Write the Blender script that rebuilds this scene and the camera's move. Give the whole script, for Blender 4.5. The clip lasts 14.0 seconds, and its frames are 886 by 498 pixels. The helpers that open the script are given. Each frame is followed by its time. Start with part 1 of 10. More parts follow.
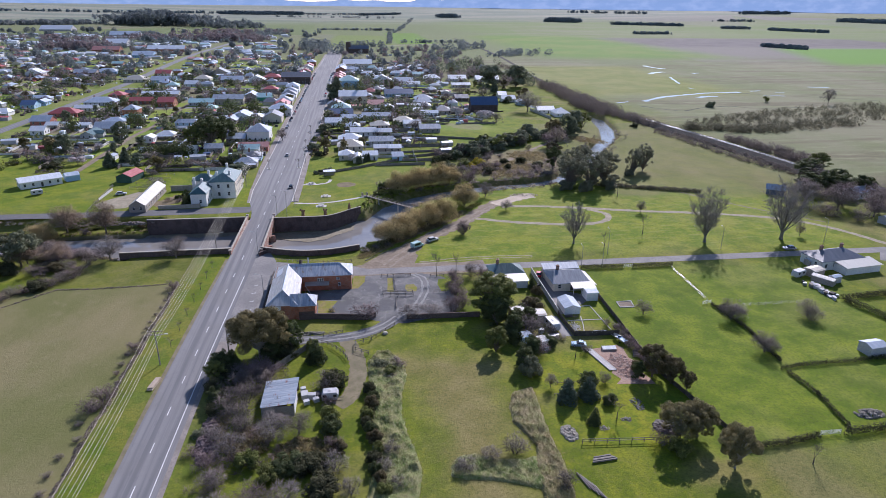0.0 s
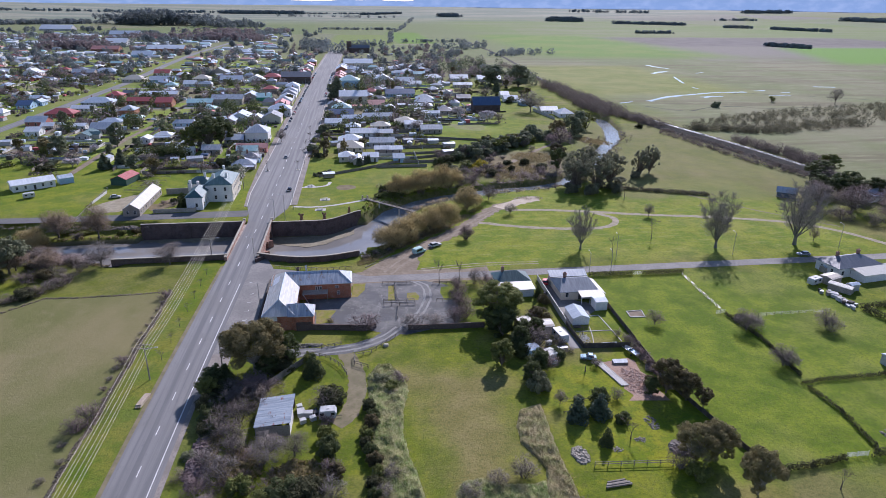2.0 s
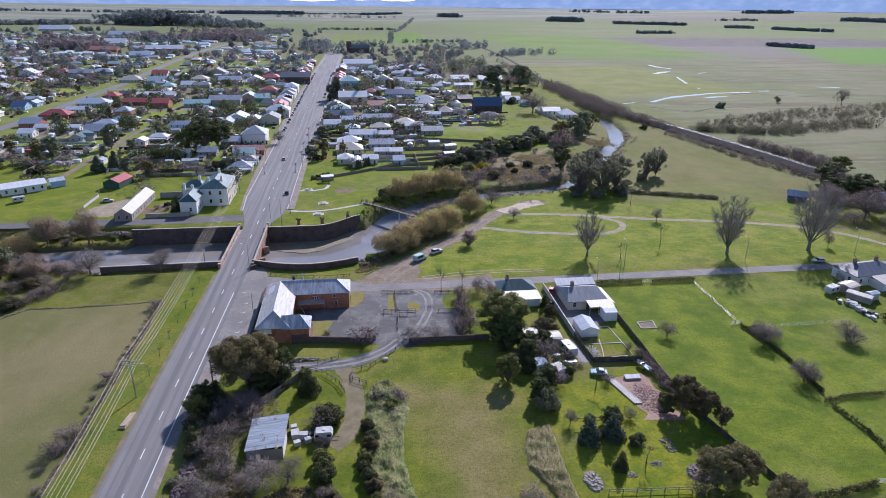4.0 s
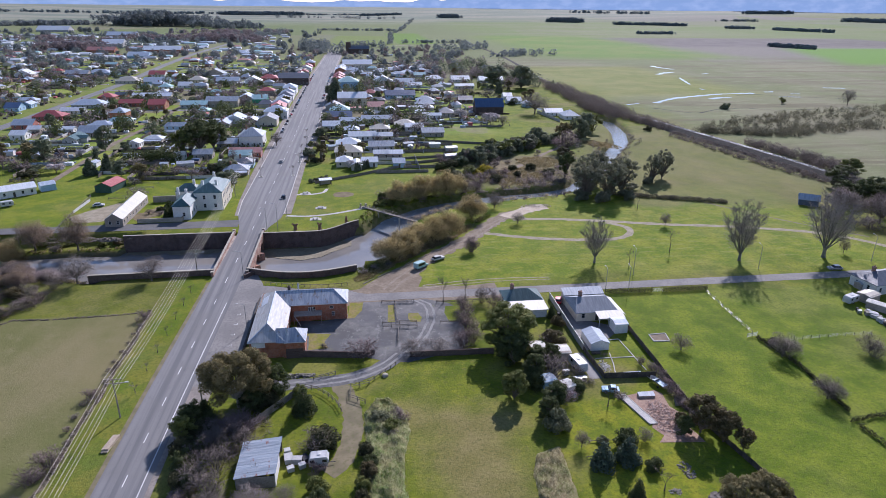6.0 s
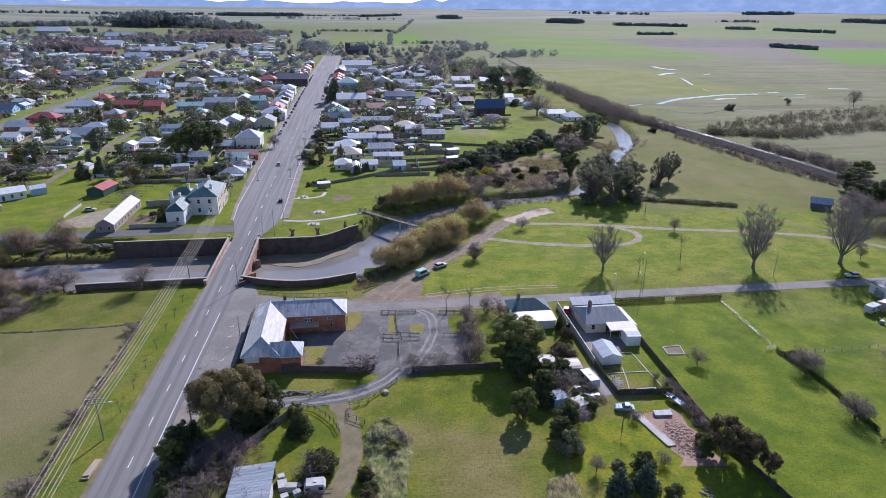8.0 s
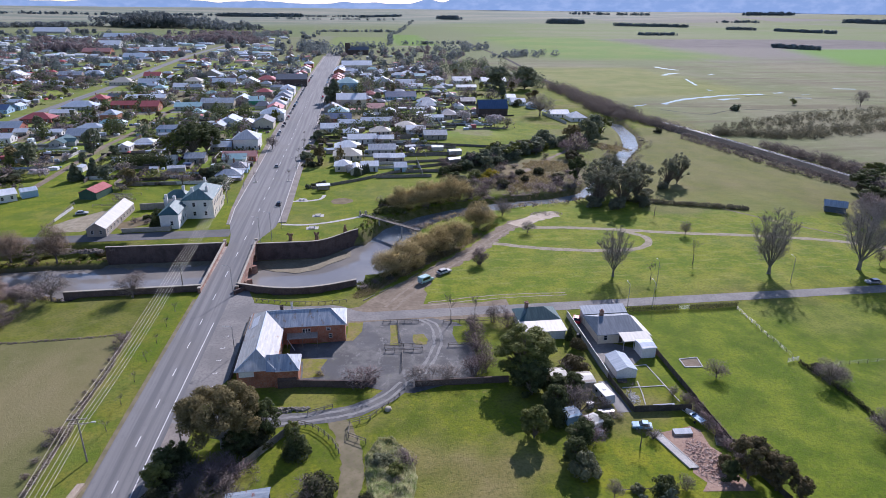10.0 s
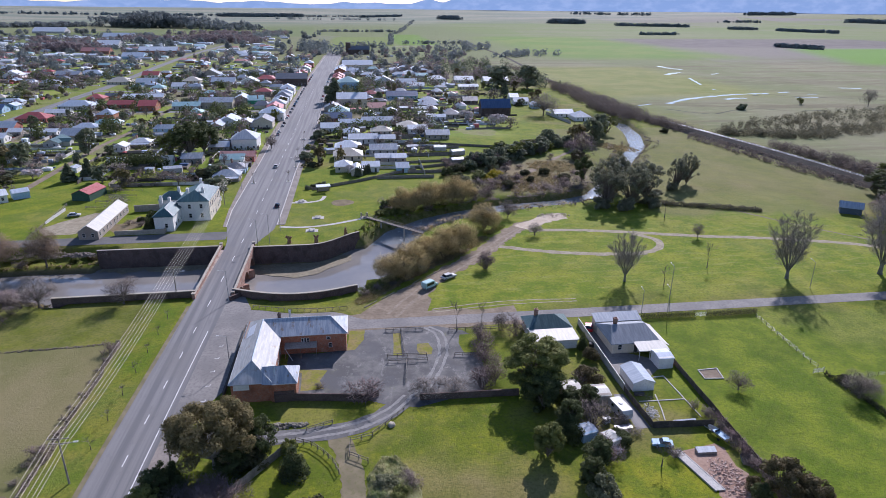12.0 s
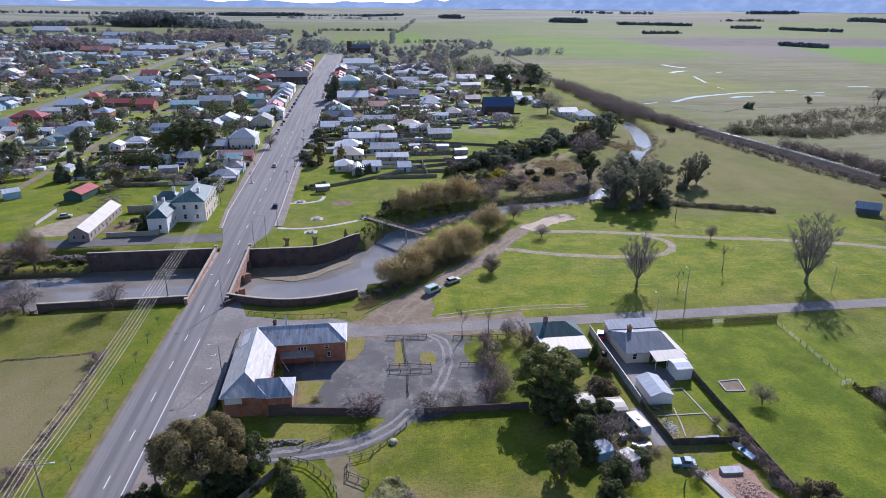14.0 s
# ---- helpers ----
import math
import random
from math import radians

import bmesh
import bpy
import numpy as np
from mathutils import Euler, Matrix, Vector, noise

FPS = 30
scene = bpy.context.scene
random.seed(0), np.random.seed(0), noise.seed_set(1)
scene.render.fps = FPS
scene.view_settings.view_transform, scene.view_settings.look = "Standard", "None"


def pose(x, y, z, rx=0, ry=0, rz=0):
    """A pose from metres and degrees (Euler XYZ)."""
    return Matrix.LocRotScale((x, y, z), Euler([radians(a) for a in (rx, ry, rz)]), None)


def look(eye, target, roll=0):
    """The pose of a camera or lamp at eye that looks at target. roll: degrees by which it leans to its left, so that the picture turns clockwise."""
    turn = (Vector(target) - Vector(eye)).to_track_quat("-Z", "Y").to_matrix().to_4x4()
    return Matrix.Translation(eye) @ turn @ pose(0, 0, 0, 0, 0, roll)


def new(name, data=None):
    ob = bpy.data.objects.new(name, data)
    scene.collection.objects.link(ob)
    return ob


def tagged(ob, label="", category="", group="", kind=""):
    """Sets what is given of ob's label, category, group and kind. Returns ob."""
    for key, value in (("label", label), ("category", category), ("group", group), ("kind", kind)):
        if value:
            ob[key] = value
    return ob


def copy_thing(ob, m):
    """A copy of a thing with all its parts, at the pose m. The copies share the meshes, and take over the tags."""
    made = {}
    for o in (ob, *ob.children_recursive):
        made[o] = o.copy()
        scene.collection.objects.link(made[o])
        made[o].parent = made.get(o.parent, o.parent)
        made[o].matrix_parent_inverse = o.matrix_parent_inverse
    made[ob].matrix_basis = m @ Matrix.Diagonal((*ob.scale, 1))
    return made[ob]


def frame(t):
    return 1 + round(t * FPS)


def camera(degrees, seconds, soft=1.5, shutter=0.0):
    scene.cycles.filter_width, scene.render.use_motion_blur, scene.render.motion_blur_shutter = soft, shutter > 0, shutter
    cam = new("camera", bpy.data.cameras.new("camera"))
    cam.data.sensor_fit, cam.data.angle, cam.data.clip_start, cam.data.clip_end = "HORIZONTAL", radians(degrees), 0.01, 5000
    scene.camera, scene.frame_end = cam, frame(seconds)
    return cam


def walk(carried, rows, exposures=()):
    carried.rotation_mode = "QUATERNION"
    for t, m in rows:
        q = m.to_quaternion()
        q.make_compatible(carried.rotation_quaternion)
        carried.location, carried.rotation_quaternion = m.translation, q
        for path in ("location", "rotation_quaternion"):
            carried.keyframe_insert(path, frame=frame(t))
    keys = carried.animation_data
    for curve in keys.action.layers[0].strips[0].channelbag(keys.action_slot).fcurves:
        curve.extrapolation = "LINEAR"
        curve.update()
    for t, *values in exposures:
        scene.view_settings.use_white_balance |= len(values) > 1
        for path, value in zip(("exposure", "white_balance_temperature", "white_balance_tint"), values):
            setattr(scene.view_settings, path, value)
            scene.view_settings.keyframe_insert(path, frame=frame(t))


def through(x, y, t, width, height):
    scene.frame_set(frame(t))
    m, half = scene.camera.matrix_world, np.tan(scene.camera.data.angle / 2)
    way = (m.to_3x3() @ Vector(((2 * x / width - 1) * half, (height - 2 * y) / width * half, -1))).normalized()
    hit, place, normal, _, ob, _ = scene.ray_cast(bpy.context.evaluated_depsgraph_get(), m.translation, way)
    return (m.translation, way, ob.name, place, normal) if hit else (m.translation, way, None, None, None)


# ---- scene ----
cam = camera(70.5, 14.0, 0.75)
PATH = [
    (0.0, (0.574, -29.284, 81.178), (13.691, 62.953, 44.842), 0.72),
    (1.0, (0.778, -25.666, 81.001), (13.795, 66.562, 44.605), 0.70),
    (2.0, (1.021, -21.861, 80.678), (13.976, 70.367, 44.261), 0.69),
    (3.0, (1.288, -17.929, 80.280), (14.213, 74.307, 43.872), 0.68),
    (4.0, (1.556, -13.922, 79.845), (14.475, 78.329, 43.472), 0.66),
    (5.0, (1.800, -9.883, 79.389), (14.731, 82.386, 43.070), 0.65),
    (6.0, (1.996, -5.852, 78.911), (14.951, 86.441, 42.658), 0.64),
    (7.0, (2.125, -1.855, 78.394), (15.108, 90.462, 42.214), 0.63),
    (8.0, (2.176, 2.087, 77.820), (15.184, 94.429, 41.712), 0.61),
    (9.0, (2.149, 5.968, 77.167), (15.174, 98.332, 41.125), 0.60),
    (10.0, (2.061, 9.788, 76.421), (15.088, 102.173, 40.432), 0.59),
    (11.0, (1.948, 13.563, 75.578), (14.954, 105.965, 39.624), 0.57),
    (12.0, (1.867, 17.321, 74.653), (14.824, 109.733, 38.708), 0.56),
    (13.0, (1.902, 21.102, 73.682), (14.774, 113.518, 37.716), 0.55),
    (14.0, (2.169, 24.963, 72.734), (14.914, 117.373, 36.709), 0.53),
]
walk(cam, [(t, look(eye, target, roll)) for t, eye, target, roll in PATH],
     exposures=[(0.0, 0.5, 5800, 25.0), (14.0, 0.5, 5800, 25.0)])

# ---- light ----
SUN_AZ, SUN_EL = radians(27), radians(32)   # east of +y, above the horizon
world = bpy.data.worlds.new("sky")
scene.world = world
world.use_nodes = True
sky = world.node_tree.nodes.new("ShaderNodeTexSky")
sky.sky_type, sky.sun_disc = "NISHITA", False
sky.sun_elevation, sky.sun_rotation = SUN_EL, SUN_AZ
sky.air_density, sky.dust_density, sky.ozone_density = 1.0, 0.1, 1.5
world.node_tree.links.new(sky.outputs[0], world.node_tree.nodes["Background"].inputs[0])
world.node_tree.nodes["Background"].inputs[1].default_value = 0.094
sun_data = bpy.data.lights.new("sun", "SUN")
sun_data.energy, sun_data.angle, sun_data.color = 4.4, radians(0.53), (1.0, 0.95, 0.87)
sun = new("sun", sun_data)
sun.matrix_basis = look((0, 0, 300), (-300 * math.sin(SUN_AZ) * math.cos(SUN_EL), -300 * math.cos(SUN_AZ) * math.cos(SUN_EL), 300 - 300 * math.sin(SUN_EL)))


# ---- materials ----
def rgb(c):
    return (c[0], c[1], c[2], 1.0)


class Nodes:
    """A short way to write a material's nodes."""
    def __init__(self, name):
        self.m = bpy.data.materials.new(name)
        self.m.use_nodes = True
        self.t = self.m.node_tree
        self.b = self.t.nodes["Principled BSDF"]
        self.geo = self.t.nodes.new("ShaderNodeNewGeometry")
        self.pos = self.geo.outputs["Position"]

    def put(self, sock, v):
        if isinstance(v, bpy.types.NodeSocket):
            self.t.links.new(v, sock)
        elif sock.type == "RGBA":
            sock.default_value = rgb(v)
        else:
            sock.default_value = v

    def noise(self, scale, detail=4.0, rough=0.55, vec=None, distort=0.0):
        n = self.t.nodes.new("ShaderNodeTexNoise")
        n.inputs["Scale"].default_value = scale
        n.inputs["Detail"].default_value = detail
        n.inputs["Roughness"].default_value = rough
        n.inputs["Distortion"].default_value = distort
        self.t.links.new(self.pos if vec is None else vec, n.inputs["Vector"])
        return n.outputs["Fac"]

    def voronoi(self, scale, vec=None, out="Color"):
        n = self.t.nodes.new("ShaderNodeTexVoronoi")
        n.inputs["Scale"].default_value = scale
        self.t.links.new(self.pos if vec is None else vec, n.inputs["Vector"])
        return n.outputs[out]

    def math(self, op, a, b=0.0, c=0.0):
        n = self.t.nodes.new("ShaderNodeMath")
        n.operation = op
        for k, v in enumerate((a, b, c)):
            self.put(n.inputs[k], v)
        return n.outputs[0]

    def ramp(self, v, lo, hi):
        n = self.t.nodes.new("ShaderNodeMapRange")
        n.interpolation_type = "SMOOTHSTEP"
        self.put(n.inputs[0], v)
        n.inputs[1].default_value, n.inputs[2].default_value = lo, hi
        return n.outputs[0]

    def mix(self, f, a, b, blend="MIX"):
        n = self.t.nodes.new("ShaderNodeMix")
        n.data_type, n.blend_type = "RGBA", blend
        self.put(n.inputs[0], f)
        self.put(n.inputs[6], a)
        self.put(n.inputs[7], b)
        return n.outputs[2]

    def sep(self, vec=None):
        n = self.t.nodes.new("ShaderNodeSeparateXYZ")
        self.t.links.new(self.pos if vec is None else vec, n.inputs[0])
        return n.outputs

    def mapped(self, scale, rot=0.0, coord=None):
        n = self.t.nodes.new("ShaderNodeMapping")
        n.inputs["Scale"].default_value = scale
        n.inputs["Rotation"].default_value = (0, 0, rot)
        self.t.links.new(self.pos if coord is None else coord, n.inputs["Vector"])
        return n.outputs[0]

    def obj(self):
        n = self.t.nodes.new("ShaderNodeTexCoord")
        return n.outputs["Object"]

    def random(self):
        n = self.t.nodes.new("ShaderNodeObjectInfo")
        return n.outputs["Random"]

    def island(self):
        return self.geo.outputs["Random Per Island"]

    def bump(self, h, strength, dist):
        n = self.t.nodes.new("ShaderNodeBump")
        n.inputs["Strength"].default_value = strength
        n.inputs["Distance"].default_value = dist
        self.t.links.new(h, n.inputs["Height"])
        self.t.links.new(n.outputs[0], self.b.inputs["Normal"])

    def done(self, colour, rough=0.8, metal=0.0, spec=None):
        self.put(self.b.inputs["Base Color"], colour)
        self.put(self.b.inputs["Roughness"], rough)
        self.b.inputs["Metallic"].default_value = metal
        if spec is not None:
            self.b.inputs["Specular IOR Level"].default_value = spec
        return self.m


def surface(name, c1, c2, c3=None, big=0.15, fine=3.0, rough=0.85, metal=0.0, bump=0.0, dist=0.05, vary=0.0, spec=None):
    """A surface whose colour wanders between c1 and c2 in large stains, with fine grain towards c3."""
    n = Nodes(name)
    col = n.mix(n.ramp(n.noise(big, 5), 0.35, 0.65), c1, c2)
    grain = n.noise(fine, 3)
    col = n.mix(n.math("MULTIPLY", n.ramp(grain, 0.42, 0.7), 0.6), col, c3 if c3 else tuple(0.62 * v for v in c1))
    if vary:
        f = n.math("ADD", n.math("MULTIPLY", n.random(), vary), 1 - vary / 2)
        w = n.t.nodes.new("ShaderNodeCombineColor")
        for k in range(3):
            n.put(w.inputs[k], f)
        col = n.mix(1.0, col, w.outputs[0], "MULTIPLY")
    if bump:
        n.bump(grain, bump, dist)
    return n.done(col, rough, metal, spec)


def foliage(name, c1, c2, c3, rough=0.7, through=0.25):
    """Leaves: each one takes its own shade, and each plant its own tone."""
    n = Nodes(name)
    col = n.mix(n.island(), c1, c2)
    col = n.mix(n.math("MULTIPLY", n.random(), 0.55), col, c3)
    col = n.mix(n.ramp(n.noise(0.5, 3), 0.4, 0.75), col, c2)
    m = n.done(col, rough, 0.0, 0.1)
    tr = n.t.nodes.new("ShaderNodeBsdfTranslucent")
    n.put(tr.inputs["Color"], col)
    ad = n.t.nodes.new("ShaderNodeMixShader")
    ad.inputs[0].default_value = through
    n.t.links.new(n.b.outputs[0], ad.inputs[1])
    n.t.links.new(tr.outputs[0], ad.inputs[2])
    n.t.links.new(ad.outputs[0], n.t.nodes["Material Output"].inputs[0])
    return m


def roofing(name, c1, c2, rib=0.0, rough=0.45, metal=0.0, rust=None, axis=0):
    """Painted or bare corrugated sheets: ribs across the slope, streaks down it, lap joints."""
    n = Nodes(name)
    o = n.obj()
    streak = n.noise(1.0, 5, 0.6, n.mapped((0.25, 2.2, 0.3) if axis else (2.2, 0.25, 0.3), 0, o))
    col = n.mix(n.ramp(streak, 0.35, 0.68), c1, c2)
    col = n.mix(n.math("MULTIPLY", n.ramp(n.noise(6, 3), 0.5, 0.75), 0.35), col, tuple(0.6 * v for v in c1))
    if rust:
        col = n.mix(n.ramp(n.noise(0.55, 6, 0.65, n.mapped((1.5, 0.6, 1), 0, o)), 0.56, 0.68), col, rust)
    f = n.math("ADD", n.math("MULTIPLY", n.random(), 0.25), 0.87)
    w = n.t.nodes.new("ShaderNodeCombineColor")
    for k in range(3):
        n.put(w.inputs[k], f)
    col = n.mix(1.0, col, w.outputs[0], "MULTIPLY")
    if rib:
        wv = n.t.nodes.new("ShaderNodeTexWave")
        wv.bands_direction = "Y" if axis else "X"
        wv.inputs["Scale"].default_value = rib
        n.t.links.new(o, wv.inputs["Vector"])
        n.bump(wv.outputs["Fac"], 0.5, 0.03)
    return n.done(col, rough, metal, 0.3)


def brickwork(name, c1, c2, mortar, scale=1.0):
    n = Nodes(name)
    b = n.t.nodes.new("ShaderNodeTexBrick")
    xyz = n.sep()
    cx = n.t.nodes.new("ShaderNodeCombineXYZ")
    n.put(cx.inputs[0], n.math("ADD", xyz[0], xyz[1]))
    n.put(cx.inputs[1], xyz[2])
    n.t.links.new(cx.outputs[0], b.inputs["Vector"])
    b.inputs["Scale"].default_value = scale
    b.inputs["Brick Width"].default_value, b.inputs["Row Height"].default_value = 0.24, 0.086
    b.inputs["Mortar Size"].default_value = 0.008
    n.put(b.inputs["Color1"], c1), n.put(b.inputs["Color2"], c2), n.put(b.inputs["Mortar"], mortar)
    col = n.mix(n.math("MULTIPLY", n.ramp(n.noise(0.35, 6, 0.65), 0.42, 0.68), 0.65), b.outputs["Color"], tuple(0.45 * v for v in c1))
    col = n.mix(n.math("MULTIPLY", n.ramp(n.noise(1.3, 5), 0.5, 0.75), 0.4), col, mortar)
    n.bump(b.outputs["Fac"], 0.3, 0.01)
    return n.done(col, 0.9)


M = {}
def asphalt_material():
    """Worn road: long streaks in the wheel tracks, patches, fine stone."""
    n = Nodes("asphalt")
    track = n.noise(1.0, 4, 0.55, n.mapped((0.75, 0.012, 1)))
    col = n.mix(n.ramp(track, 0.36, 0.64), (0.122, 0.121, 0.122), (0.195, 0.19, 0.184))
    col = n.mix(n.math("MULTIPLY", n.ramp(n.noise(0.09, 5), 0.45, 0.7), 0.5), col, (0.15, 0.143, 0.132))
    col = n.mix(n.math("MULTIPLY", n.ramp(n.noise(1.1, 5, 0.7, n.mapped((1, 0.25, 1))), 0.55, 0.72), 0.4), col, (0.1, 0.1, 0.107))
    g = n.noise(4.0, 3, 0.7)
    col = n.mix(n.math("MULTIPLY", n.ramp(g, 0.5, 0.75), 0.3), col, (0.11, 0.11, 0.115))
    n.bump(g, 0.12, 0.02)
    return n.done(col, 0.8)


M["asphalt"] = asphalt_material()
M["side_asphalt"] = surface("side_asphalt", (0.165, 0.157, 0.148), (0.23, 0.217, 0.2), (0.12, 0.115, 0.108), 0.13, 1.6, 0.9)
def gravel_material():
    """Car park gravel: wet dark drifts, pale wheel tracks, moss."""
    n = Nodes("gravel")
    col = n.mix(n.ramp(n.noise(0.13, 6, 0.62), 0.4, 0.6), (0.075, 0.074, 0.072), (0.15, 0.145, 0.135))
    col = n.mix(n.math("MULTIPLY", n.ramp(n.noise(0.4, 6, 0.7, n.mapped((1, 0.35, 1), 0.3)), 0.56, 0.7), 0.7), col, (0.235, 0.23, 0.22))
    col = n.mix(n.math("MULTIPLY", n.ramp(n.noise(0.22, 5, 0.7, n.mapped((1, 1, 1), 2.0)), 0.6, 0.75), 0.5), col, (0.15, 0.16, 0.06))
    g = n.noise(2.5, 4, 0.7)
    col = n.mix(n.math("MULTIPLY", n.ramp(g, 0.45, 0.7), 0.35), col, (0.075, 0.075, 0.08))
    col = n.mix(n.math("MULTIPLY", n.ramp(n.noise(0.13, 6, 0.7, n.mapped((1, 1, 1), 0.8)), 0.46, 0.6), 0.6), col, (0.085, 0.087, 0.092))
    col = n.mix(n.math("MULTIPLY", n.ramp(n.noise(0.3, 6, 0.75, n.mapped((1, 1, 1), 2.0)), 0.56, 0.66), 0.5), col, (0.27, 0.26, 0.24))
    n.bump(g, 0.3, 0.05)
    return n.done(col, 0.9)


M["gravel"] = gravel_material()
M["street_dark"] = surface("street_dark", (0.095, 0.093, 0.092), (0.13, 0.127, 0.122), (0.075, 0.075, 0.077), 0.13, 1.6, 0.9)
M["wheel_gravel"] = surface("wheel_gravel", (0.2, 0.195, 0.185), (0.26, 0.255, 0.24), (0.12, 0.12, 0.115), 0.5, 2.0, 0.9)
M["rut"] = surface("rut", (0.2, 0.16, 0.115), (0.265, 0.215, 0.16), (0.15, 0.12, 0.08), 0.4, 1.4, 0.95)
M["bank_earth"] = surface("bank_earth", (0.06, 0.057, 0.05), (0.09, 0.082, 0.068), (0.042, 0.042, 0.036), 0.16, 1.8, 0.95, bump=0.3, spec=0.08)
M["worn_grass"] = surface("worn_grass", (0.15, 0.128, 0.07), (0.215, 0.175, 0.105), (0.105, 0.11, 0.035), 0.35, 1.4, 0.95, bump=0.3)
M["litter"] = surface("litter", (0.17, 0.135, 0.085), (0.24, 0.19, 0.12), (0.12, 0.115, 0.05), 0.3, 3.0, 0.95, bump=0.5, spec=0.1)
M["moss"] = surface("moss", (0.2, 0.205, 0.03), (0.25, 0.205, 0.085), (0.14, 0.13, 0.07), 0.5, 1.6, 0.95, bump=0.4, spec=0.1)
M["dirt"] = surface("dirt", (0.17, 0.128, 0.085), (0.235, 0.185, 0.13), (0.12, 0.095, 0.058), 0.3, 1.1, 0.95, bump=0.3)
M["pale_track"] = surface("pale_track", (0.25, 0.21, 0.14), (0.33, 0.285, 0.205), (0.17, 0.15, 0.075), 0.4, 1.2, 0.95, bump=0.3)
M["red_soil"] = surface("red_soil", (0.3, 0.19, 0.135), (0.38, 0.26, 0.19), (0.2, 0.125, 0.09), 0.4, 2.0, 0.95, bump=0.3)
M["brick_rubble"] = surface("brick_rubble", (0.42, 0.27, 0.21), (0.5, 0.4, 0.34), (0.3, 0.17, 0.13), 1.2, 3.0, 0.95)
M["paleclay"] = surface("paleclay", (0.5, 0.42, 0.32), (0.42, 0.34, 0.25), (0.3, 0.24, 0.17), 0.3, 1.5, 0.95)
M["paint_line"] = surface("paint_line", (0.72, 0.72, 0.7), (0.6, 0.6, 0.58), (0.4, 0.4, 0.4), 0.6, 5, 0.6)
M["concrete"] = surface("concrete", (0.42, 0.4, 0.37), (0.52, 0.5, 0.46), (0.3, 0.29, 0.27), 0.3, 3, 0.9)
M["footpath"] = surface("footpath", (0.19, 0.165, 0.14), (0.27, 0.235, 0.205), (0.15, 0.13, 0.11), 0.2, 2, 0.9)
M["mud"] = surface("mud", (0.17, 0.14, 0.085), (0.22, 0.19, 0.12), (0.11, 0.1, 0.06), 0.3, 1.5, 0.8)
M["brick_red"] = brickwork("brick_red", (0.33, 0.105, 0.05), (0.42, 0.15, 0.075), (0.34, 0.25, 0.19))
M["brick_bridge"] = brickwork("brick_bridge", (0.26, 0.125, 0.085), (0.36, 0.19, 0.13), (0.36, 0.3, 0.25))
M["brick_dark"] = brickwork("brick_dark", (0.085, 0.055, 0.048), (0.12, 0.078, 0.065), (0.13, 0.11, 0.1))
M["stone"] = surface("stone", (0.34, 0.3, 0.24), (0.42, 0.37, 0.29), (0.24, 0.21, 0.17), 0.4, 2, 0.9, bump=0.4)
M["rubble"] = surface("rubble", (0.24, 0.215, 0.17), (0.33, 0.295, 0.24), (0.13, 0.12, 0.095), 0.9, 4, 0.95, vary=0.5)
M["stone_brown"] = surface("stone_brown", (0.145, 0.115, 0.078), (0.2, 0.16, 0.11), (0.11, 0.088, 0.06), 0.9, 4, 0.95, vary=0.5)
M["white_wall"] = surface("white_wall", (0.74, 0.73, 0.7), (0.66, 0.65, 0.62), (0.55, 0.54, 0.52), 0.3, 2.5, 0.8)
M["cream_wall"] = surface("cream_wall", (0.62, 0.56, 0.45), (0.55, 0.49, 0.38), (0.45, 0.4, 0.32), 0.3, 2.5, 0.85)
M["grey_wall"] = surface("grey_wall", (0.38, 0.38, 0.38), (0.46, 0.45, 0.44), (0.3, 0.3, 0.3), 0.3, 2.5, 0.85)
M["timber_wall"] = surface("timber_wall", (0.3, 0.26, 0.22), (0.38, 0.34, 0.29), (0.2, 0.17, 0.14), 0.4, 3, 0.85)
M["blue_wall"] = surface("blue_wall", (0.3, 0.46, 0.6), (0.36, 0.5, 0.62), (0.22, 0.36, 0.48), 0.3, 2.5, 0.8)
M["green_wall"] = surface("green_wall", (0.03, 0.3, 0.16), (0.04, 0.35, 0.2), (0.02, 0.2, 0.11), 0.3, 2.5, 0.6)
M["green_dark"] = surface("green_dark", (0.03, 0.08, 0.055), (0.04, 0.1, 0.07), (0.02, 0.05, 0.04), 0.3, 2.5, 0.8)
M["blue_dark"] = surface("blue_dark", (0.07, 0.1, 0.15), (0.09, 0.12, 0.17), (0.05, 0.07, 0.1), 0.3, 2.5, 0.7)
M["red_wall"] = surface("red_wall", (0.36, 0.12, 0.09), (0.42, 0.17, 0.13), (0.25, 0.08, 0.06), 0.3, 2.5, 0.85)
M["glass"] = Nodes("glass").done((0.02, 0.025, 0.03), 0.08, 0.0, 0.6)
M["trim"] = surface("trim", (0.6, 0.6, 0.58), (0.53, 0.53, 0.51), None, 0.6, 4, 0.6)
M["zinc"] = roofing("zinc", (0.37, 0.43, 0.5), (0.49, 0.545, 0.605), 1.6, 0.6, 0.0)
M["zinc_old"] = roofing("zinc_old", (0.25, 0.29, 0.34), (0.42, 0.45, 0.48), 1.6, 0.6, 0.0, (0.24, 0.2, 0.17))
M["roof_slate"] = roofing("roof_slate", (0.15, 0.175, 0.205), (0.215, 0.24, 0.27), 1.6, 0.5)
M["iron_pale"] = roofing("iron_pale", (0.36, 0.36, 0.345), (0.5, 0.49, 0.465), 1.6, 0.6, 0.0, (0.34, 0.28, 0.23))
M["zinc_shed"] = roofing("zinc_shed", (0.22, 0.265, 0.31), (0.34, 0.38, 0.42), 1.6, 0.6, 0.0, (0.22, 0.1, 0.08), 1)
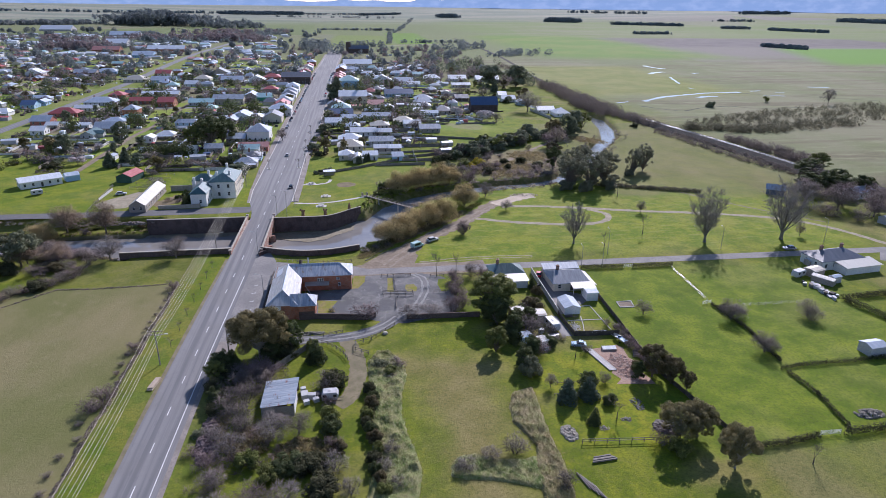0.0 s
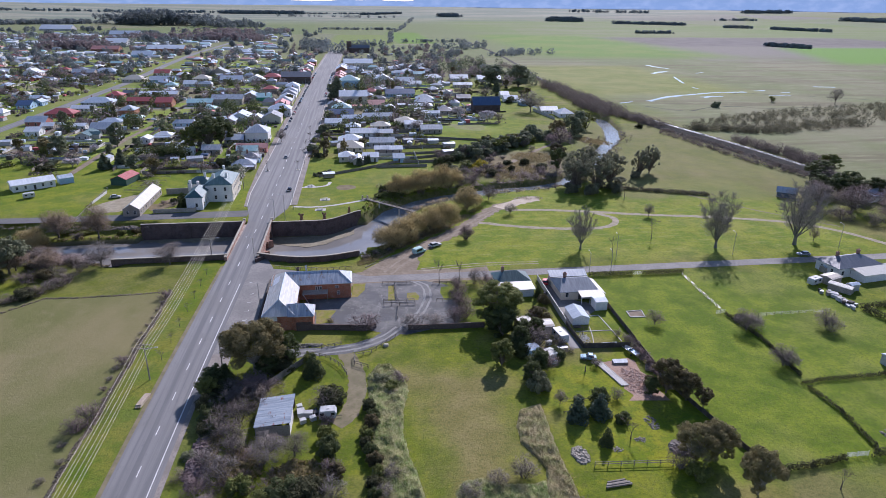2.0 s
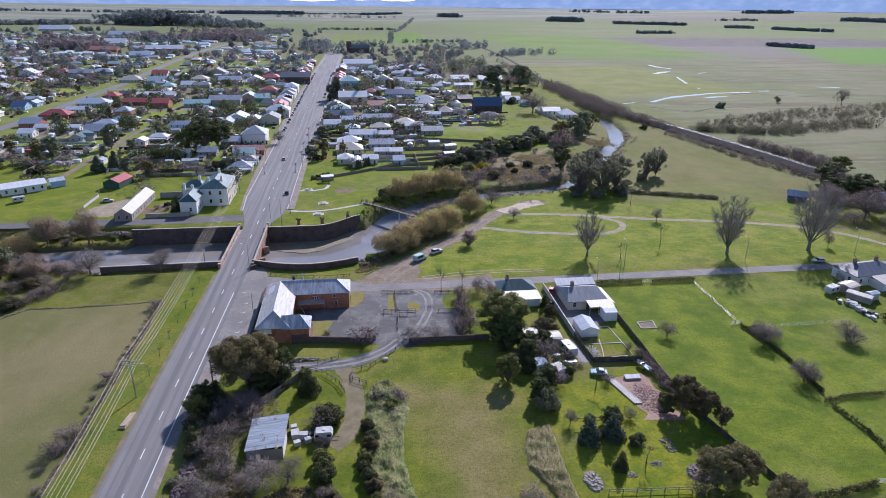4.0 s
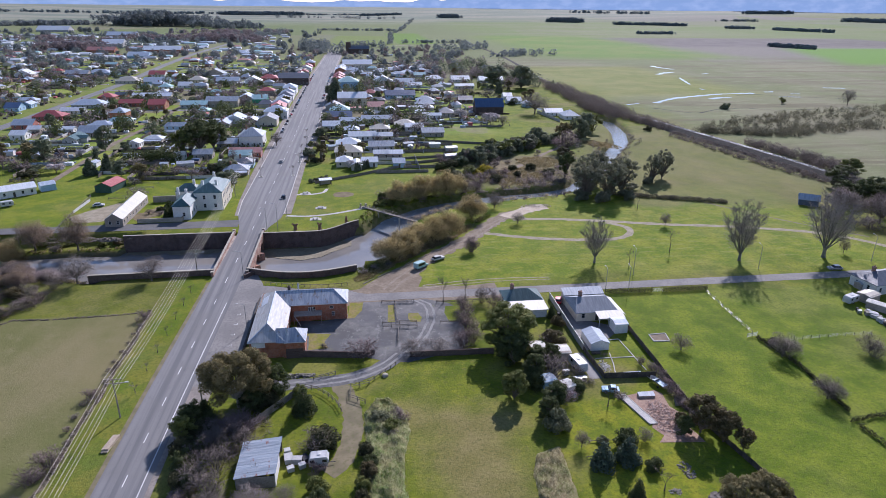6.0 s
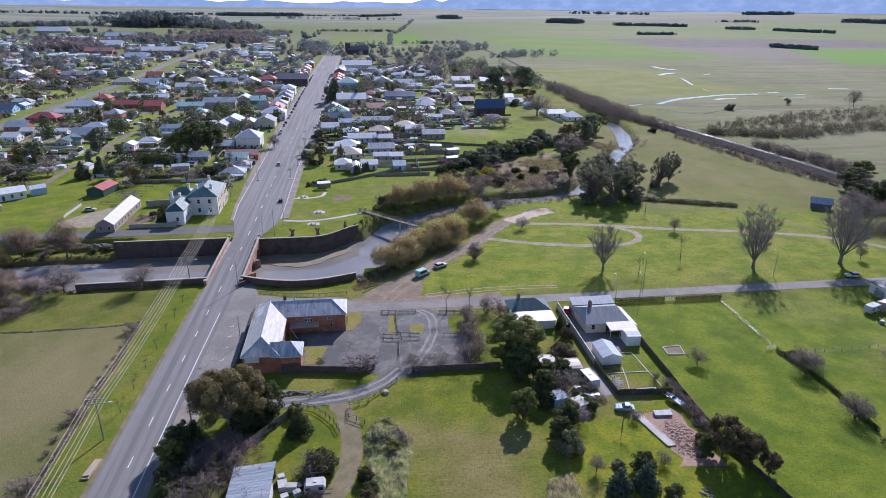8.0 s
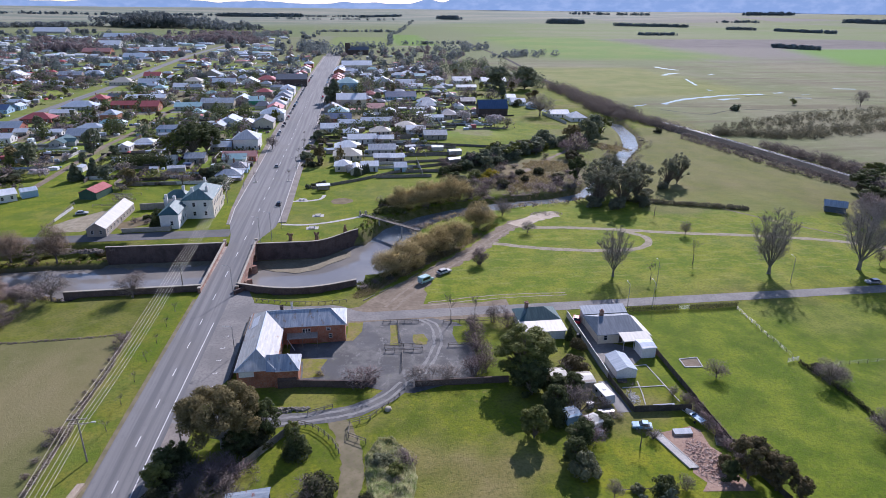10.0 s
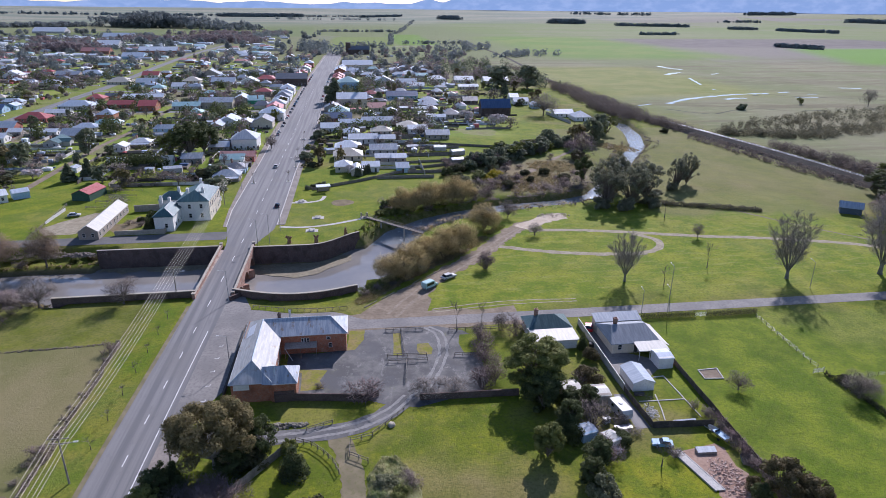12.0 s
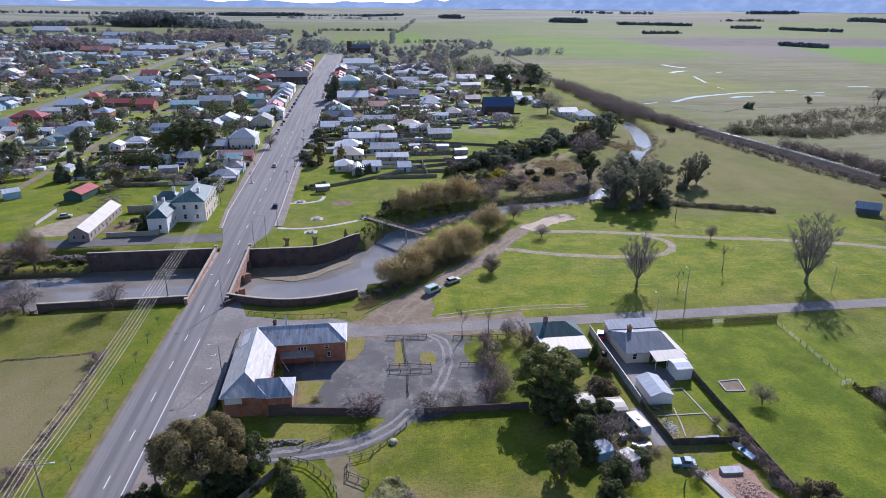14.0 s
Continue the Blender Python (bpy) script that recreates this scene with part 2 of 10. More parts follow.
M["roof_white"] = roofing("roof_white", (0.6, 0.63, 0.655), (0.74, 0.76, 0.775), 1.6, 0.5)
M["roof_cream"] = roofing("roof_cream", (0.42, 0.41, 0.36), (0.52, 0.5, 0.44), 1.6, 0.5)
M["roof_grey"] = roofing("roof_grey", (0.25, 0.295, 0.345), (0.35, 0.395, 0.445), 1.6, 0.45)
M["roof_dark"] = roofing("roof_dark", (0.1, 0.115, 0.14), (0.15, 0.165, 0.195), 1.6, 0.5)
M["roof_red"] = roofing("roof_red", (0.36, 0.075, 0.075), (0.43, 0.12, 0.115), 1.6, 0.55)
M["roof_green"] = roofing("roof_green", (0.045, 0.1, 0.105), (0.075, 0.14, 0.145), 1.6, 0.45)
M["roof_tealpale"] = roofing("roof_tealpale", (0.3, 0.47, 0.47), (0.4, 0.56, 0.55), 1.6, 0.45)
M["roof_blue"] = roofing("roof_blue", (0.05, 0.09, 0.18), (0.08, 0.13, 0.23), 1.6, 0.45)
M["roof_tan"] = roofing("roof_tan", (0.5, 0.45, 0.36), (0.58, 0.53, 0.44), 1.6, 0.5)
M["roof_pink"] = roofing("roof_pink", (0.45, 0.2, 0.17), (0.5, 0.26, 0.22), 1.6, 0.5)
M["wood_grey"] = surface("wood_grey", (0.2, 0.17, 0.14), (0.28, 0.25, 0.21), (0.12, 0.1, 0.085), 0.8, 6, 0.9, vary=0.4)
M["wood_dark"] = surface("wood_dark", (0.06, 0.05, 0.042), (0.1, 0.085, 0.07), (0.035, 0.03, 0.026), 0.8, 6, 0.9, vary=0.4)
M["bark"] = surface("bark", (0.14, 0.115, 0.09), (0.2, 0.17, 0.14), (0.08, 0.065, 0.05), 0.8, 5, 0.95)
M["stump_wood"] = surface("stump_wood", (0.24, 0.14, 0.075), (0.33, 0.2, 0.11), (0.12, 0.075, 0.045), 1.2, 6, 0.9)
M["wood_tan"] = surface("wood_tan", (0.4, 0.32, 0.24), (0.48, 0.4, 0.3), (0.25, 0.2, 0.15), 0.8, 6, 0.9)
M["bark_grey"] = surface("bark_grey", (0.15, 0.145, 0.125), (0.21, 0.2, 0.175), (0.09, 0.085, 0.07), 0.8, 5, 0.95)
M["bark_pale"] = surface("bark_pale", (0.3, 0.27, 0.23), (0.38, 0.34, 0.29), (0.18, 0.16, 0.13), 0.8, 5, 0.9)
M["twig"] = surface("twig", (0.14, 0.114, 0.098), (0.2, 0.165, 0.142), (0.09, 0.073, 0.063), 0.5, 3, 0.95, vary=0.4)
M["twig_pale"] = surface("twig_pale", (0.18, 0.155, 0.135), (0.24, 0.208, 0.18), (0.12, 0.103, 0.088), 0.5, 3, 0.95, vary=0.35)
M["twig_purple"] = surface("twig_purple", (0.155, 0.11, 0.105), (0.205, 0.15, 0.142), (0.1, 0.07, 0.068), 0.5, 3, 0.95, vary=0.35)
M["twig_poplar"] = surface("twig_poplar", (0.25, 0.215, 0.2), (0.32, 0.28, 0.255), (0.18, 0.155, 0.14), 0.5, 3, 0.95, vary=0.2)
M["twig_brush"] = surface("twig_brush", (0.24, 0.2, 0.165), (0.31, 0.265, 0.215), (0.16, 0.135, 0.11), 0.5, 3, 0.95, vary=0.3)
M["twig_brown"] = surface("twig_brown", (0.19, 0.137, 0.09), (0.26, 0.192, 0.126), (0.125, 0.09, 0.06), 0.5, 3, 0.95, vary=0.3)
M["twig_mauve"] = surface("twig_mauve", (0.23, 0.175, 0.17), (0.3, 0.235, 0.225), (0.16, 0.12, 0.115), 0.5, 3, 0.95, vary=0.3)
M["twig_willow"] = foliage("twig_willow", (0.46, 0.375, 0.18), (0.68, 0.57, 0.31), (0.56, 0.455, 0.235), 0.9, 0.45)
M["leaf_gum"] = foliage("leaf_gum", (0.1, 0.092, 0.04), (0.255, 0.213, 0.105), (0.175, 0.147, 0.07), 0.8, 0.35)
M["leaf_bluegum"] = foliage("leaf_bluegum", (0.125, 0.12, 0.055), (0.29, 0.25, 0.125), (0.195, 0.17, 0.085), 0.8, 0.4)
M["leaf_dark"] = foliage("leaf_dark", (0.05, 0.07, 0.03), (0.12, 0.14, 0.055), (0.085, 0.098, 0.042), 0.7, 0.35)
M["leaf_olive"] = foliage("leaf_olive", (0.085, 0.115, 0.03), (0.2, 0.21, 0.06), (0.135, 0.135, 0.045))
M["leaf_grey"] = foliage("leaf_grey", (0.105, 0.12, 0.062), (0.215, 0.22, 0.13), (0.15, 0.158, 0.09))
M["leaf_rust"] = foliage("leaf_rust", (0.08, 0.07, 0.036), (0.17, 0.135, 0.068), (0.115, 0.098, 0.045))
M["leaf_bluegreen"] = foliage("leaf_bluegreen", (0.05, 0.078, 0.05), (0.115, 0.145, 0.1), (0.072, 0.1, 0.068), 0.7, 0.2)
M["leaf_hedge"] = foliage("leaf_hedge", (0.036, 0.045, 0.024), (0.1, 0.1, 0.048), (0.072, 0.067, 0.038), 0.8, 0.3)
M["leaf_eucalypt"] = foliage("leaf_eucalypt", (0.12, 0.135, 0.082), (0.24, 0.24, 0.16), (0.165, 0.17, 0.12), 0.7, 0.4)
# Middle-distance leaves, lightened in the colour to stand in for haze.
M["leaf_middle"] = foliage("leaf_middle", (0.09, 0.115, 0.07), (0.2, 0.22, 0.135), (0.14, 0.155, 0.1), 0.75, 0.4)
# Far leaves, paled and blued: distance haze put into the colour.
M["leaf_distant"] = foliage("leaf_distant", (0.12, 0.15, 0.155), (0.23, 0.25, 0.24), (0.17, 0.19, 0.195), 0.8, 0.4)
M["leaf_scrub"] = foliage("leaf_scrub", (0.12, 0.102, 0.09), (0.22, 0.187, 0.16), (0.165, 0.138, 0.126), 0.9, 0.4)
# Town twigs, purple-brown, with a paler mauve haze put into the colour.
M["leaf_bare"] = foliage("leaf_bare", (0.17, 0.14, 0.135), (0.29, 0.245, 0.235), (0.22, 0.175, 0.185), 0.9, 0.4)
M["leaf_thicket"] = foliage("leaf_thicket", (0.09, 0.095, 0.06), (0.2, 0.185, 0.12), (0.14, 0.13, 0.09), 0.8, 0.4)
M["leaf_gorse"] = foliage("leaf_gorse", (0.12, 0.14, 0.03), (0.5, 0.4, 0.03), (0.25, 0.22, 0.03), 0.8, 0.3)
M["leaf_reed"] = foliage("leaf_reed", (0.24, 0.265, 0.085), (0.42, 0.4, 0.2), (0.33, 0.3, 0.15), 0.8, 0.45)
M["leaf_bramble"] = foliage("leaf_bramble", (0.19, 0.18, 0.07), (0.34, 0.275, 0.15), (0.26, 0.2, 0.12), 0.8, 0.45)
M["blossom"] = foliage("blossom", (0.45, 0.42, 0.4), (0.6, 0.56, 0.53), (0.5, 0.4, 0.4), 0.8, 0.2)
M["steel"] = surface("steel", (0.35, 0.36, 0.37), (0.45, 0.46, 0.46), None, 0.6, 3, 0.4, 0.6)
M["wire"] = surface("wire", (0.62, 0.56, 0.43), (0.55, 0.5, 0.4), None, 0.6, 3, 0.6, 0.0)
M["black"] = surface("black", (0.02, 0.02, 0.022), (0.03, 0.03, 0.032), None, 0.6, 3, 0.6)
M["car_white"] = surface("car_white", (0.5, 0.5, 0.49), (0.46, 0.46, 0.455), (0.38, 0.38, 0.37), 0.5, 1, 0.5, spec=0.2)
M["car_dark"] = surface("car_dark", (0.03, 0.04, 0.055), (0.04, 0.05, 0.065), None, 0.5, 1, 0.25)
M["car_red"] = surface("car_red", (0.5, 0.03, 0.03), (0.45, 0.03, 0.03), None, 0.5, 1, 0.25)
M["car_silver"] = surface("car_silver", (0.45, 0.47, 0.5), (0.5, 0.51, 0.54), None, 0.5, 1, 0.25, 0.4)
M["car_blue"] = surface("car_blue", (0.2, 0.38, 0.55), (0.22, 0.4, 0.57), None, 0.5, 1, 0.5, spec=0.2)


def water_material():
    n = Nodes("river_water")
    f = n.noise(0.6, 4, 0.6, n.mapped((1, 0.6, 1), 0.6))
    n.bump(f, 0.06, 0.2)
    return n.done(n.mix(n.ramp(n.noise(0.05, 4), 0.4, 0.6), (0.2, 0.19, 0.175), (0.25, 0.235, 0.21)), 0.07, 0.0, 0.5)


M["water"] = water_material()


def riffle_material():
    """Shallow running water, broken by ripples, with a little foam."""
    n = Nodes("running_water")
    n.bump(n.noise(1.6, 5, 0.7, n.mapped((1, 0.5, 1), 0.7)), 0.5, 0.25)
    foam = n.ramp(n.noise(0.7, 6, 0.75, n.mapped((1, 0.6, 1), 0.9)), 0.54, 0.7)
    return n.done(n.mix(foam, (0.2, 0.22, 0.225), (0.42, 0.45, 0.46)), 0.12, 0.0, 0.5)


M["riffle"] = riffle_material()


def ground_material():
    """Grass: lush and dry in drifts, duller in the open paddocks, browner out on the plain, sown fields far off."""
    n = Nodes("grass")
    x, y, z = n.sep()
    wob = n.math("MULTIPLY", n.math("SUBTRACT", n.noise(0.05, 5, 0.6), 0.5), 34.0)
    wx, wy = n.math("ADD", x, wob), n.math("ADD", y, wob)

    def inside(x0, x1, y0, y1, soft, sx=None, sy=None):
        sx, sy = wx if sx is None else sx, wy if sy is None else sy
        a = n.math("MULTIPLY", n.ramp(sx, x0 - soft, x0 + soft), n.math("SUBTRACT", 1.0, n.ramp(sx, x1 - soft, x1 + soft)))
        b = n.math("MULTIPLY", n.ramp(sy, y0 - soft, y0 + soft), n.math("SUBTRACT", 1.0, n.ramp(sy, y1 - soft, y1 + soft)))
        return n.math("MULTIPLY", a, b)

    mid = n.noise(0.11, 6, 0.62)
    fine = n.noise(1.4, 4, 0.65)
    paddock = inside(-700, -54.6, -300, 156, 1.2, x, y)
    meadow = inside(20, 190, 164, 262, 6)
    lush = n.mix(n.ramp(mid, 0.36, 0.66), (0.098, 0.138, 0.01), (0.185, 0.205, 0.017))
    lush = n.mix(n.math("MULTIPLY", n.ramp(n.noise(0.3, 6, 0.75), 0.5, 0.7), 0.7), lush, (0.26, 0.265, 0.018))
    lush = n.mix(n.math("MULTIPLY", n.ramp(n.noise(0.75, 5, 0.75, n.mapped((1, 0.7, 1), 0.5)), 0.52, 0.68), 0.55), lush, (0.175, 0.155, 0.05))
    dry = n.mix(n.ramp(mid, 0.36, 0.66), (0.195, 0.165, 0.058), (0.25, 0.2, 0.092))
    dull = n.mix(n.ramp(n.noise(0.035, 6, 0.6, n.mapped((1, 0.55, 1), 0.4)), 0.36, 0.64), (0.145, 0.146, 0.052), (0.215, 0.185, 0.09))
    dull = n.mix(n.math("MULTIPLY", n.ramp(n.noise(0.16, 6, 0.7), 0.5, 0.72), 0.5), dull, (0.22, 0.19, 0.1))
    plain = n.mix(n.ramp(n.noise(0.006, 6, 0.6, n.mapped((1, 0.55, 1), 0.1)), 0.4, 0.6), (0.165, 0.185, 0.08), (0.225, 0.215, 0.13))
    plain = n.mix(n.math("MULTIPLY", n.ramp(n.noise(0.014, 7, 0.7, n.mapped((0.3, 2.2, 1), 0.12)), 0.48, 0.62), 0.75), plain, (0.145, 0.12, 0.075))
    plain = n.mix(n.math("MULTIPLY", n.ramp(n.noise(0.05, 6, 0.75, n.mapped((0.6, 2.0, 1), 0.2)), 0.5, 0.66), 0.6), plain, (0.27, 0.27, 0.15))
    tan = n.mix(n.ramp(n.noise(0.02, 5, 0.6), 0.4, 0.65), (0.24, 0.185, 0.12), (0.16, 0.15, 0.075))
    col = n.mix(n.math("MULTIPLY", n.ramp(n.noise(0.028, 5, 0.6), 0.46, 0.66), 0.68), lush, dry)
    col = n.mix(n.math("MULTIPLY", inside(68, 150, 62, 154, 4), 0.5), col, n.mix(n.ramp(mid, 0.4, 0.62), (0.092, 0.165, 0.009), (0.175, 0.245, 0.018)))
    col = n.mix(n.math("MULTIPLY", meadow, 0.6), col, n.mix(n.ramp(n.noise(0.1, 7, 0.75), 0.42, 0.58), (0.125, 0.205, 0.011), (0.265, 0.29, 0.028)))
    streaks = n.ramp(n.noise(0.45, 6, 0.75, n.mapped((0.22, 1.0, 1), 0.06)), 0.5, 0.68)
    col = n.mix(n.math("MULTIPLY", n.math("MULTIPLY", streaks, meadow), 0.55), col, (0.3, 0.285, 0.09))
    col = n.mix(n.math("MULTIPLY", n.ramp(n.noise(0.07, 6, 0.7, n.mapped((1, 1, 1), 1.1)), 0.5, 0.64), 0.35), col, (0.072, 0.11, 0.01))
    col = n.mix(n.math("MULTIPLY", inside(-100, -52, 156, 180, 3, x, y), 0.55), col, n.mix(n.ramp(n.noise(0.12, 6, 0.7), 0.4, 0.6), (0.105, 0.115, 0.022), (0.18, 0.16, 0.06)))
    col = n.mix(paddock, col, dull)
    west_green = n.math("MULTIPLY", inside(-95, -30, 20, 104, 12), n.ramp(n.noise(0.035, 4), 0.38, 0.62))
    col = n.mix(n.math("MULTIPLY", west_green, 0.55), col, (0.115, 0.14, 0.035))
    col = n.mix(n.math("MULTIPLY", inside(13, 31, 45, 104, 7), 0.85), col, dry)
    col = n.mix(n.math("MULTIPLY", inside(76, 200, -100, 62, 2.0, x, y), 0.45), col, dull)
    col = n.mix(n.math("MULTIPLY", inside(118, 300, 232, 420, 5), 0.62), col, dull)
    col = n.mix(n.math("MULTIPLY", inside(62, 118, 268, 345, 9), 0.85), col, tan)
    col = n.mix(n.math("MULTIPLY", inside(40, 64, 62, 104, 3), 0.75), col, n.mix(n.ramp(n.noise(0.2, 6, 0.7), 0.4, 0.62), (0.13, 0.185, 0.008), (0.27, 0.275, 0.014)))
    col = n.mix(n.math("MULTIPLY", inside(-54, -46, 20, 178, 1.5, x, y), 0.6), col, n.mix(n.ramp(n.noise(0.14, 5, 0.7), 0.4, 0.62), (0.09, 0.155, 0.01), (0.2, 0.2, 0.025)))
    lawn = n.math("ADD", n.math("ADD", inside(-200, -50, 236, 335, 5), inside(-28, 42, 220, 330, 4)), inside(42, 128, 335, 600, 6))
    col = n.mix(n.math("MULTIPLY", lawn, 0.5), col, n.mix(n.ramp(n.noise(0.13, 6, 0.7), 0.4, 0.62), (0.105, 0.18, 0.01), (0.235, 0.265, 0.02)))
    lot = n.t.nodes.new("ShaderNodeTexVoronoi")
    lot.distance = "CHEBYCHEV"
    lot.inputs["Scale"].default_value = 0.042
    lot.inputs["Randomness"].default_value = 0.75
    n.t.links.new(n.pos, lot.inputs["Vector"])
    lots = n.t.nodes.new("ShaderNodeSeparateColor")
    n.t.links.new(lot.outputs["Color"], lots.inputs[0])
    yard = n.mix(n.ramp(lots.outputs[0], 0.24, 0.3), n.mix(n.ramp(n.noise(0.06, 6, 0.75), 0.4, 0.6), (0.27, 0.225, 0.165), (0.19, 0.18, 0.09)), n.mix(lots.outputs[1], (0.15, 0.235, 0.026), (0.27, 0.31, 0.06)))
    yard = n.mix(n.math("MULTIPLY", n.ramp(n.noise(0.13, 6, 0.75), 0.52, 0.66), 0.55), yard, (0.16, 0.135, 0.09))
    town = n.math("ADD", inside(-700, -50, 335, 1500, 10), inside(-28, 100, 400, 900, 10))
    col = n.mix(n.math("MULTIPLY", town, 0.9), col, yard)
    col = n.mix(n.ramp(wx, 205, 260), col, plain)
    far = n.ramp(wy, 640, 760)
    col = n.mix(n.math("MULTIPLY", far, n.ramp(wx, -60, 40)), col, plain)
    cells = n.t.nodes.new("ShaderNodeSeparateColor")
    n.t.links.new(n.voronoi(0.0021, n.mapped((1, 0.42, 1), 0.16)), cells.inputs[0])
    strips = n.mix(n.ramp(cells.outputs[0], 0.2, 0.35), plain, n.mix(cells.outputs[1], (0.145, 0.185, 0.07), (0.195, 0.205, 0.1)))
    strips = n.mix(n.ramp(cells.outputs[2], 0.84, 0.88), strips, (0.205, 0.185, 0.16))
    # Paler and greyer with distance: haze put into the plain's colour.
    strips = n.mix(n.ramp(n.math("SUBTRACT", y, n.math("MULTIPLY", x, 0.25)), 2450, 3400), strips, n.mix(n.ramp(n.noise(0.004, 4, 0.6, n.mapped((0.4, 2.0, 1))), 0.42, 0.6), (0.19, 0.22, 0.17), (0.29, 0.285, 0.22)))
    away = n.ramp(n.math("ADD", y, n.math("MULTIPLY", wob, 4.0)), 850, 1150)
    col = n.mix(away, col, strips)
    col = n.mix(n.math("MULTIPLY", inside(780, 2600, 900, 1290, 40, n.math("SUBTRACT", x, n.math("MULTIPLY", n.math("SUBTRACT", y, 960.0), 0.4))), 0.9), col, (0.12, 0.27, 0.022))
    col = n.mix(n.math("MULTIPLY", inside(640, 1420, 1340, 1720, 50), 0.9), col, n.mix(n.ramp(n.noise(0.02, 5, 0.7), 0.4, 0.6), (0.135, 0.118, 0.115), (0.18, 0.155, 0.15)))
    col = n.mix(n.math("MULTIPLY", inside(380, 2600, 1760, 3000, 90), 0.6), col, n.mix(n.ramp(n.noise(0.003, 4, 0.6, n.mapped((0.4, 1.6, 1), 0.1)), 0.4, 0.6), (0.15, 0.22, 0.055), (0.2, 0.225, 0.1)))
    col = n.mix(n.math("MULTIPLY", inside(330, 660, 1020, 1800, 60), 0.8), col, n.mix(n.ramp(n.noise(0.008, 5, 0.6), 0.4, 0.6), (0.115, 0.23, 0.026), (0.18, 0.245, 0.045)))
    col = n.mix(n.math("MULTIPLY", inside(96, 186, 1400, 1930, 12), 0.9), col, (0.13, 0.235, 0.03))
    col = n.mix(n.math("MULTIPLY", inside(-45, 88, 1330, 1780, 14), 0.8), col, (0.17, 0.225, 0.05))
    verge = n.math("SUBTRACT", n.ramp(wx, -262, -254), n.ramp(wx, -218, -210))
    col = n.mix(n.math("MULTIPLY", n.math("MULTIPLY", verge, inside(-300, -180, 330, 1150, 20, x, y)), 0.8), col, n.mix(n.ramp(n.noise(0.05, 5, 0.7), 0.4, 0.6), (0.15, 0.2, 0.035), (0.22, 0.225, 0.07)))
    col = n.mix(n.math("MULTIPLY", inside(215, 400, 570, 880, 30), 0.7), col, n.mix(n.ramp(n.noise(0.03, 6, 0.7), 0.4, 0.6), (0.17, 0.205, 0.03), (0.25, 0.255, 0.06)))
    col = n.mix(n.math("MULTIPLY", n.ramp(n.math("ADD", z, n.math("MULTIPLY", n.noise(0.25, 5, 0.7), 1.6)), 0.5, -0.6), n.math("ADD", 0.15, n.math("MULTIPLY", n.ramp(x, -82, -70), 0.6))), col, n.mix(n.ramp(n.noise(0.4, 5, 0.7), 0.4, 0.6), (0.1, 0.105, 0.035), (0.19, 0.155, 0.085)))
    col = n.mix(n.ramp(z, -3.5, -4.2), col, (0.17, 0.15, 0.075))
    col = n.mix(n.ramp(z, -4.0, -5.0), col, (0.13, 0.11, 0.065))
    col = n.mix(n.math("MULTIPLY", n.ramp(fine, 0.42, 0.7), n.math("SUBTRACT", 0.5, n.math("MULTIPLY", paddock, 0.42))), col, (0.06, 0.075, 0.02))
    col = n.mix(n.math("MULTIPLY", n.ramp(n.noise(3.2, 4, 0.8), 0.55, 0.75), n.math("SUBTRACT", 0.4, n.math("MULTIPLY", paddock, 0.32))), col, (0.27, 0.27, 0.07))
    n.bump(n.noise(2.2, 5, 0.75), 0.55, 0.3)
    return n.done(col, 0.95, 0.0, 0.1)


M["grass"] = ground_material()


def long_grass_material(name, c1, c2, c3, seed):
    """Matted long grass and canes: combed streaks, green and straw."""
    n = Nodes(name)
    warp = n.mapped((1.0, 1.0, 1.0), seed)
    col = n.mix(n.ramp(n.noise(0.35, 6, 0.7, warp), 0.38, 0.62), c1, c2)
    streak = n.noise(2.6, 5, 0.7, n.mapped((1.0, 0.3, 1.0), seed + 0.5), 1.5)
    col = n.mix(n.math("MULTIPLY", n.ramp(streak, 0.45, 0.7), 0.75), col, c3)
    col = n.mix(n.math("MULTIPLY", n.ramp(n.noise(1.1, 5, 0.7), 0.56, 0.72), 0.6), col, tuple(0.4 * v for v in c1))
    n.bump(streak, 0.9, 0.35)
    return n.done(col, 0.9, 0.0, 0.15)


M["long_grass"] = long_grass_material("long_grass", (0.13, 0.185, 0.045), (0.24, 0.225, 0.1), (0.4, 0.37, 0.22), 0.4)
M["straw_grass"] = long_grass_material("straw_grass", (0.165, 0.175, 0.06), (0.255, 0.21, 0.11), (0.36, 0.315, 0.19), 1.2)


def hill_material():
    """The far ranges, a glowing backdrop with haze blue put into its colour, and paler clearings."""
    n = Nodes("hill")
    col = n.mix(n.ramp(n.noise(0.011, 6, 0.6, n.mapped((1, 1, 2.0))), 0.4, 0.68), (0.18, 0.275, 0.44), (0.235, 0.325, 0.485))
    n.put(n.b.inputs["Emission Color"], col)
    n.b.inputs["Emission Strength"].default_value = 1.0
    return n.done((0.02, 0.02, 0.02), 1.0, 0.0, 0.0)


M["hill"] = hill_material()
# Far trees in a pale blue-grey that carries the distance haze.
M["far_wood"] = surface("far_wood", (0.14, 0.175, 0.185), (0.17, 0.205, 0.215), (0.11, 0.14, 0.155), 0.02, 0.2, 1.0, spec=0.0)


# ---- mesh helpers ----
def empty(name, x=0.0, y=0.0, z=0.0, turn=0.0):
    ob = new(name)
    ob.empty_display_size = 0.5
    ob.matrix_basis = pose(x, y, z, 0, 0, turn)
    return ob


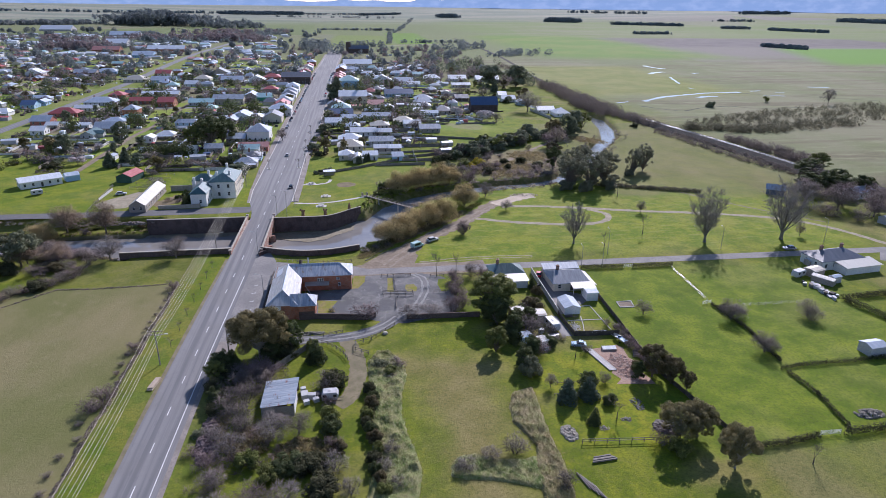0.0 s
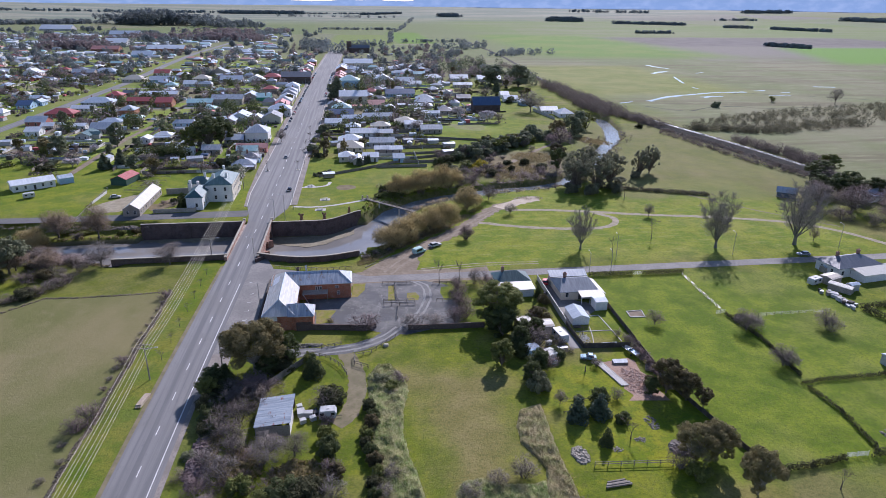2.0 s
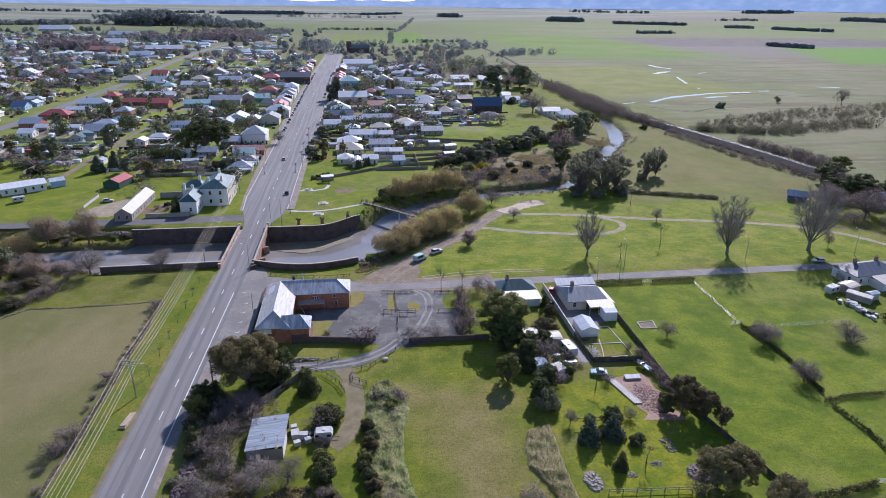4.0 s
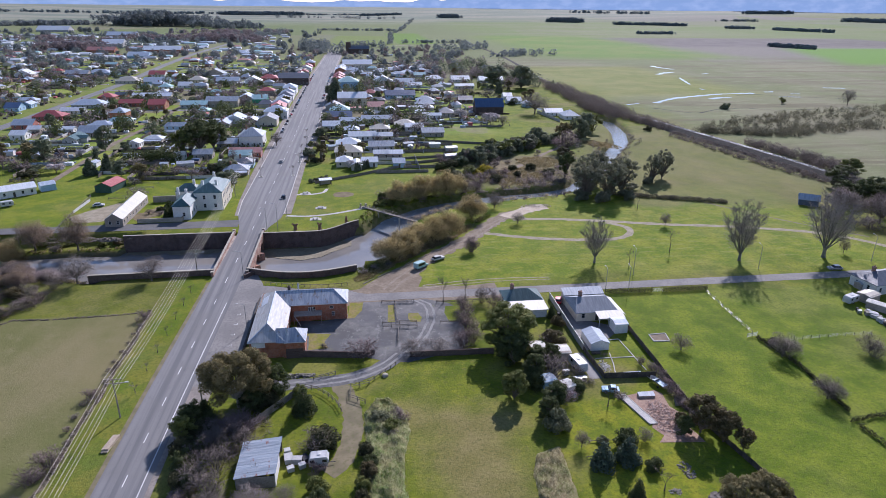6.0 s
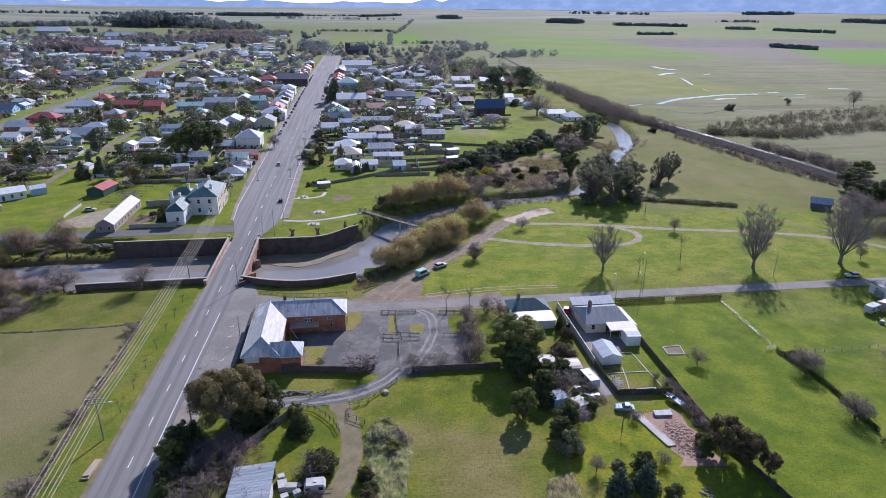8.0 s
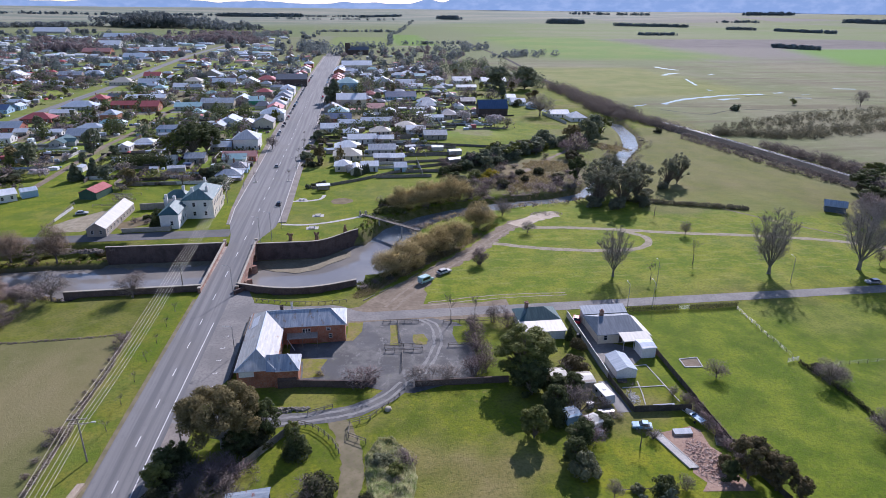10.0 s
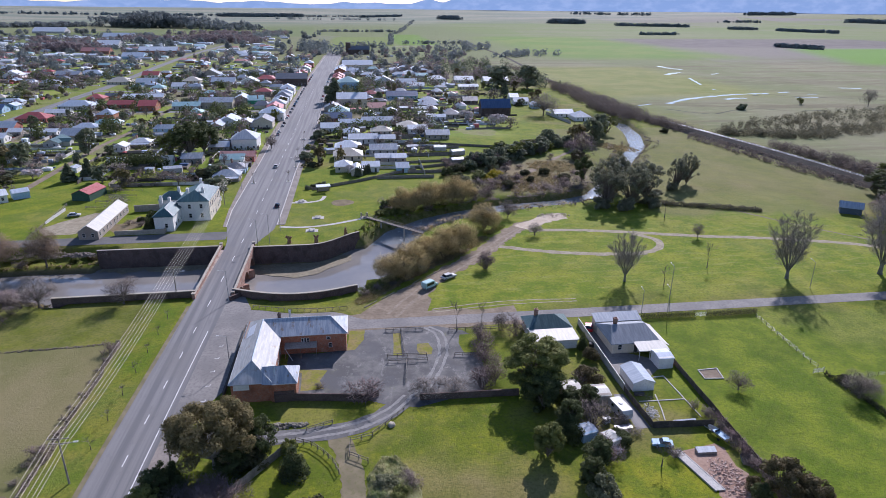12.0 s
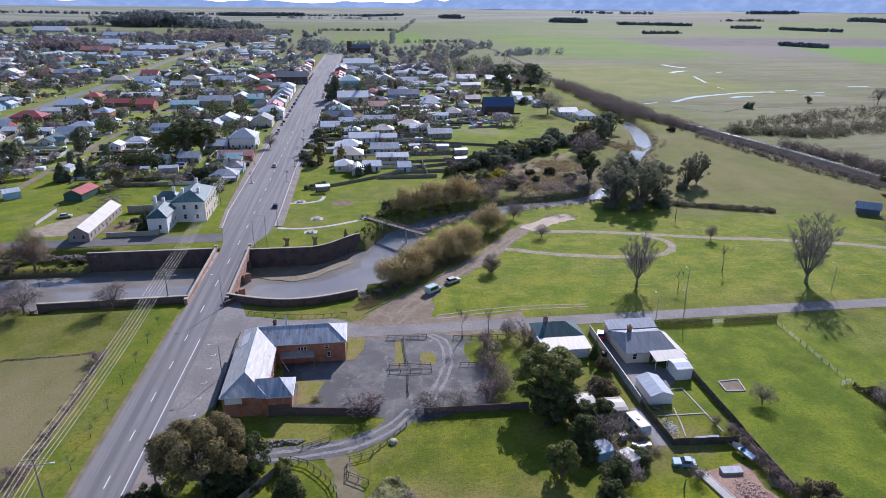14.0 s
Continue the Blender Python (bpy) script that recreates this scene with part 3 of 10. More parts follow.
def mesh(name, verts, faces, mat, smooth=False):
    me = bpy.data.meshes.new(name)
    me.from_pydata([tuple(v) for v in verts], [], [tuple(f) for f in faces])
    me.materials.append(M[mat])
    if smooth:
        me.polygons.foreach_set("use_smooth", [True] * len(me.polygons))
    me.update()
    return me


class Build:
    """Collects boxes, tubes and prisms into one mesh."""
    def __init__(self):
        self.v, self.f = [], []

    def add(self, verts, faces):
        k = len(self.v)
        self.v += [tuple(v) for v in verts]
        self.f += [tuple(k + i for i in f) for f in faces]
        return self

    def box(self, x0, y0, z0, x1, y1, z1, bev=0.0):
        if bev:
            b = bev
            ring = lambda a, z: [(x0 + a, y0, z), (x1 - a, y0, z), (x1, y0 + a, z), (x1, y1 - a, z), (x1 - a, y1, z), (x0 + a, y1, z), (x0, y1 - a, z), (x0, y0 + a, z)]
            top = [(x0 + 2 * b, y0 + b, z1), (x1 - 2 * b, y0 + b, z1), (x1 - b, y0 + 2 * b, z1), (x1 - b, y1 - 2 * b, z1), (x1 - 2 * b, y1 - b, z1), (x0 + 2 * b, y1 - b, z1), (x0 + b, y1 - 2 * b, z1), (x0 + b, y0 + 2 * b, z1)]
            v = ring(b, z0) + ring(b, z1 - b) + top
            f = [tuple(range(7, -1, -1)), tuple(range(16, 24))]
            for r in (0, 8):
                f += [(r + i, r + (i + 1) % 8, r + 8 + (i + 1) % 8, r + 8 + i) for i in range(8)]
            return self.add(v, f)
        v = [(x0, y0, z0), (x1, y0, z0), (x1, y1, z0), (x0, y1, z0), (x0, y0, z1), (x1, y0, z1), (x1, y1, z1), (x0, y1, z1)]
        return self.add(v, [(3, 2, 1, 0), (4, 5, 6, 7), (0, 1, 5, 4), (1, 2, 6, 5), (2, 3, 7, 6), (3, 0, 4, 7)])

    def beam(self, a, b, w, h):
        """A squared timber from a to b."""
        a, b = Vector(a), Vector(b)
        d = (b - a).normalized()
        s = d.cross(Vector((0, 0, 1)))
        s = s.normalized() if s.length > 1e-4 else Vector((1, 0, 0))
        u = s.cross(d)
        q = [-s * w / 2 - u * h / 2, s * w / 2 - u * h / 2, s * w / 2 + u * h / 2, -s * w / 2 + u * h / 2]
        return self.add([a + k for k in q] + [b + k for k in q], [(3, 2, 1, 0), (4, 5, 6, 7), (0, 1, 5, 4), (1, 2, 6, 5), (2, 3, 7, 6), (3, 0, 4, 7)])

    def tube(self, a, b, r0, r1, n=6, caps=True):
        a, b = Vector(a), Vector(b)
        d = (b - a).normalized()
        s = d.orthogonal().normalized()
        u = d.cross(s)
        ring = lambda p, r: [p + (s * math.cos(6.2832 * i / n) + u * math.sin(6.2832 * i / n)) * r for i in range(n)]
        f = [(i, (i + 1) % n, n + (i + 1) % n, n + i) for i in range(n)]
        if caps:
            f += [tuple(range(n - 1, -1, -1)), tuple(range(n, 2 * n))]
        return self.add(ring(a, r0) + ring(b, r1), f)

    def prism(self, outline, z0, z1):
        """An upright solid on an outline that runs anticlockwise."""
        n = len(outline)
        v = [(x, y, z0) for x, y in outline] + [(x, y, z1) for x, y in outline]
        return self.add(v, [tuple(range(n - 1, -1, -1)), tuple(range(n, 2 * n))] + [(i, (i + 1) % n, n + (i + 1) % n, n + i) for i in range(n)])

    def data(self, name, mat, smooth=False):
        return mesh(name, self.v, self.f, mat, smooth)


def part(name, build, mat, parent, label="", at=None, turn=0.0):
    """One mesh object under a thing or a part; build may be mesh data that others share."""
    me = build.data(name, mat) if isinstance(build, Build) else build
    ob = new(name, me)
    ob.parent = parent
    if at is not None:
        ob.matrix_basis = pose(at[0], at[1], at[2], 0, 0, turn)
    if label:
        tagged(ob, label)
    return ob


def sheet(name, strip, z, mat, label, category, thick=0.0):
    """A level surface between two edges: strip holds (left point, right point) pairs along it."""
    v, f = [], []
    for a, b in strip:
        v += [(a[0], a[1], z), (b[0], b[1], z)]
    for i in range(len(strip) - 1):
        f.append((2 * i, 2 * i + 1, 2 * i + 3, 2 * i + 2))
    ob = new(name, mesh(name, v, f, mat))
    return tagged(ob, label, category, kind="structure")


def ribbon(path, w, wob=0.0, seed=1, step=2.0):
    """Edge pairs along a smooth way through the points of path."""
    rng = random.Random(seed)
    pts = []
    P = [Vector((*p, 0)) for p in path]
    for i in range(len(P) - 1):
        p0, p1, p2, p3 = P[max(i - 1, 0)], P[i], P[i + 1], P[min(i + 2, len(P) - 1)]
        n = max(1, int((p2 - p1).length / step))
        for k in range(n):
            t = k / n
            pts.append(0.5 * (2 * p1 + (p2 - p0) * t + (2 * p0 - 5 * p1 + 4 * p2 - p3) * t * t + (3 * p1 - p0 - 3 * p2 + p3) * t ** 3))
    pts.append(P[-1])
    out = []
    for i, p in enumerate(pts):
        d = pts[min(i + 1, len(pts) - 1)] - pts[max(i - 1, 0)]
        s = Vector((-d.y, d.x, 0)).normalized()
        a, b = w / 2 + rng.uniform(-wob, wob), w / 2 + rng.uniform(-wob, wob)
        out.append((p + s * a, p - s * b))
    return out


def smooth01(t):
    t = min(1.0, max(0.0, t))
    return t * t * (3 - 2 * t)


# ---- ground, river, roads ----
WATER = -5.2
EAST_RIVER = [(2, 203), (8, 217), (17, 235), (29, 245.5), (42, 252), (66, 260), (88, 264), (104, 272), (126, 302), (150, 343), (170, 374), (182, 408), (190, 450), (160, 500), (150, 560)]
WEST_RIVER = [(-76, 199.5), (-88, 202), (-100, 203), (-116, 203), (-150, 210), (-220, 220), (-380, 215)]


def way_distance(x, y, way, widths):
    best = (1e9, 0.0)
    for i in range(len(way) - 1):
        (ax, ay), (bx, by) = way[i], way[i + 1]
        dx, dy = bx - ax, by - ay
        t = min(1.0, max(0.0, ((x - ax) * dx + (y - ay) * dy) / (dx * dx + dy * dy)))
        d = math.hypot(x - ax - t * dx, y - ay - t * dy) - (widths[i] + t * (widths[i + 1] - widths[i]))
        if d < best[0]:
            best = (d, i + t)
    return best[0]


EAST_W = [12, 7.5, 6.4, 5.6, 5.4, 5.2, 4.4, 3.4, 3, 3, 3.6, 4, 4, 4, 4]


def water_level(y):
    """The river falls a little towards the basin."""
    return WATER + 2.3 * smooth01((y - 214) / 50.0)
WEST_W = [15, 12.5, 11.5, 11, 12, 11, 10]


def south_wall(x):
    """The south edge of the walled basin."""
    if x < -38:
        return 181.0
    u = (x + 33.5) / 34.0
    return 181.0 - 4.6 * math.sin(math.pi * min(1, max(0, u))) - 1.2 * min(1, max(0, u))


def north_wall(x):
    if x < -38:
        return 217.5
    return 215.5 + 11.5 * smooth01((x + 17) / 20.0) ** 1.5


def ground_height(x, y):
    if -82 < x < 2.5 and 170 < y < 232:
        d = max(south_wall(x) + 0.6 - y, y - north_wall(x) - 0.2)
        wall = -7.0 * smooth01(0.5 - d / 1.2)
        if x > -4:
            wall = max(wall, -7.0 * smooth01((2.5 - x) / 3)) if d > -2 else wall
    else:
        wall = 0.0
    soft = 0.0
    if y < 620 and x > 0 and x < 260:
        d = way_distance(x, y, EAST_RIVER, EAST_W)
        soft = (water_level(y) - 1.4) * smooth01(0.8 - d / 5.5)
    elif x < -76 and 140 < y < 260:
        d = way_distance(x, y, WEST_RIVER, WEST_W)
        soft = -6.6 * smooth01(0.75 - d / 10.0)
        if y > 203:
            soft = min(-6.6 * smooth01(0.6 - d / 3.0), -3.4 * smooth01((11.0 - d) / 4.5))
    h = min(wall, soft)
    if h > -0.01:
        far = math.hypot(x, y)
        h = 62 * smooth01((far - 2600) / 2300)
        if y > 1450 and far < 2600:
            h += 1.5 * (noise.noise((x / 180, y / 180, 0)) + 0.2) * min(1, (y - 1450) / 400)
    return h


def spread(a, b, step, lo, hi):
    """Even steps from a to b, growing steps out to lo and hi."""
    out = [a + i * step for i in range(int((b - a) / step) + 1)]
    s = step
    while out[-1] < hi:
        s *= 1.22
        out.append(min(hi, out[-1] + s))
    s = step
    while out[0] > lo:
        s *= 1.22
        out.insert(0, max(lo, out[0] - s))
    return out


gx, gy = spread(-130, 205, 1.8, -4900, 4900), spread(165, 420, 1.7, -1500, 4900)
gv = [(x, y, ground_height(x, y)) for y in gy for x in gx]
w = len(gx)
gf = [(j * w + i, j * w + i + 1, (j + 1) * w + i + 1, (j + 1) * w + i) for j in range(len(gy) - 1) for i in range(w - 1)]
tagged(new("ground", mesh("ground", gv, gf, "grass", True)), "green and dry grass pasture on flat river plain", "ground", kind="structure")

sheet("water", [((-400, 160), (-400, 232)), ((-33, 160), (-33, 232))], WATER, "water", "still grey river water", "water")
for wy, wet, label in (([160, 214, 216, 220, 224, 228], "water", "blue-grey river water"), ([228 + 4 * i for i in range(10)] + [620], "riffle", "shallow rippling river water")):
    wv, wf = [], []
    for i, y in enumerate(wy):
        wv += [(-33, y, water_level(y)), (250, y, water_level(y))]
        if i:
            wf.append((2 * i - 2, 2 * i - 1, 2 * i + 1, 2 * i))
    tagged(new("water", mesh("water", wv, wf, wet)), label, "water", kind="structure")
mud_edge = [((x, north_wall(x) - 1.0), (x, north_wall(x) - 10.8 - 1.8 * math.sin(x / 4.0) - 0.4 * math.sin(x * 0.9))) for x in [-33 + 1.5 * i for i in range(22)]]
west_mud = [((-81 + 1.5 * i, 216.8), (-81 + 1.5 * i, 213.2 + 1.2 * math.sin(i * 0.9) + 0.8 * math.sin(i * 2.3))) for i in range(25)]
sheet("mud_bank", west_mud, WATER + 0.12, "mud", "wet brown mud below the west wall", "bank")
sheet("mud_bank", mud_edge, WATER + 0.12, "mud", "wet brown mud bank below the wall", "bank")

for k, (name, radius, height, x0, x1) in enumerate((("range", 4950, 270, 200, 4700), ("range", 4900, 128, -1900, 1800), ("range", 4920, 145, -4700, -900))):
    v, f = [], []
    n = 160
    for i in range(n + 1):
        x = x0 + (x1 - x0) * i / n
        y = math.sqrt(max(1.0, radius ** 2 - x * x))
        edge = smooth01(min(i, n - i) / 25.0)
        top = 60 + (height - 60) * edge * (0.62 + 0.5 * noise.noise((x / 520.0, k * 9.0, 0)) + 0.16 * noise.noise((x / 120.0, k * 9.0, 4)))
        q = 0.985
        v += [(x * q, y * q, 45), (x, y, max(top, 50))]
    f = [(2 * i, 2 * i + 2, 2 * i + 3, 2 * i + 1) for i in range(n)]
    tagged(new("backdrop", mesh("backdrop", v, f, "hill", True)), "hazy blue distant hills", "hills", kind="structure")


def road_x(y):
    """The main road's centre line."""
    return -41.0 + 3.6 * smooth01((y - 70) / 200.0) + 5.5 * smooth01((y - 650) / 500)


def main_edges(y):
    c = road_x(y)
    town, wide = smooth01((y - 217) / 22.0), smooth01((y - 320) / 110.0)
    return c - 4.6 - 5.2 * smooth01((y - 217) / 36.0) - 0.4 * wide, c + 4.5 + 4.8 * town + 3.6 * wide


ys = [-120, -60, 0, 40, 60] + [80 + 5 * i for i in range(40)] + [300 + 25 * i for i in range(36)]
sheet("road", [((main_edges(y)[0], y), (main_edges(y)[1], y)) for y in ys if y <= 182] + [((road_x(184) - 4.5, 184), (road_x(184) + 4.5, 184)), ((road_x(215) - 4.5, 215), (road_x(215) + 4.5, 215))]
      + [((main_edges(y)[0], y), (main_edges(y)[1], y)) for y in ys if y > 216], 0.06, "asphalt", "grey asphalt main road worn in the wheel tracks", "road")
for side, a, b in ((-1, -5.5, -4.4), (1, 4.4, 5.6)):
    sheet("road_shoulder", [((road_x(y) + a, y), (road_x(y) + b + (3.6 * smooth01((y - 98) / 14.0) if side > 0 else 0), y)) for y in ys if y < 180], 0.045, "footpath" if side > 0 else "worn_grass", "worn gravel road shoulder", "shoulder")
sheet("parking_apron", [((road_x(y) + 4.3, y), (-27.0 - 3.5 * smooth01((y - 168) / 14) - 5 * smooth01((136 - y) / 14), y)) for y in range(118, 184, 3)], 0.05, "side_asphalt", "pale worn asphalt apron beside the road", "apron")
sheet("side_road", [((x, 161.5 + 5.4 * smooth01((3 - x) / 9) + 3.6 * smooth01((-14 - x) / 14)), (x, 156.7 - 1.5 * smooth01((-8 - x) / 20))) for x in range(-36, 300, 3)], 0.054, "side_asphalt", "narrow grey asphalt side road", "road")
sheet("road_verge", [((x, 164.6 + 0.7 * math.sin(x / 3.0)), (x, 154.6 + 0.6 * math.sin(x / 4.3))) for x in range(-30, 45, 3)], 0.035, "dirt", "worn dirt verge of the side road", "verge")
sheet("cross_street", [((-44, 234.5), (-44, 226.5)), ((-70, 234), (-70, 226)), ((-110, 233), (-110, 226)), ((-150, 233.5), (-150, 227)), ((-400, 240), (-400, 234))], 0.05, "street_dark", "dark asphalt cross street", "road")
sheet("cross_street", [((180, 150), (190, 162)), ((215, 130), (225, 140)), ((300, 60), (310, 70))], 0.05, "side_asphalt", "pale side street", "road")

# Painted lines.
for i in range(-3, 8):
    y0 = 75.5 + 12 * i
    sheet("lane_line", [((road_x(y0 + q) - 0.09, y0 + q), (road_x(y0 + q) + 0.09, y0 + q)) for q in (0, 1.5, 3)], 0.072, "paint_line", "white dashed centre line", "road marking")
for i in range(30):
    y0 = 174 + 16.2 * i
    sheet("lane_line", [((road_x(y0 + q) - 0.1, y0 + q), (road_x(y0 + q) + 0.1, y0 + q)) for q in (0, 2, 4)], 0.072, "paint_line", "white dashed centre line", "road marking")
sheet("edge_line", [((road_x(y) + 3.25, y), (road_x(y) + 3.42, y)) for y in range(0, 163, 4)], 0.072, "paint_line", "white edge line", "road marking")
for i in range(6):
    for s in (0, 1):
        x, y = -30.8 - 0.15 * i, 124 + 5.6 * i
        sheet("bay_mark", [((x - 0.6, y), (x + 0.3, y)), ((x - 0.6, y + 0.14), (x + 0.3, y + 0.14))] if s else [((x + 0.3, y), (x + 0.44, y)), ((x + 0.3, y + 0.7), (x + 0.44, y + 0.7))], 0.073, "paint_line", "white parking bay mark", "road marking")

# Kerbs and footpaths of the main street.
for side in (-1, 1):
    def lane(y, d):
        return main_edges(y)[0 if side < 0 else 1] + side * d
    b = Build()
    yy = [240 + 20 * i for i in range(44)]
    for y0, y1 in zip(yy, yy[1:]):
        q = [(lane(y0, 0), y0), (lane(y1, 0), y1), (lane(y1, 0.35), y1), (lane(y0, 0.35), y0)]
        b.prism(q if side > 0 else q[::-1], 0, 0.2 if side > 0 else 0.1)
    tagged(new("kerb", b.data("kerb", "concrete")), "pale concrete kerb along the main street", "kerb", kind="structure")
    b = Build()
    for y0, y1 in zip(yy, yy[1:]):
        q = [(lane(y0, 0.35), y0), (lane(y1, 0.35), y1), (lane(y1, 1.4 + 1.8 * smooth01((y1 - 250) / 70) if side < 0 else 3.0), y1), (lane(y0, 1.4 + 1.8 * smooth01((y0 - 250) / 70) if side < 0 else 3.0), y0)]
        b.prism(q if side > 0 else q[::-1], 0, 0.17 if side > 0 else 0.08)
    tagged(new("pavement", b.data("pavement", "footpath")), "brownish footpath along the main street", "pavement", kind="structure")

# Yards, tracks and paths.
sheet("gravel_yard", [((-15.5, 147), (-15.5, 131)), ((-9, 146), (-9, 129.5)), ((-3, 147), (-3, 128.5)), ((-0.5, 156), (-0.5, 127.5)), ((6, 156), (6, 124)), ((12, 156), (12, 122.5)), ((20, 156), (20, 125)), ((26, 153), (26, 127)), ((28, 150), (28, 131))], 0.04, "gravel", "grey gravel car park", "car park")
for off in (-0.9, 0.9):
    sheet("wheel_track", ribbon([(17.0 + off, 156), (19.6 + off, 153), (20.2 + off, 148.4), (19.5 + off, 141.8), (17.0 + off, 135.1), (14.5 + off, 130), (12 + off, 126.5)], 0.7, 0.15, 21, 1.0), 0.046, "wheel_gravel", "pale wheel track across the gravel", "track")
    sheet("wheel_track", ribbon([(-30, 118.6 + off), (-18, 116.4 + off), (-8, 116.5 + off), (0 - off * 0.3, 118.1 + off), (6 - off * 0.7, 121.6 + off * 0.7), (10.5 - off, 127)], 0.7, 0.15, 22, 1.0), 0.052, "wheel_gravel", "pale wheel track along the driveway", "track")
sheet("gravel_drive", ribbon([(-36, 121), (-27, 117.5), (-18, 116.3), (-8, 116.4), (0, 118), (6, 121.5), (11, 127)], 4.2, 0.25, 3), 0.048, "gravel", "curved gravel driveway", "driveway")
sheet("dirt_track", ribbon([(-4.2, 115.5), (-2.0, 109.5), (-1.1, 103), (-1.2, 97), (-2.2, 92), (-3.8, 88.5), (-5.6, 86.6)], 4.0, 0.3, 4, 0.9), 0.036, "worn_grass", "worn dirt track to the shed", "track")
sheet("dirt_track", ribbon([(2, 158), (8, 165), (15, 174), (24, 186), (33, 196), (42, 206), (50, 217), (58, 227), (66, 233)], 6.2, 0.7, 5, 1.4), 0.04, "dirt", "brown dirt track along the willows", "track")
sheet("dirt_patch", [((-16, 162.8), (-15, 160)), ((-6, 163.6), (-5, 160)), ((1, 165), (3, 160)), ((5.5, 171), (12, 160)), ((9.5, 175.5), (16, 160.5)), ((13.5, 179.5), (18.4, 164)), ((17, 183), (20.5, 171.5))], 0.043, "dirt", "bare dirt at the track's mouth", "track")
sheet("leaf_litter", ribbon([(5, 178), (12, 185.5), (20, 194), (28, 202), (36, 210.5), (41, 217)], 5.5, 0.8, 41, 1.2), 0.033, "litter", "brown leaf litter under the willows", "soil")
sheet("clay_patch", ribbon([(60, 227), (67, 233), (74, 237.5), (80, 239)], 7.0, 0.7, 7), 0.047, "paleclay", "pale bare clay patch", "track")
for off in (-1.0, 1.0):
    sheet("wheel_track", ribbon([(9 - off, 163 + off), (15.5 - off, 173.5 + off), (24.5 - off * 0.8, 186 + off), (33.5 - off * 0.8, 196 + off * 0.8), (43 - off * 0.8, 206 + off * 0.8), (51 - off, 217 + off * 0.6), (59 - off * 0.8, 226)], 0.8, 0.2, 24, 1.2), 0.049, "rut", "pale worn wheel rut of the dirt track", "track")
    sheet("wheel_track", ribbon([(20, 164.6 + off * 0.9), (32, 166.4 + off), (45, 167.2 + off), (60, 166.6 + off * 0.7)], 0.5, 0.15, 25, 1.4), 0.044, "pale_track", "pale wheel rut along the meadow edge", "track")
sheet("farm_track", ribbon([(62, 224), (78, 223), (97, 218.5), (120, 212), (143, 207), (170, 198), (186, 185), (196, 163)], 2.7, 0.3, 8), 0.038, "pale_track", "narrow pale farm track through the grass", "track")
sheet("farm_track", ribbon([(47, 210), (60, 204), (74, 200), (88, 198), (97, 199.5), (103, 205), (103, 211), (98, 217)], 2.7, 0.3, 9), 0.039, "pale_track", "looping farm track through the grass", "track")
sheet("farm_track", ribbon([(150, 240), (162, 222), (176, 205), (190, 190)], 1.2, 0.3, 10), 0.037, "worn_grass", "faint wheel track through the grass", "track")
sheet("dirt_track", ribbon([(64, 283), (70.3, 290.7), (80.5, 302.2), (89.6, 314.3), (109.5, 339.8), (119.9, 351.3), (128, 366)], 2.6, 0.4, 16), 0.04, "dirt", "narrow dirt path up the far bank", "track")
sheet("drive", [((52.5, 122), (54.6, 122)), ((52.6, 116), (55.2, 116)), ((52.6, 110.5), (55.4, 110.5))], 0.04, "asphalt", "dark asphalt driveway beside the fence", "driveway")
sheet("drive", [((55.4, 152), (58.5, 152)), ((55.2, 140), (58.5, 140)), ((55.0, 128), (69.5, 133)), ((55.2, 123), (58.0, 123))], 0.041, "side_asphalt", "grey paved yard beside the house", "driveway")
sheet("dirt_patch", ribbon([(61.5, 104), (62.5, 98), (63, 92), (62.6, 87)], 7.4, 0.9, 11), 0.037, "red_soil", "bare reddish garden soil", "soil")
sheet("garden_bed", ribbon([(-86, 240.5), (-80, 246), (-76, 254)], 9, 0.6, 42, 1.5), 0.036, "litter", "brown winter garden behind the hotel", "soil")
sheet("yard", [((-111, 244), (-106.3, 237.3)), ((-106.5, 252), (-101, 237.2)), ((-98, 262), (-97, 237.4)), ((-95, 262), (-94.5, 240))], 0.04, "pale_track", "pale gravel stable yard", "yard")
sheet("park_path", ribbon([(-27, 268), (-20, 267.5), (-14, 270), (-12.5, 276)], 1.6, 0.1, 12), 0.04, "concrete", "pale curved park path", "path")
sheet("park_path", ribbon([(-27, 238), (-18, 236.5), (-8, 239), (4, 245)], 1.5, 0.1, 13), 0.04, "concrete", "pale park path", "path")
sheet("town_road", [((-236, 300), (-227, 300)), ((-236, 500), (-227, 500)), ((-239, 700), (-230, 700)), ((-254, 900), (-244, 900)), ((-262, 1100), (-252, 1100)), ((-256, 1400), (-247, 1400))], 0.05, "asphalt", "asphalt back street of the town", "road")
sheet("town_lane", [((-142, 300), (-138.5, 300)), ((-143, 390), (-139.5, 390)), ((-140, 430), (-136.5, 430)), ((-140, 600), (-136.5, 600))], 0.045, "dirt", "pale gravel back lane", "lane")
sheet("bare_lot", [((-368, 720), (-368, 800)), ((-310, 716), (-306, 806)), ((-272, 718), (-292, 800))], 0.04, "red_soil", "bare reddish soil lot at the edge of the town", "soil")
sheet("field_lane", ribbon([(40, 1338), (90, 1350), (182, 1392), (330, 1425)], 7, 0.4, 35, 20), 0.06, "pale_track", "pale gravel lane between the paddocks", "lane")
sheet("town_street", [((-246, 692), (-246, 687)), ((-330, 690), (-330, 685)), ((-520, 700), (-520, 694))], 0.045, "footpath", "pale gravel town side street", "road")
for y in (514, 640, 830):
    sheet("town_street", [((-235, y + 5), (-235, y - 3)), ((-46, y + 3), (-46, y - 5))], 0.045, "asphalt", "asphalt town side street", "road")
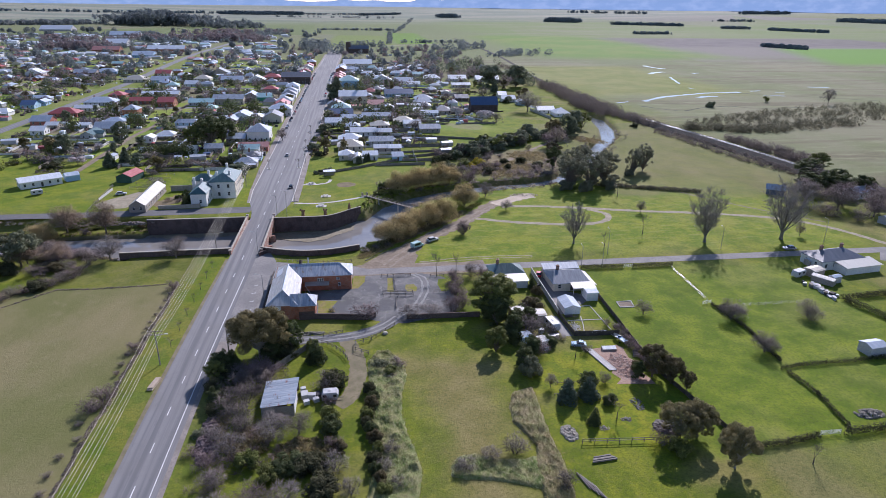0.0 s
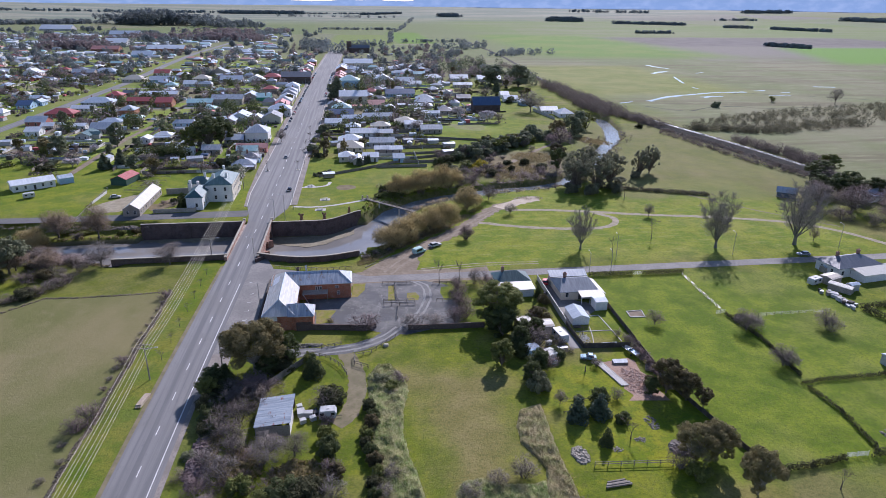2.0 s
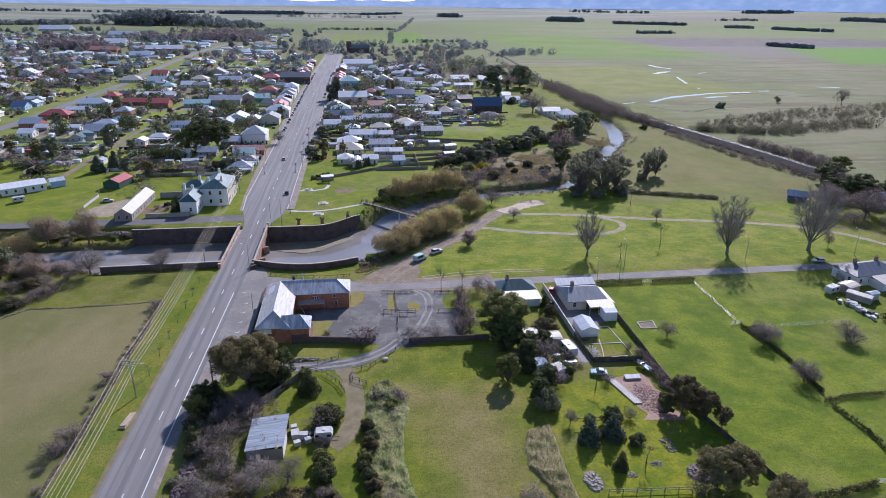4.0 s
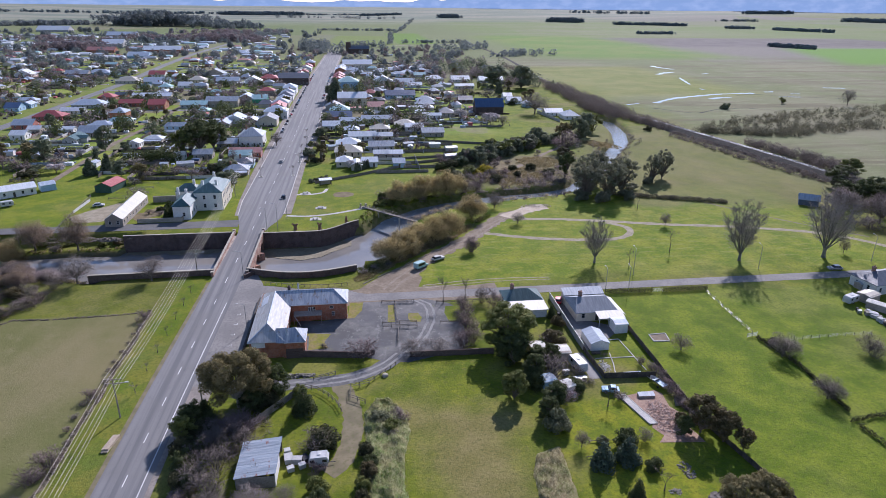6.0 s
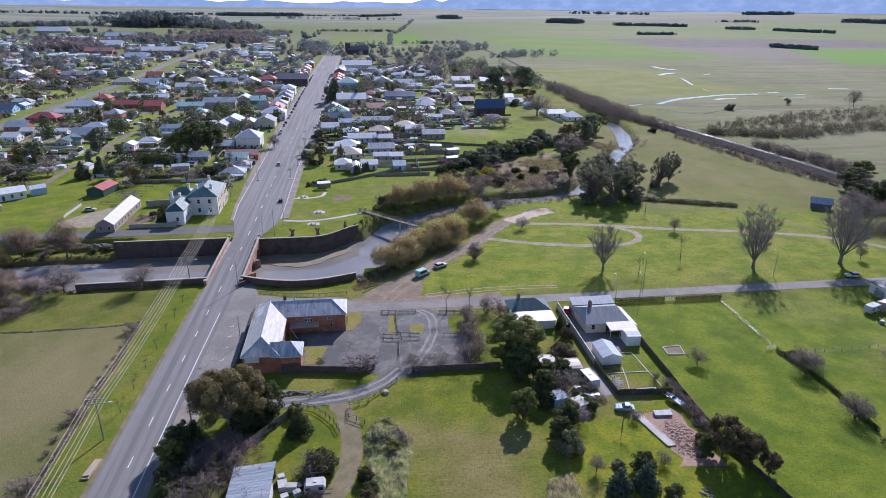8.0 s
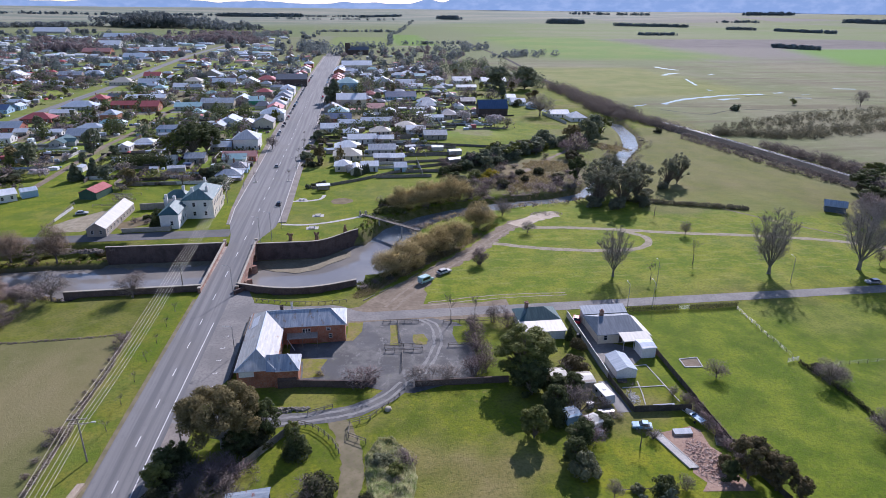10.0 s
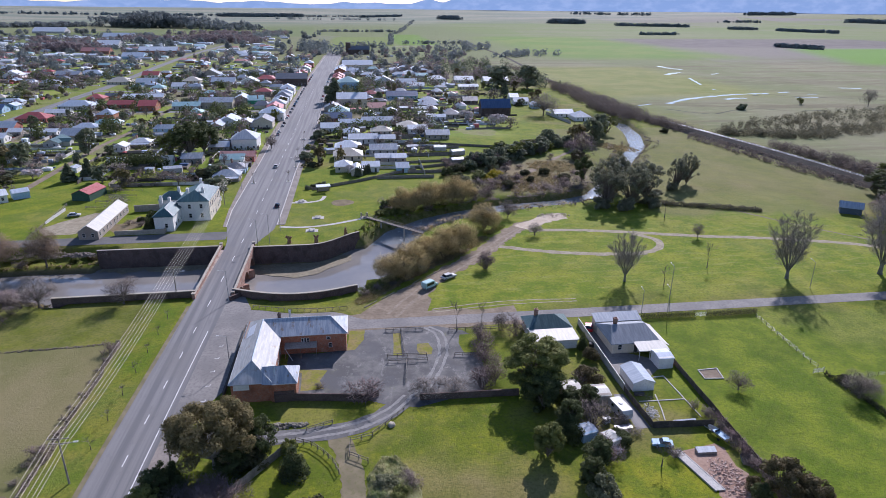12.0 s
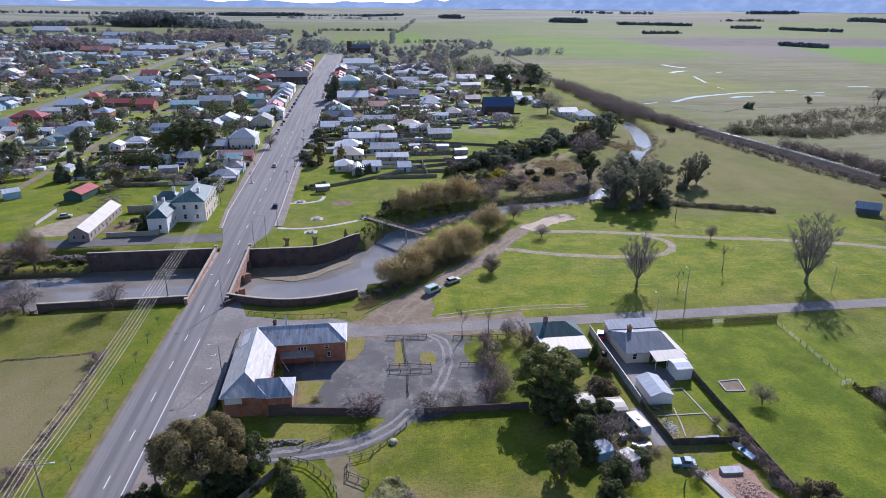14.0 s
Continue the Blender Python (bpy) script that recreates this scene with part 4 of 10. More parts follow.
RAIL = [(300, 110), (272, 165), (252, 210), (242, 240), (237, 270), (234, 303), (228.5, 347), (220, 400), (214, 450), (209.5, 530), (216, 700), (250, 1100), (262, 1650)]
bed = ribbon(RAIL, 2.0, 0, 14, 5.0)
bv, bf = [], []
for i, (a, b) in enumerate(bed):
    c, s = (a + b) / 2, (a - b).normalized()
    hgt = 0.3 + 2.4 * smooth01((520 - c.y) / 120)
    for off, z in ((2.2 + 2.0 * hgt, -0.2), (2.2, hgt), (-2.2, hgt), (-2.2 - 2.0 * hgt, -0.2)):
        q = c + s * off
        bv.append((q.x, q.y, z))
    if i:
        k = 4 * i
        bf += [(k - 4 + e, k - 3 + e, k + 1 + e, k + e) for e in range(3)]
tagged(new("railway_bank", mesh("railway_bank", bv, bf, "bank_earth")), "grey ballasted railway embankment", "railway", kind="structure")
for off in (-0.75, 0.75):
    b3 = Build()
    pts = [((a + b) / 2 + (a - b).normalized() * off) for a, b in bed]
    for p0, p1 in zip(pts, pts[1:]):
        if p0.y < 800:
            z0, z1 = (0.4 + 2.4 * smooth01((520 - q.y) / 120) for q in (p0, p1))
            b3.beam((p0.x, p0.y, z0), (p1.x, p1.y, z1), 0.16, 0.2)
    tagged(new("rail_line", b3.data("rail_line", "steel")), "shining steel rail", "rail", kind="structure")
POOLS = (([(427, 887), (429, 854), (437, 836)], 6), ([(382, 769), (400, 787), (415, 795)], 7), ([(391, 729), (380, 695), (370, 663)], 2.6), ([(442, 770), (458, 782)], 3), ([(266, 529), (295, 554), (328, 570), (360, 583), (397, 587)], 5.5), ([(331, 551), (346, 558), (355, 556)], 5), ([(413, 595), (426, 597)], 4), ([(406, 560), (427, 557)], 2.5), ([(433, 580), (443, 580)], 3), ([(504, 627), (524, 621)], 5), ([(235, 519), (250, 528)], 2.5), ([(361, 626), (361, 616)], 2.5), ([(428, 1670), (477, 1673)], 22))
for k, (path, wd) in enumerate(POOLS):
    sheet("flood_pool", ribbon(path, wd, wd * 0.32, 15 + k, 3.0), 0.06, "paleclay" if wd > 20 else "water", "pale shallow flood pool on the plain", "pool")
sheet("drain", ribbon([(370, 572), (392, 579), (410, 566), (433, 556), (456, 547), (480, 530), (540, 500)], 1.6, 0.5, 33, 4.0), 0.05, "bank_earth", "dark wet drain across the plain", "drain")
sheet("drain", ribbon([(250, 500), (273, 473), (302, 489), (331, 494), (350, 482), (400, 486)], 1.5, 0.6, 34, 4.0), 0.05, "bank_earth", "dark wet drain across the plain", "drain")

# The walls of the river basin, the bridge.


def basin_wall(x0, x1, fn, top, low, thick, label, batter=0.0):
    b = Build()
    n = max(2, int(abs(x1 - x0) / 1.5))
    xs = [x0 + (x1 - x0) * i / n for i in range(n + 1)]
    for a, c in zip(xs, xs[1:]):
        ya, yc = fn(a), fn(c)
        v = [(a, ya - batter, low), (c, yc - batter, low), (c, yc + thick, low), (a, ya + thick, low), (a, ya, top), (c, yc, top), (c, yc + thick, top), (a, ya + thick, top)]
        b.add(v, [(3, 2, 1, 0), (4, 5, 6, 7), (0, 1, 5, 4), (1, 2, 6, 5), (2, 3, 7, 6), (3, 0, 4, 7)])
    wall = new("river_wall", b.data("river_wall", "brick_dark"))
    tagged(wall, label, "wall", kind="structure")
    cap = Build()
    for a, c in zip(xs, xs[1:]):
        cap.add([(a, fn(a) - 0.1, top), (c, fn(c) - 0.1, top), (c, fn(c) + thick + 0.1, top), (a, fn(a) + thick + 0.1, top), (a, fn(a) - 0.1, top + 0.14), (c, fn(c) - 0.1, top + 0.14), (c, fn(c) + thick + 0.1, top + 0.14), (a, fn(a) + thick + 0.1, top + 0.14)],
                [(3, 2, 1, 0), (4, 5, 6, 7), (0, 1, 5, 4), (1, 2, 6, 5), (2, 3, 7, 6), (3, 0, 4, 7)])
    part("coping", cap, "stone", wall, "pale stone coping")


basin_wall(-33.0, 1.5, north_wall, 0.9, -7, 0.6, "curved dark brick river wall with pale coping", 0.8)
basin_wall(-33.6, 0.5, lambda x: south_wall(x) - 0.6, 1.9, -7, 0.6, "curved dark brick wall along the river basin")
basin_wall(-82, -43.6, north_wall, 0.9, -7, 0.6, "long dark brick river wall", 0.8)
basin_wall(-80, -43.6, lambda x: 180.2 + 0.02 * (x + 60), 1.8, -7, 0.6, "long dark brick wall along the river")


def bridge():
    top = empty("bridge", -38.4, 199, 0)
    tagged(top, "old red brick arch bridge with three arches over the river", "bridge", kind="")
    x0, x1 = -5.6, 5.3
    half, spans, pier = 17.5, 3, 2.0
    span = (2 * half - 2 * 2.0 - (spans - 1) * pier) / spans
    # The deck's solid, cut by the arches: column by column along the bridge.
    b = Build()
    n = 140
    for i in range(n):
        ya, yb = -half + 2 * half * i / n, -half + 2 * half * (i + 1) / n
        def under(y):
            q = y + half - 2.0
            k = int(q // (span + pier))
            if q < 0 or k >= spans:
                return -7.2
            q -= k * (span + pier)
            if q >= span:
                return -7.2
            r = span / 2
            return -1.2 - 4.6 + 4.6 * math.sqrt(max(0.0, 1 - ((q - r) / r) ** 2))
        m = under((ya + yb) / 2)
        za, zb = (under(ya), under(yb)) if m > -7 else (m, m)
        za, zb = (za if za > -7 else -5.8), (zb if zb > -7 else -5.8)
        if m < -7:
            za = zb = -7.2
        v = [(x0, ya, za), (x1, ya, za), (x1, yb, zb), (x0, yb, zb), (x0, ya, 0.0), (x1, ya, 0.0), (x1, yb, 0.0), (x0, yb, 0.0)]
        b.add(v, [(3, 2, 1, 0), (4, 5, 6, 7), (0, 1, 5, 4), (1, 2, 6, 5), (2, 3, 7, 6), (3, 0, 4, 7)])
    part("deck", b, "brick_bridge", top)
    for s, xx in ((-1, x0), (1, x1 - 0.5)):
        b = Build().box(xx, -half - 1.5, 0.0, xx + 0.5, half + 1.5, 1.15)
        par = part("parapet", b, "brick_bridge", top)
        part("coping", Build().box(xx - 0.08, -half - 1.5, 1.15, xx + 0.58, half + 1.5, 1.32, 0.03), "stone", par, "pale stone coping")
        for e in (-1, 1):
            b = Build().box(xx - 0.15, e * (half + 2) - 0.5, 0.0, xx + 0.65, e * (half + 2) + 0.5, 1.5)
            p = part("end_pier", b, "brick_bridge", top)
            part("cap", Build().box(xx - 0.25, e * (half + 2) - 0.6, 1.5, xx + 0.75, e * (half + 2) + 0.6, 1.7, 0.04), "stone", p)
    for k in range(spans - 1):
        y = -half + 2.0 + (k + 1) * span + k * pier + pier / 2
        for xx, e in ((x0, -1), (x1, 1)):
            out = xx + e * 1.6
            q = [(xx, y - 1.0), (out, y), (xx, y + 1.0)]
            part("cutwater", Build().prism(q if e > 0 else q[::-1], -7.2, -2.6), "brick_bridge", top)
    return top


bridge()
# Flared wing wall where the parapet meets the basin wall.
for pts in ([(-33.0, 181.0), (-31.5, 179.5), (-33.8, 176.8)],):
    b = Build()
    for a, c in zip(pts, pts[1:]):
        b.beam((a[0], a[1], 0.55), (c[0], c[1], 0.55), 0.5, 1.5)
    tagged(new("wing_wall", b.data("wing_wall", "brick_dark")), "low flared brick wing wall of the bridge", "wall", kind="structure")


# ---- plants ----
def leaf_cards(rng, clumps, per, size, mat, flat=0.35, up=0.3):
    """A crown of many small leaf sprays, set over clumps (x, y, z, rx, rz)."""
    n = sum(int(per * c[3] * c[3]) + 8 for c in clumps)
    v = np.zeros((n * 4, 3))
    k = 0
    for cx, cy, cz, r, rz in clumps:
        m = int(per * r * r) + 8
        d = rng.normal(size=(m, 3))
        d /= np.linalg.norm(d, axis=1)[:, None]
        rad = 0.62 + 0.45 * rng.random((m, 1)) ** 0.7
        p = d * rad * np.array([r, r, rz]) + np.array([cx, cy, cz])
        nrm = d + rng.normal(scale=flat, size=(m, 3)) + np.array([0, 0, up])
        nrm /= np.linalg.norm(nrm, axis=1)[:, None]
        a = np.cross(nrm, rng.normal(size=(m, 3)))
        a /= np.linalg.norm(a, axis=1)[:, None]
        b = np.cross(nrm, a)
        s = size * (0.55 + 0.9 * rng.random((m, 1)))
        q = s * (0.5 + 0.5 * rng.random((m, 1)))
        lift = nrm * s * 0.22
        v[k:k + 4 * m:4] = p - a * s
        v[k + 1:k + 4 * m:4] = p - b * q + lift
        v[k + 2:k + 4 * m:4] = p + a * s * 0.9
        v[k + 3:k + 4 * m:4] = p + b * q + lift
        k += 4 * m
    v = v[:k]
    me = bpy.data.meshes.new("crown")
    me.vertices.add(k)
    me.vertices.foreach_set("co", v.ravel())
    me.loops.add(k)
    me.loops.foreach_set("vertex_index", np.arange(k, dtype=np.int32))
    me.polygons.add(k // 4)
    me.polygons.foreach_set("loop_start", np.arange(0, k, 4, dtype=np.int32))
    me.materials.append(M[mat])
    me.update(calc_edges=True)
    me.validate()
    return me


def sticks(segs, name, mat):
    """Tapered round branches; thin ones get three sides."""
    v, f = [], []
    for a, b, r0, r1 in segs:
        n = 8 if r0 > 0.25 else (5 if r0 > 0.07 else 3)
        a, b = Vector(a), Vector(b)
        d = b - a
        if d.length < 1e-4:
            continue
        d.normalize()
        s = d.orthogonal().normalized()
        u = d.cross(s)
        k = len(v)
        for p, r in ((a, r0), (b, r1)):
            for i in range(n):
                t = 6.28318 * i / n
                v.append(tuple(p + (s * math.cos(t) + u * math.sin(t)) * r))
        for i in range(n):
            f.append((k + i, k + (i + 1) % n, k + n + (i + 1) % n, k + n + i))
    return mesh(name, v, f, mat)


def spikes(segs, name, mat):
    """Fine twigs, three-sided and pointed."""
    v, f = [], []
    for a, b, r in segs:
        d = b - a
        s = d.orthogonal().normalized() * r
        u = d.normalized().cross(s)
        k = len(v)
        v += [tuple(a + s), tuple(a - s * 0.5 + u * 0.87), tuple(a - s * 0.5 - u * 0.87), tuple(b)]
        f += [(k, k + 1, k + 3), (k + 1, k + 2, k + 3), (k + 2, k, k + 3)]
    return mesh(name, v, f, mat)


def grow(rng, p, d, length, r, depth, segs, twigs, spread, lean, kids, droop=0.0):
    """Branch on branch; the last ones go to twigs."""
    n = 3 if depth > 1 else (2 if depth else 1)
    q, dd = Vector(p), Vector(d)
    pts = [(q.copy(), r)]
    for i in range(n):
        dd = (dd + Vector((rng.gauss(0, lean), rng.gauss(0, lean), rng.gauss(0.04, lean * 0.6) - droop * (1 if depth < 2 else 0)))).normalized()
        q2 = q + dd * length / n
        r2 = r * (1 - 0.55 * (i + 1) / n)
        (segs if depth > 0 else twigs).append((q.copy(), q2.copy(), r * (1 - 0.55 * i / n), r2))
        q = q2
        pts.append((q.copy(), r2))
    if depth == 0:
        return
    for j in range(kids[depth]):
        t = rng.uniform(0.3, 1.0) if depth < 3 else rng.uniform(0.45, 1.0)
        i = min(n - 1, int(t * n))
        o = pts[i][0].lerp(pts[i + 1][0], t * n - i)
        side = Vector((rng.gauss(0, 1), rng.gauss(0, 1), rng.gauss(0.15, 0.5))).normalized()
        nd = (dd + side * spread).normalized()
        grow(rng, o, nd, length * rng.uniform(0.5, 0.8), max(0.012, pts[i + 1][1] * 0.6), depth - 1, segs, twigs, spread, lean, kids, droop)


def poplar(h, width, seed, label):
    """A tall leafless tree: many upswept limbs from a short trunk, a fuzzy oval crown of fine twigs."""
    rng = random.Random(seed)
    top = empty("poplar_tree")
    tagged(top, label, "tree")
    fork = h * 0.13
    segs = [(Vector((0, 0, -0.3)), Vector((0, 0, 0.5)), h * 0.034, h * 0.024), (Vector((0, 0, 0.5)), Vector((0, 0, fork)), h * 0.024, h * 0.02)]
    twigs = []
    for i in range(15):
        a = 6.283 * i * 0.382 + rng.uniform(-0.3, 0.3)
        u = math.sqrt((i + 0.5) / 15)
        reach, tall = width * 0.46 * u, h * (0.97 - 0.36 * u ** 2.5)
        p, q = Vector((0, 0, fork * rng.uniform(0.75, 1.1))), Vector((math.cos(a) * reach, math.sin(a) * reach, tall))
        n, pts = 7, []
        for k in range(n + 1):
            t = k / n
            w2 = t ** (0.75 + 0.25 * u)
            pts.append(Vector((q.x * w2 + rng.gauss(0, 0.2) * t, q.y * w2 + rng.gauss(0, 0.2) * t, p.z + (q.z - p.z) * t ** 1.1)))
        r = h * 0.0082
        for k in range(n):
            segs.append((pts[k], pts[k + 1], r * (1 - 0.85 * k / n), r * (1 - 0.85 * (k + 1) / n)))
        for j in range(30):
            t = rng.uniform(0.25, 1.0) * n
            k = min(n - 1, int(t))
            o = pts[k].lerp(pts[k + 1], t - k)
            along = (pts[k + 1] - pts[k]).normalized()
            d = (along + Vector((rng.gauss(0, 0.75), rng.gauss(0, 0.75), rng.gauss(0.05, 0.3)))).normalized()
            ln = h * rng.uniform(0.08, 0.17) * (1.25 - 0.5 * t / n)
            e = o + d * ln
            segs.append((o, e, 0.024, 0.012))
            for m in range(27):
                s = o.lerp(e, rng.uniform(0.15, 1.0))
                td = (d * 0.6 + Vector((rng.gauss(0, 0.7), rng.gauss(0, 0.7), rng.gauss(0.3, 0.5)))).normalized()
                twigs.append((s, s + td * rng.uniform(0.7, 1.9), 0.019))
    part("trunk", sticks(segs, "trunk", "bark_grey"), "bark_grey", top)
    part("crown", spikes(twigs, "crown", "twig_poplar"), "twig_poplar", top)
    return top


def bare_tree(h, width, seed, label, name="bare_tree", bark="bark", twig="twig", kids=(0, 9, 6, 6, 0), stems=7, droop=0.0, trunk=0.22, twig_r=0.02):
    """A leafless tree: trunk and limbs, and a crown of fine twigs."""
    rng = random.Random(seed)
    top = empty(name)
    tagged(top, label, "tree")
    segs, twigs = [], []
    base_r = h * 0.022
    fork = h * trunk
    segs.append((Vector((0, 0, -0.3)), Vector((0, 0, 0.5)), base_r * 1.6, base_r * 1.1))
    segs.append((Vector((0, 0, 0.5)), Vector((0, 0, fork)), base_r * 1.1, base_r * 0.85))
    for i in range(stems):
        a = 6.283 * (i + rng.uniform(-0.3, 0.3)) / stems
        out = rng.uniform(0.1, 0.8) * width / h
        d = Vector((math.cos(a) * out, math.sin(a) * out, 1)).normalized()
        grow(rng, (0, 0, fork * rng.uniform(0.7, 1.05)), d, (h - fork) * rng.uniform(0.55, 0.85), base_r * rng.uniform(0.26, 0.45), 3, segs, twigs, 0.55, 0.12, kids, droop)
    part("trunk", sticks(segs, "trunk", bark), bark, top)
    part("crown", spikes([(a, b, twig_r) for a, b, r0, r1 in twigs], "crown", twig), twig, top)
    return top


def twig_cloud(rng, lobes, per, length, r, mat, droop=0.0):
    """Fine twigs that fan out of rounded lobes (x, y, z, rx, rz)."""
    vs, count = [], 0
    for cx, cy, cz, rx, rz in lobes:
        m = int(per * rx * rx) + 10
        d = rng.normal(size=(m, 3))
        d /= np.linalg.norm(d, axis=1)[:, None]
        q = 0.25 + 0.6 * rng.random((m, 1)) ** 0.6
        a = d * q * np.array([rx, rx, rz]) + np.array([cx, cy, cz])
        a[:, 2] = np.maximum(a[:, 2], 0.02)
        way = d + rng.normal(scale=0.45, size=(m, 3)) + np.array([0, 0, 0.45 - droop])
        way /= np.linalg.norm(way, axis=1)[:, None]
        ln = length * (0.5 + 0.8 * rng.random((m, 1)))
        b = a + way * ln
        b[:, 2] = np.maximum(b[:, 2], 0.03)
        s = np.cross(way, rng.normal(size=(m, 3)))
        s /= np.linalg.norm(s, axis=1)[:, None]
        u = np.cross(way, s)
        blk = np.stack([a + s * r, a + (-0.5 * s + 0.87 * u) * r, a + (-0.5 * s - 0.87 * u) * r, b], axis=1)
        vs.append(blk.reshape(-1, 3))
        count += m
    v = np.concatenate(vs)
    k = np.arange(count)[:, None] * 4
    f = np.concatenate([k + np.array([0, 1, 3]), k + np.array([1, 2, 3]), k + np.array([2, 0, 3])], axis=1).reshape(-1).astype(np.int32)
    me = bpy.data.meshes.new("crown")
    me.vertices.add(len(v))
    me.vertices.foreach_set("co", v.ravel())
    me.loops.add(len(f))
    me.loops.foreach_set("vertex_index", f)
    me.polygons.add(len(f) // 3)
    me.polygons.foreach_set("loop_start", np.arange(0, len(f), 3, dtype=np.int32))
    me.materials.append(M[mat])
    me.update(calc_edges=True)
    return me


def bare_shrub(h, width, seed, label, twig="twig", name="bare_shrub", per=40, r=0.033, cat="shrub", lobes=11, low=0.0, droop=0.0, length=0.75, bark="bark"):
    """A leafless bush or small tree: stems, limbs, and rounded lobes of fine twigs."""
    rng = np.random.default_rng(seed)
    top = empty(name)
    tagged(top, label, cat)
    cs, segs = [], []
    fork = Vector((0, 0, h * low))
    if low:
        segs.append((Vector((0, 0, -0.2)), fork, h * 0.028, h * 0.02))
    for i in range(lobes):
        a = 6.283 * (i + rng.random() * 0.8) / lobes * 2.0
        u = math.sqrt(rng.random())
        rr = width * 0.36 * u
        rx = width * (0.15 + 0.1 * rng.random())
        top_z = h * (1.0 - 0.45 * u * u)
        z = max(rx * 0.5, h * low + (top_z - h * low) * (0.32 + 0.55 * rng.random()))
        z = min(z, h - rx * 0.6)
        cs.append((math.cos(a) * rr, math.sin(a) * rr, z, rx, rx * 0.85))
        p = Vector(cs[-1][:3])
        base = fork if low else Vector((p.x * 0.25, p.y * 0.25, -0.1))
        mid = base.lerp(p, 0.55) + Vector((0, 0, 0.06 * h))
        segs += [(base, mid, h * 0.012 + 0.02, h * 0.008 + 0.012), (mid, p, h * 0.008 + 0.012, 0.012)]
        for k in range(4):
            e = p + Vector((rng.normal() * rx * 0.6, rng.normal() * rx * 0.6, abs(rng.normal()) * rx * 0.5))
            segs.append((p.lerp(mid, 0.3 * k / 4), e, h * 0.004 + 0.012, 0.008))
    part("stem" if not low else "trunk", sticks(segs, "stem", bark), bark, top)
    part("crown", twig_cloud(rng, cs, per, length, r, twig, droop), twig, top)
    return top


def leafy_tree(h, width, seed, label, leaf, name="leafy_tree", bark="bark", clumps=22, per=70, size=0.34, low=0.3, tight=0.24, cat="tree"):
    """A tree in leaf: trunk, limbs out to each clump, and a broken crown of leaf sprays."""
    rng = np.random.default_rng(seed)
    top = empty(name)
    tagged(top, label, cat)
    cs, segs = [], []
    base_r = max(0.08, h * 0.024)
    fork = Vector((0, 0, h * low * 0.8))
    segs.append((Vector((0, 0, -0.3)), fork, base_r * 1.3, base_r * 0.9))
    mid_z, ax, az = h * (low + (1 - low) * 0.46), width * 0.5, h * (1 - low) * 0.54
    lobes = rng.normal(size=(6, 3))
    lobes /= np.linalg.norm(lobes, axis=1)[:, None]
    for i in range(clumps):
        d = rng.normal(size=3)
        d[2] = abs(d[2]) if rng.random() < 0.62 else d[2]
        d /= np.linalg.norm(d)
        bulge = 0.8 + 0.26 * float(np.max(lobes @ d))
        q = (0.42 + 0.55 * math.sqrt(rng.random())) * bulge
        r = width * tight * (0.6 + 0.7 * rng.random())
        z = mid_z + d[2] * q * (az - r * 0.5)
        cs.append((d[0] * q * (ax - r * 0.6), d[1] * q * (ax - r * 0.6), z, r, r * (0.6 + 0.3 * rng.random())))
    for c in cs:
        p = Vector(c[:3])
        mid = fork.lerp(p, 0.5) + Vector((0, 0, 0.06 * h))
        segs.append((fork * 0.95, mid, base_r * 0.5, base_r * 0.28))
        segs.append((mid, p, base_r * 0.28, base_r * 0.08))
    part("trunk", sticks(segs, "trunk", bark), bark, top)
    part("crown", leaf_cards(rng, cs, per, size, leaf), leaf, top)
    return top


def bush(h, width, seed, label, leaf, name="bush", clumps=34, per=200, size=0.15, cat="shrub"):
    rng = np.random.default_rng(seed)
    top = empty(name)
    tagged(top, label, cat)
    cs, segs = [], []
    for i in range(clumps):
        a = rng.random() * 6.283
        rr = width / 2 * math.sqrt(rng.random()) * 0.82
        r = width * (0.09 + 0.1 * rng.random())
        z = max(r * 0.5, (h - r * 0.8) * (0.2 + 0.8 * rng.random()) * (1 - 0.75 * (2 * rr / width) ** 2))
        cs.append((math.cos(a) * rr, math.sin(a) * rr, z, r, r * 0.8))
        segs.append((Vector((math.cos(a) * rr * 0.2, math.sin(a) * rr * 0.2, -0.1)), Vector(cs[-1][:3]), 0.07, 0.02))
    part("stem", sticks(segs, "stem", "bark"), "bark", top)
    part("crown", leaf_cards(rng, cs, per, size, leaf), leaf, top)
    return top


def conifer(h, width, seed, label, leaf, name="conifer", per=120, size=0.18):
    rng = np.random.default_rng(seed)
    top = empty(name)
    tagged(top, label, "tree")
    cs, segs = [], [(Vector((0, 0, -0.2)), Vector((0, 0, h * 0.96)), h * 0.02 + 0.05, 0.03)]
    tiers = max(5, int(h / 0.9))
    for i in range(tiers):
        u = i / tiers
        ring = width / 2 * (1 - u) ** 0.8
        z = h * (0.1 + 0.86 * u)
        n = max(2, int(6 * (1 - u) + 2))
        for j in range(n):
            a = 6.283 * (j + rng.random() * 0.7) / n + i
            rr = ring * (0.45 + 0.3 * rng.random())
            cs.append((math.cos(a) * rr, math.sin(a) * rr, z - 0.1 * rr, ring * 0.42 + 0.12, 0.3 + ring * 0.16))
            segs.append((Vector((0, 0, z)), Vector(cs[-1][:3]), 0.04, 0.015))
    part("trunk", sticks(segs, "trunk", "bark"), "bark", top)
    part("crown", leaf_cards(rng, cs, per, size, leaf, up=0.15), leaf, top)
    return top


STOCK = {}


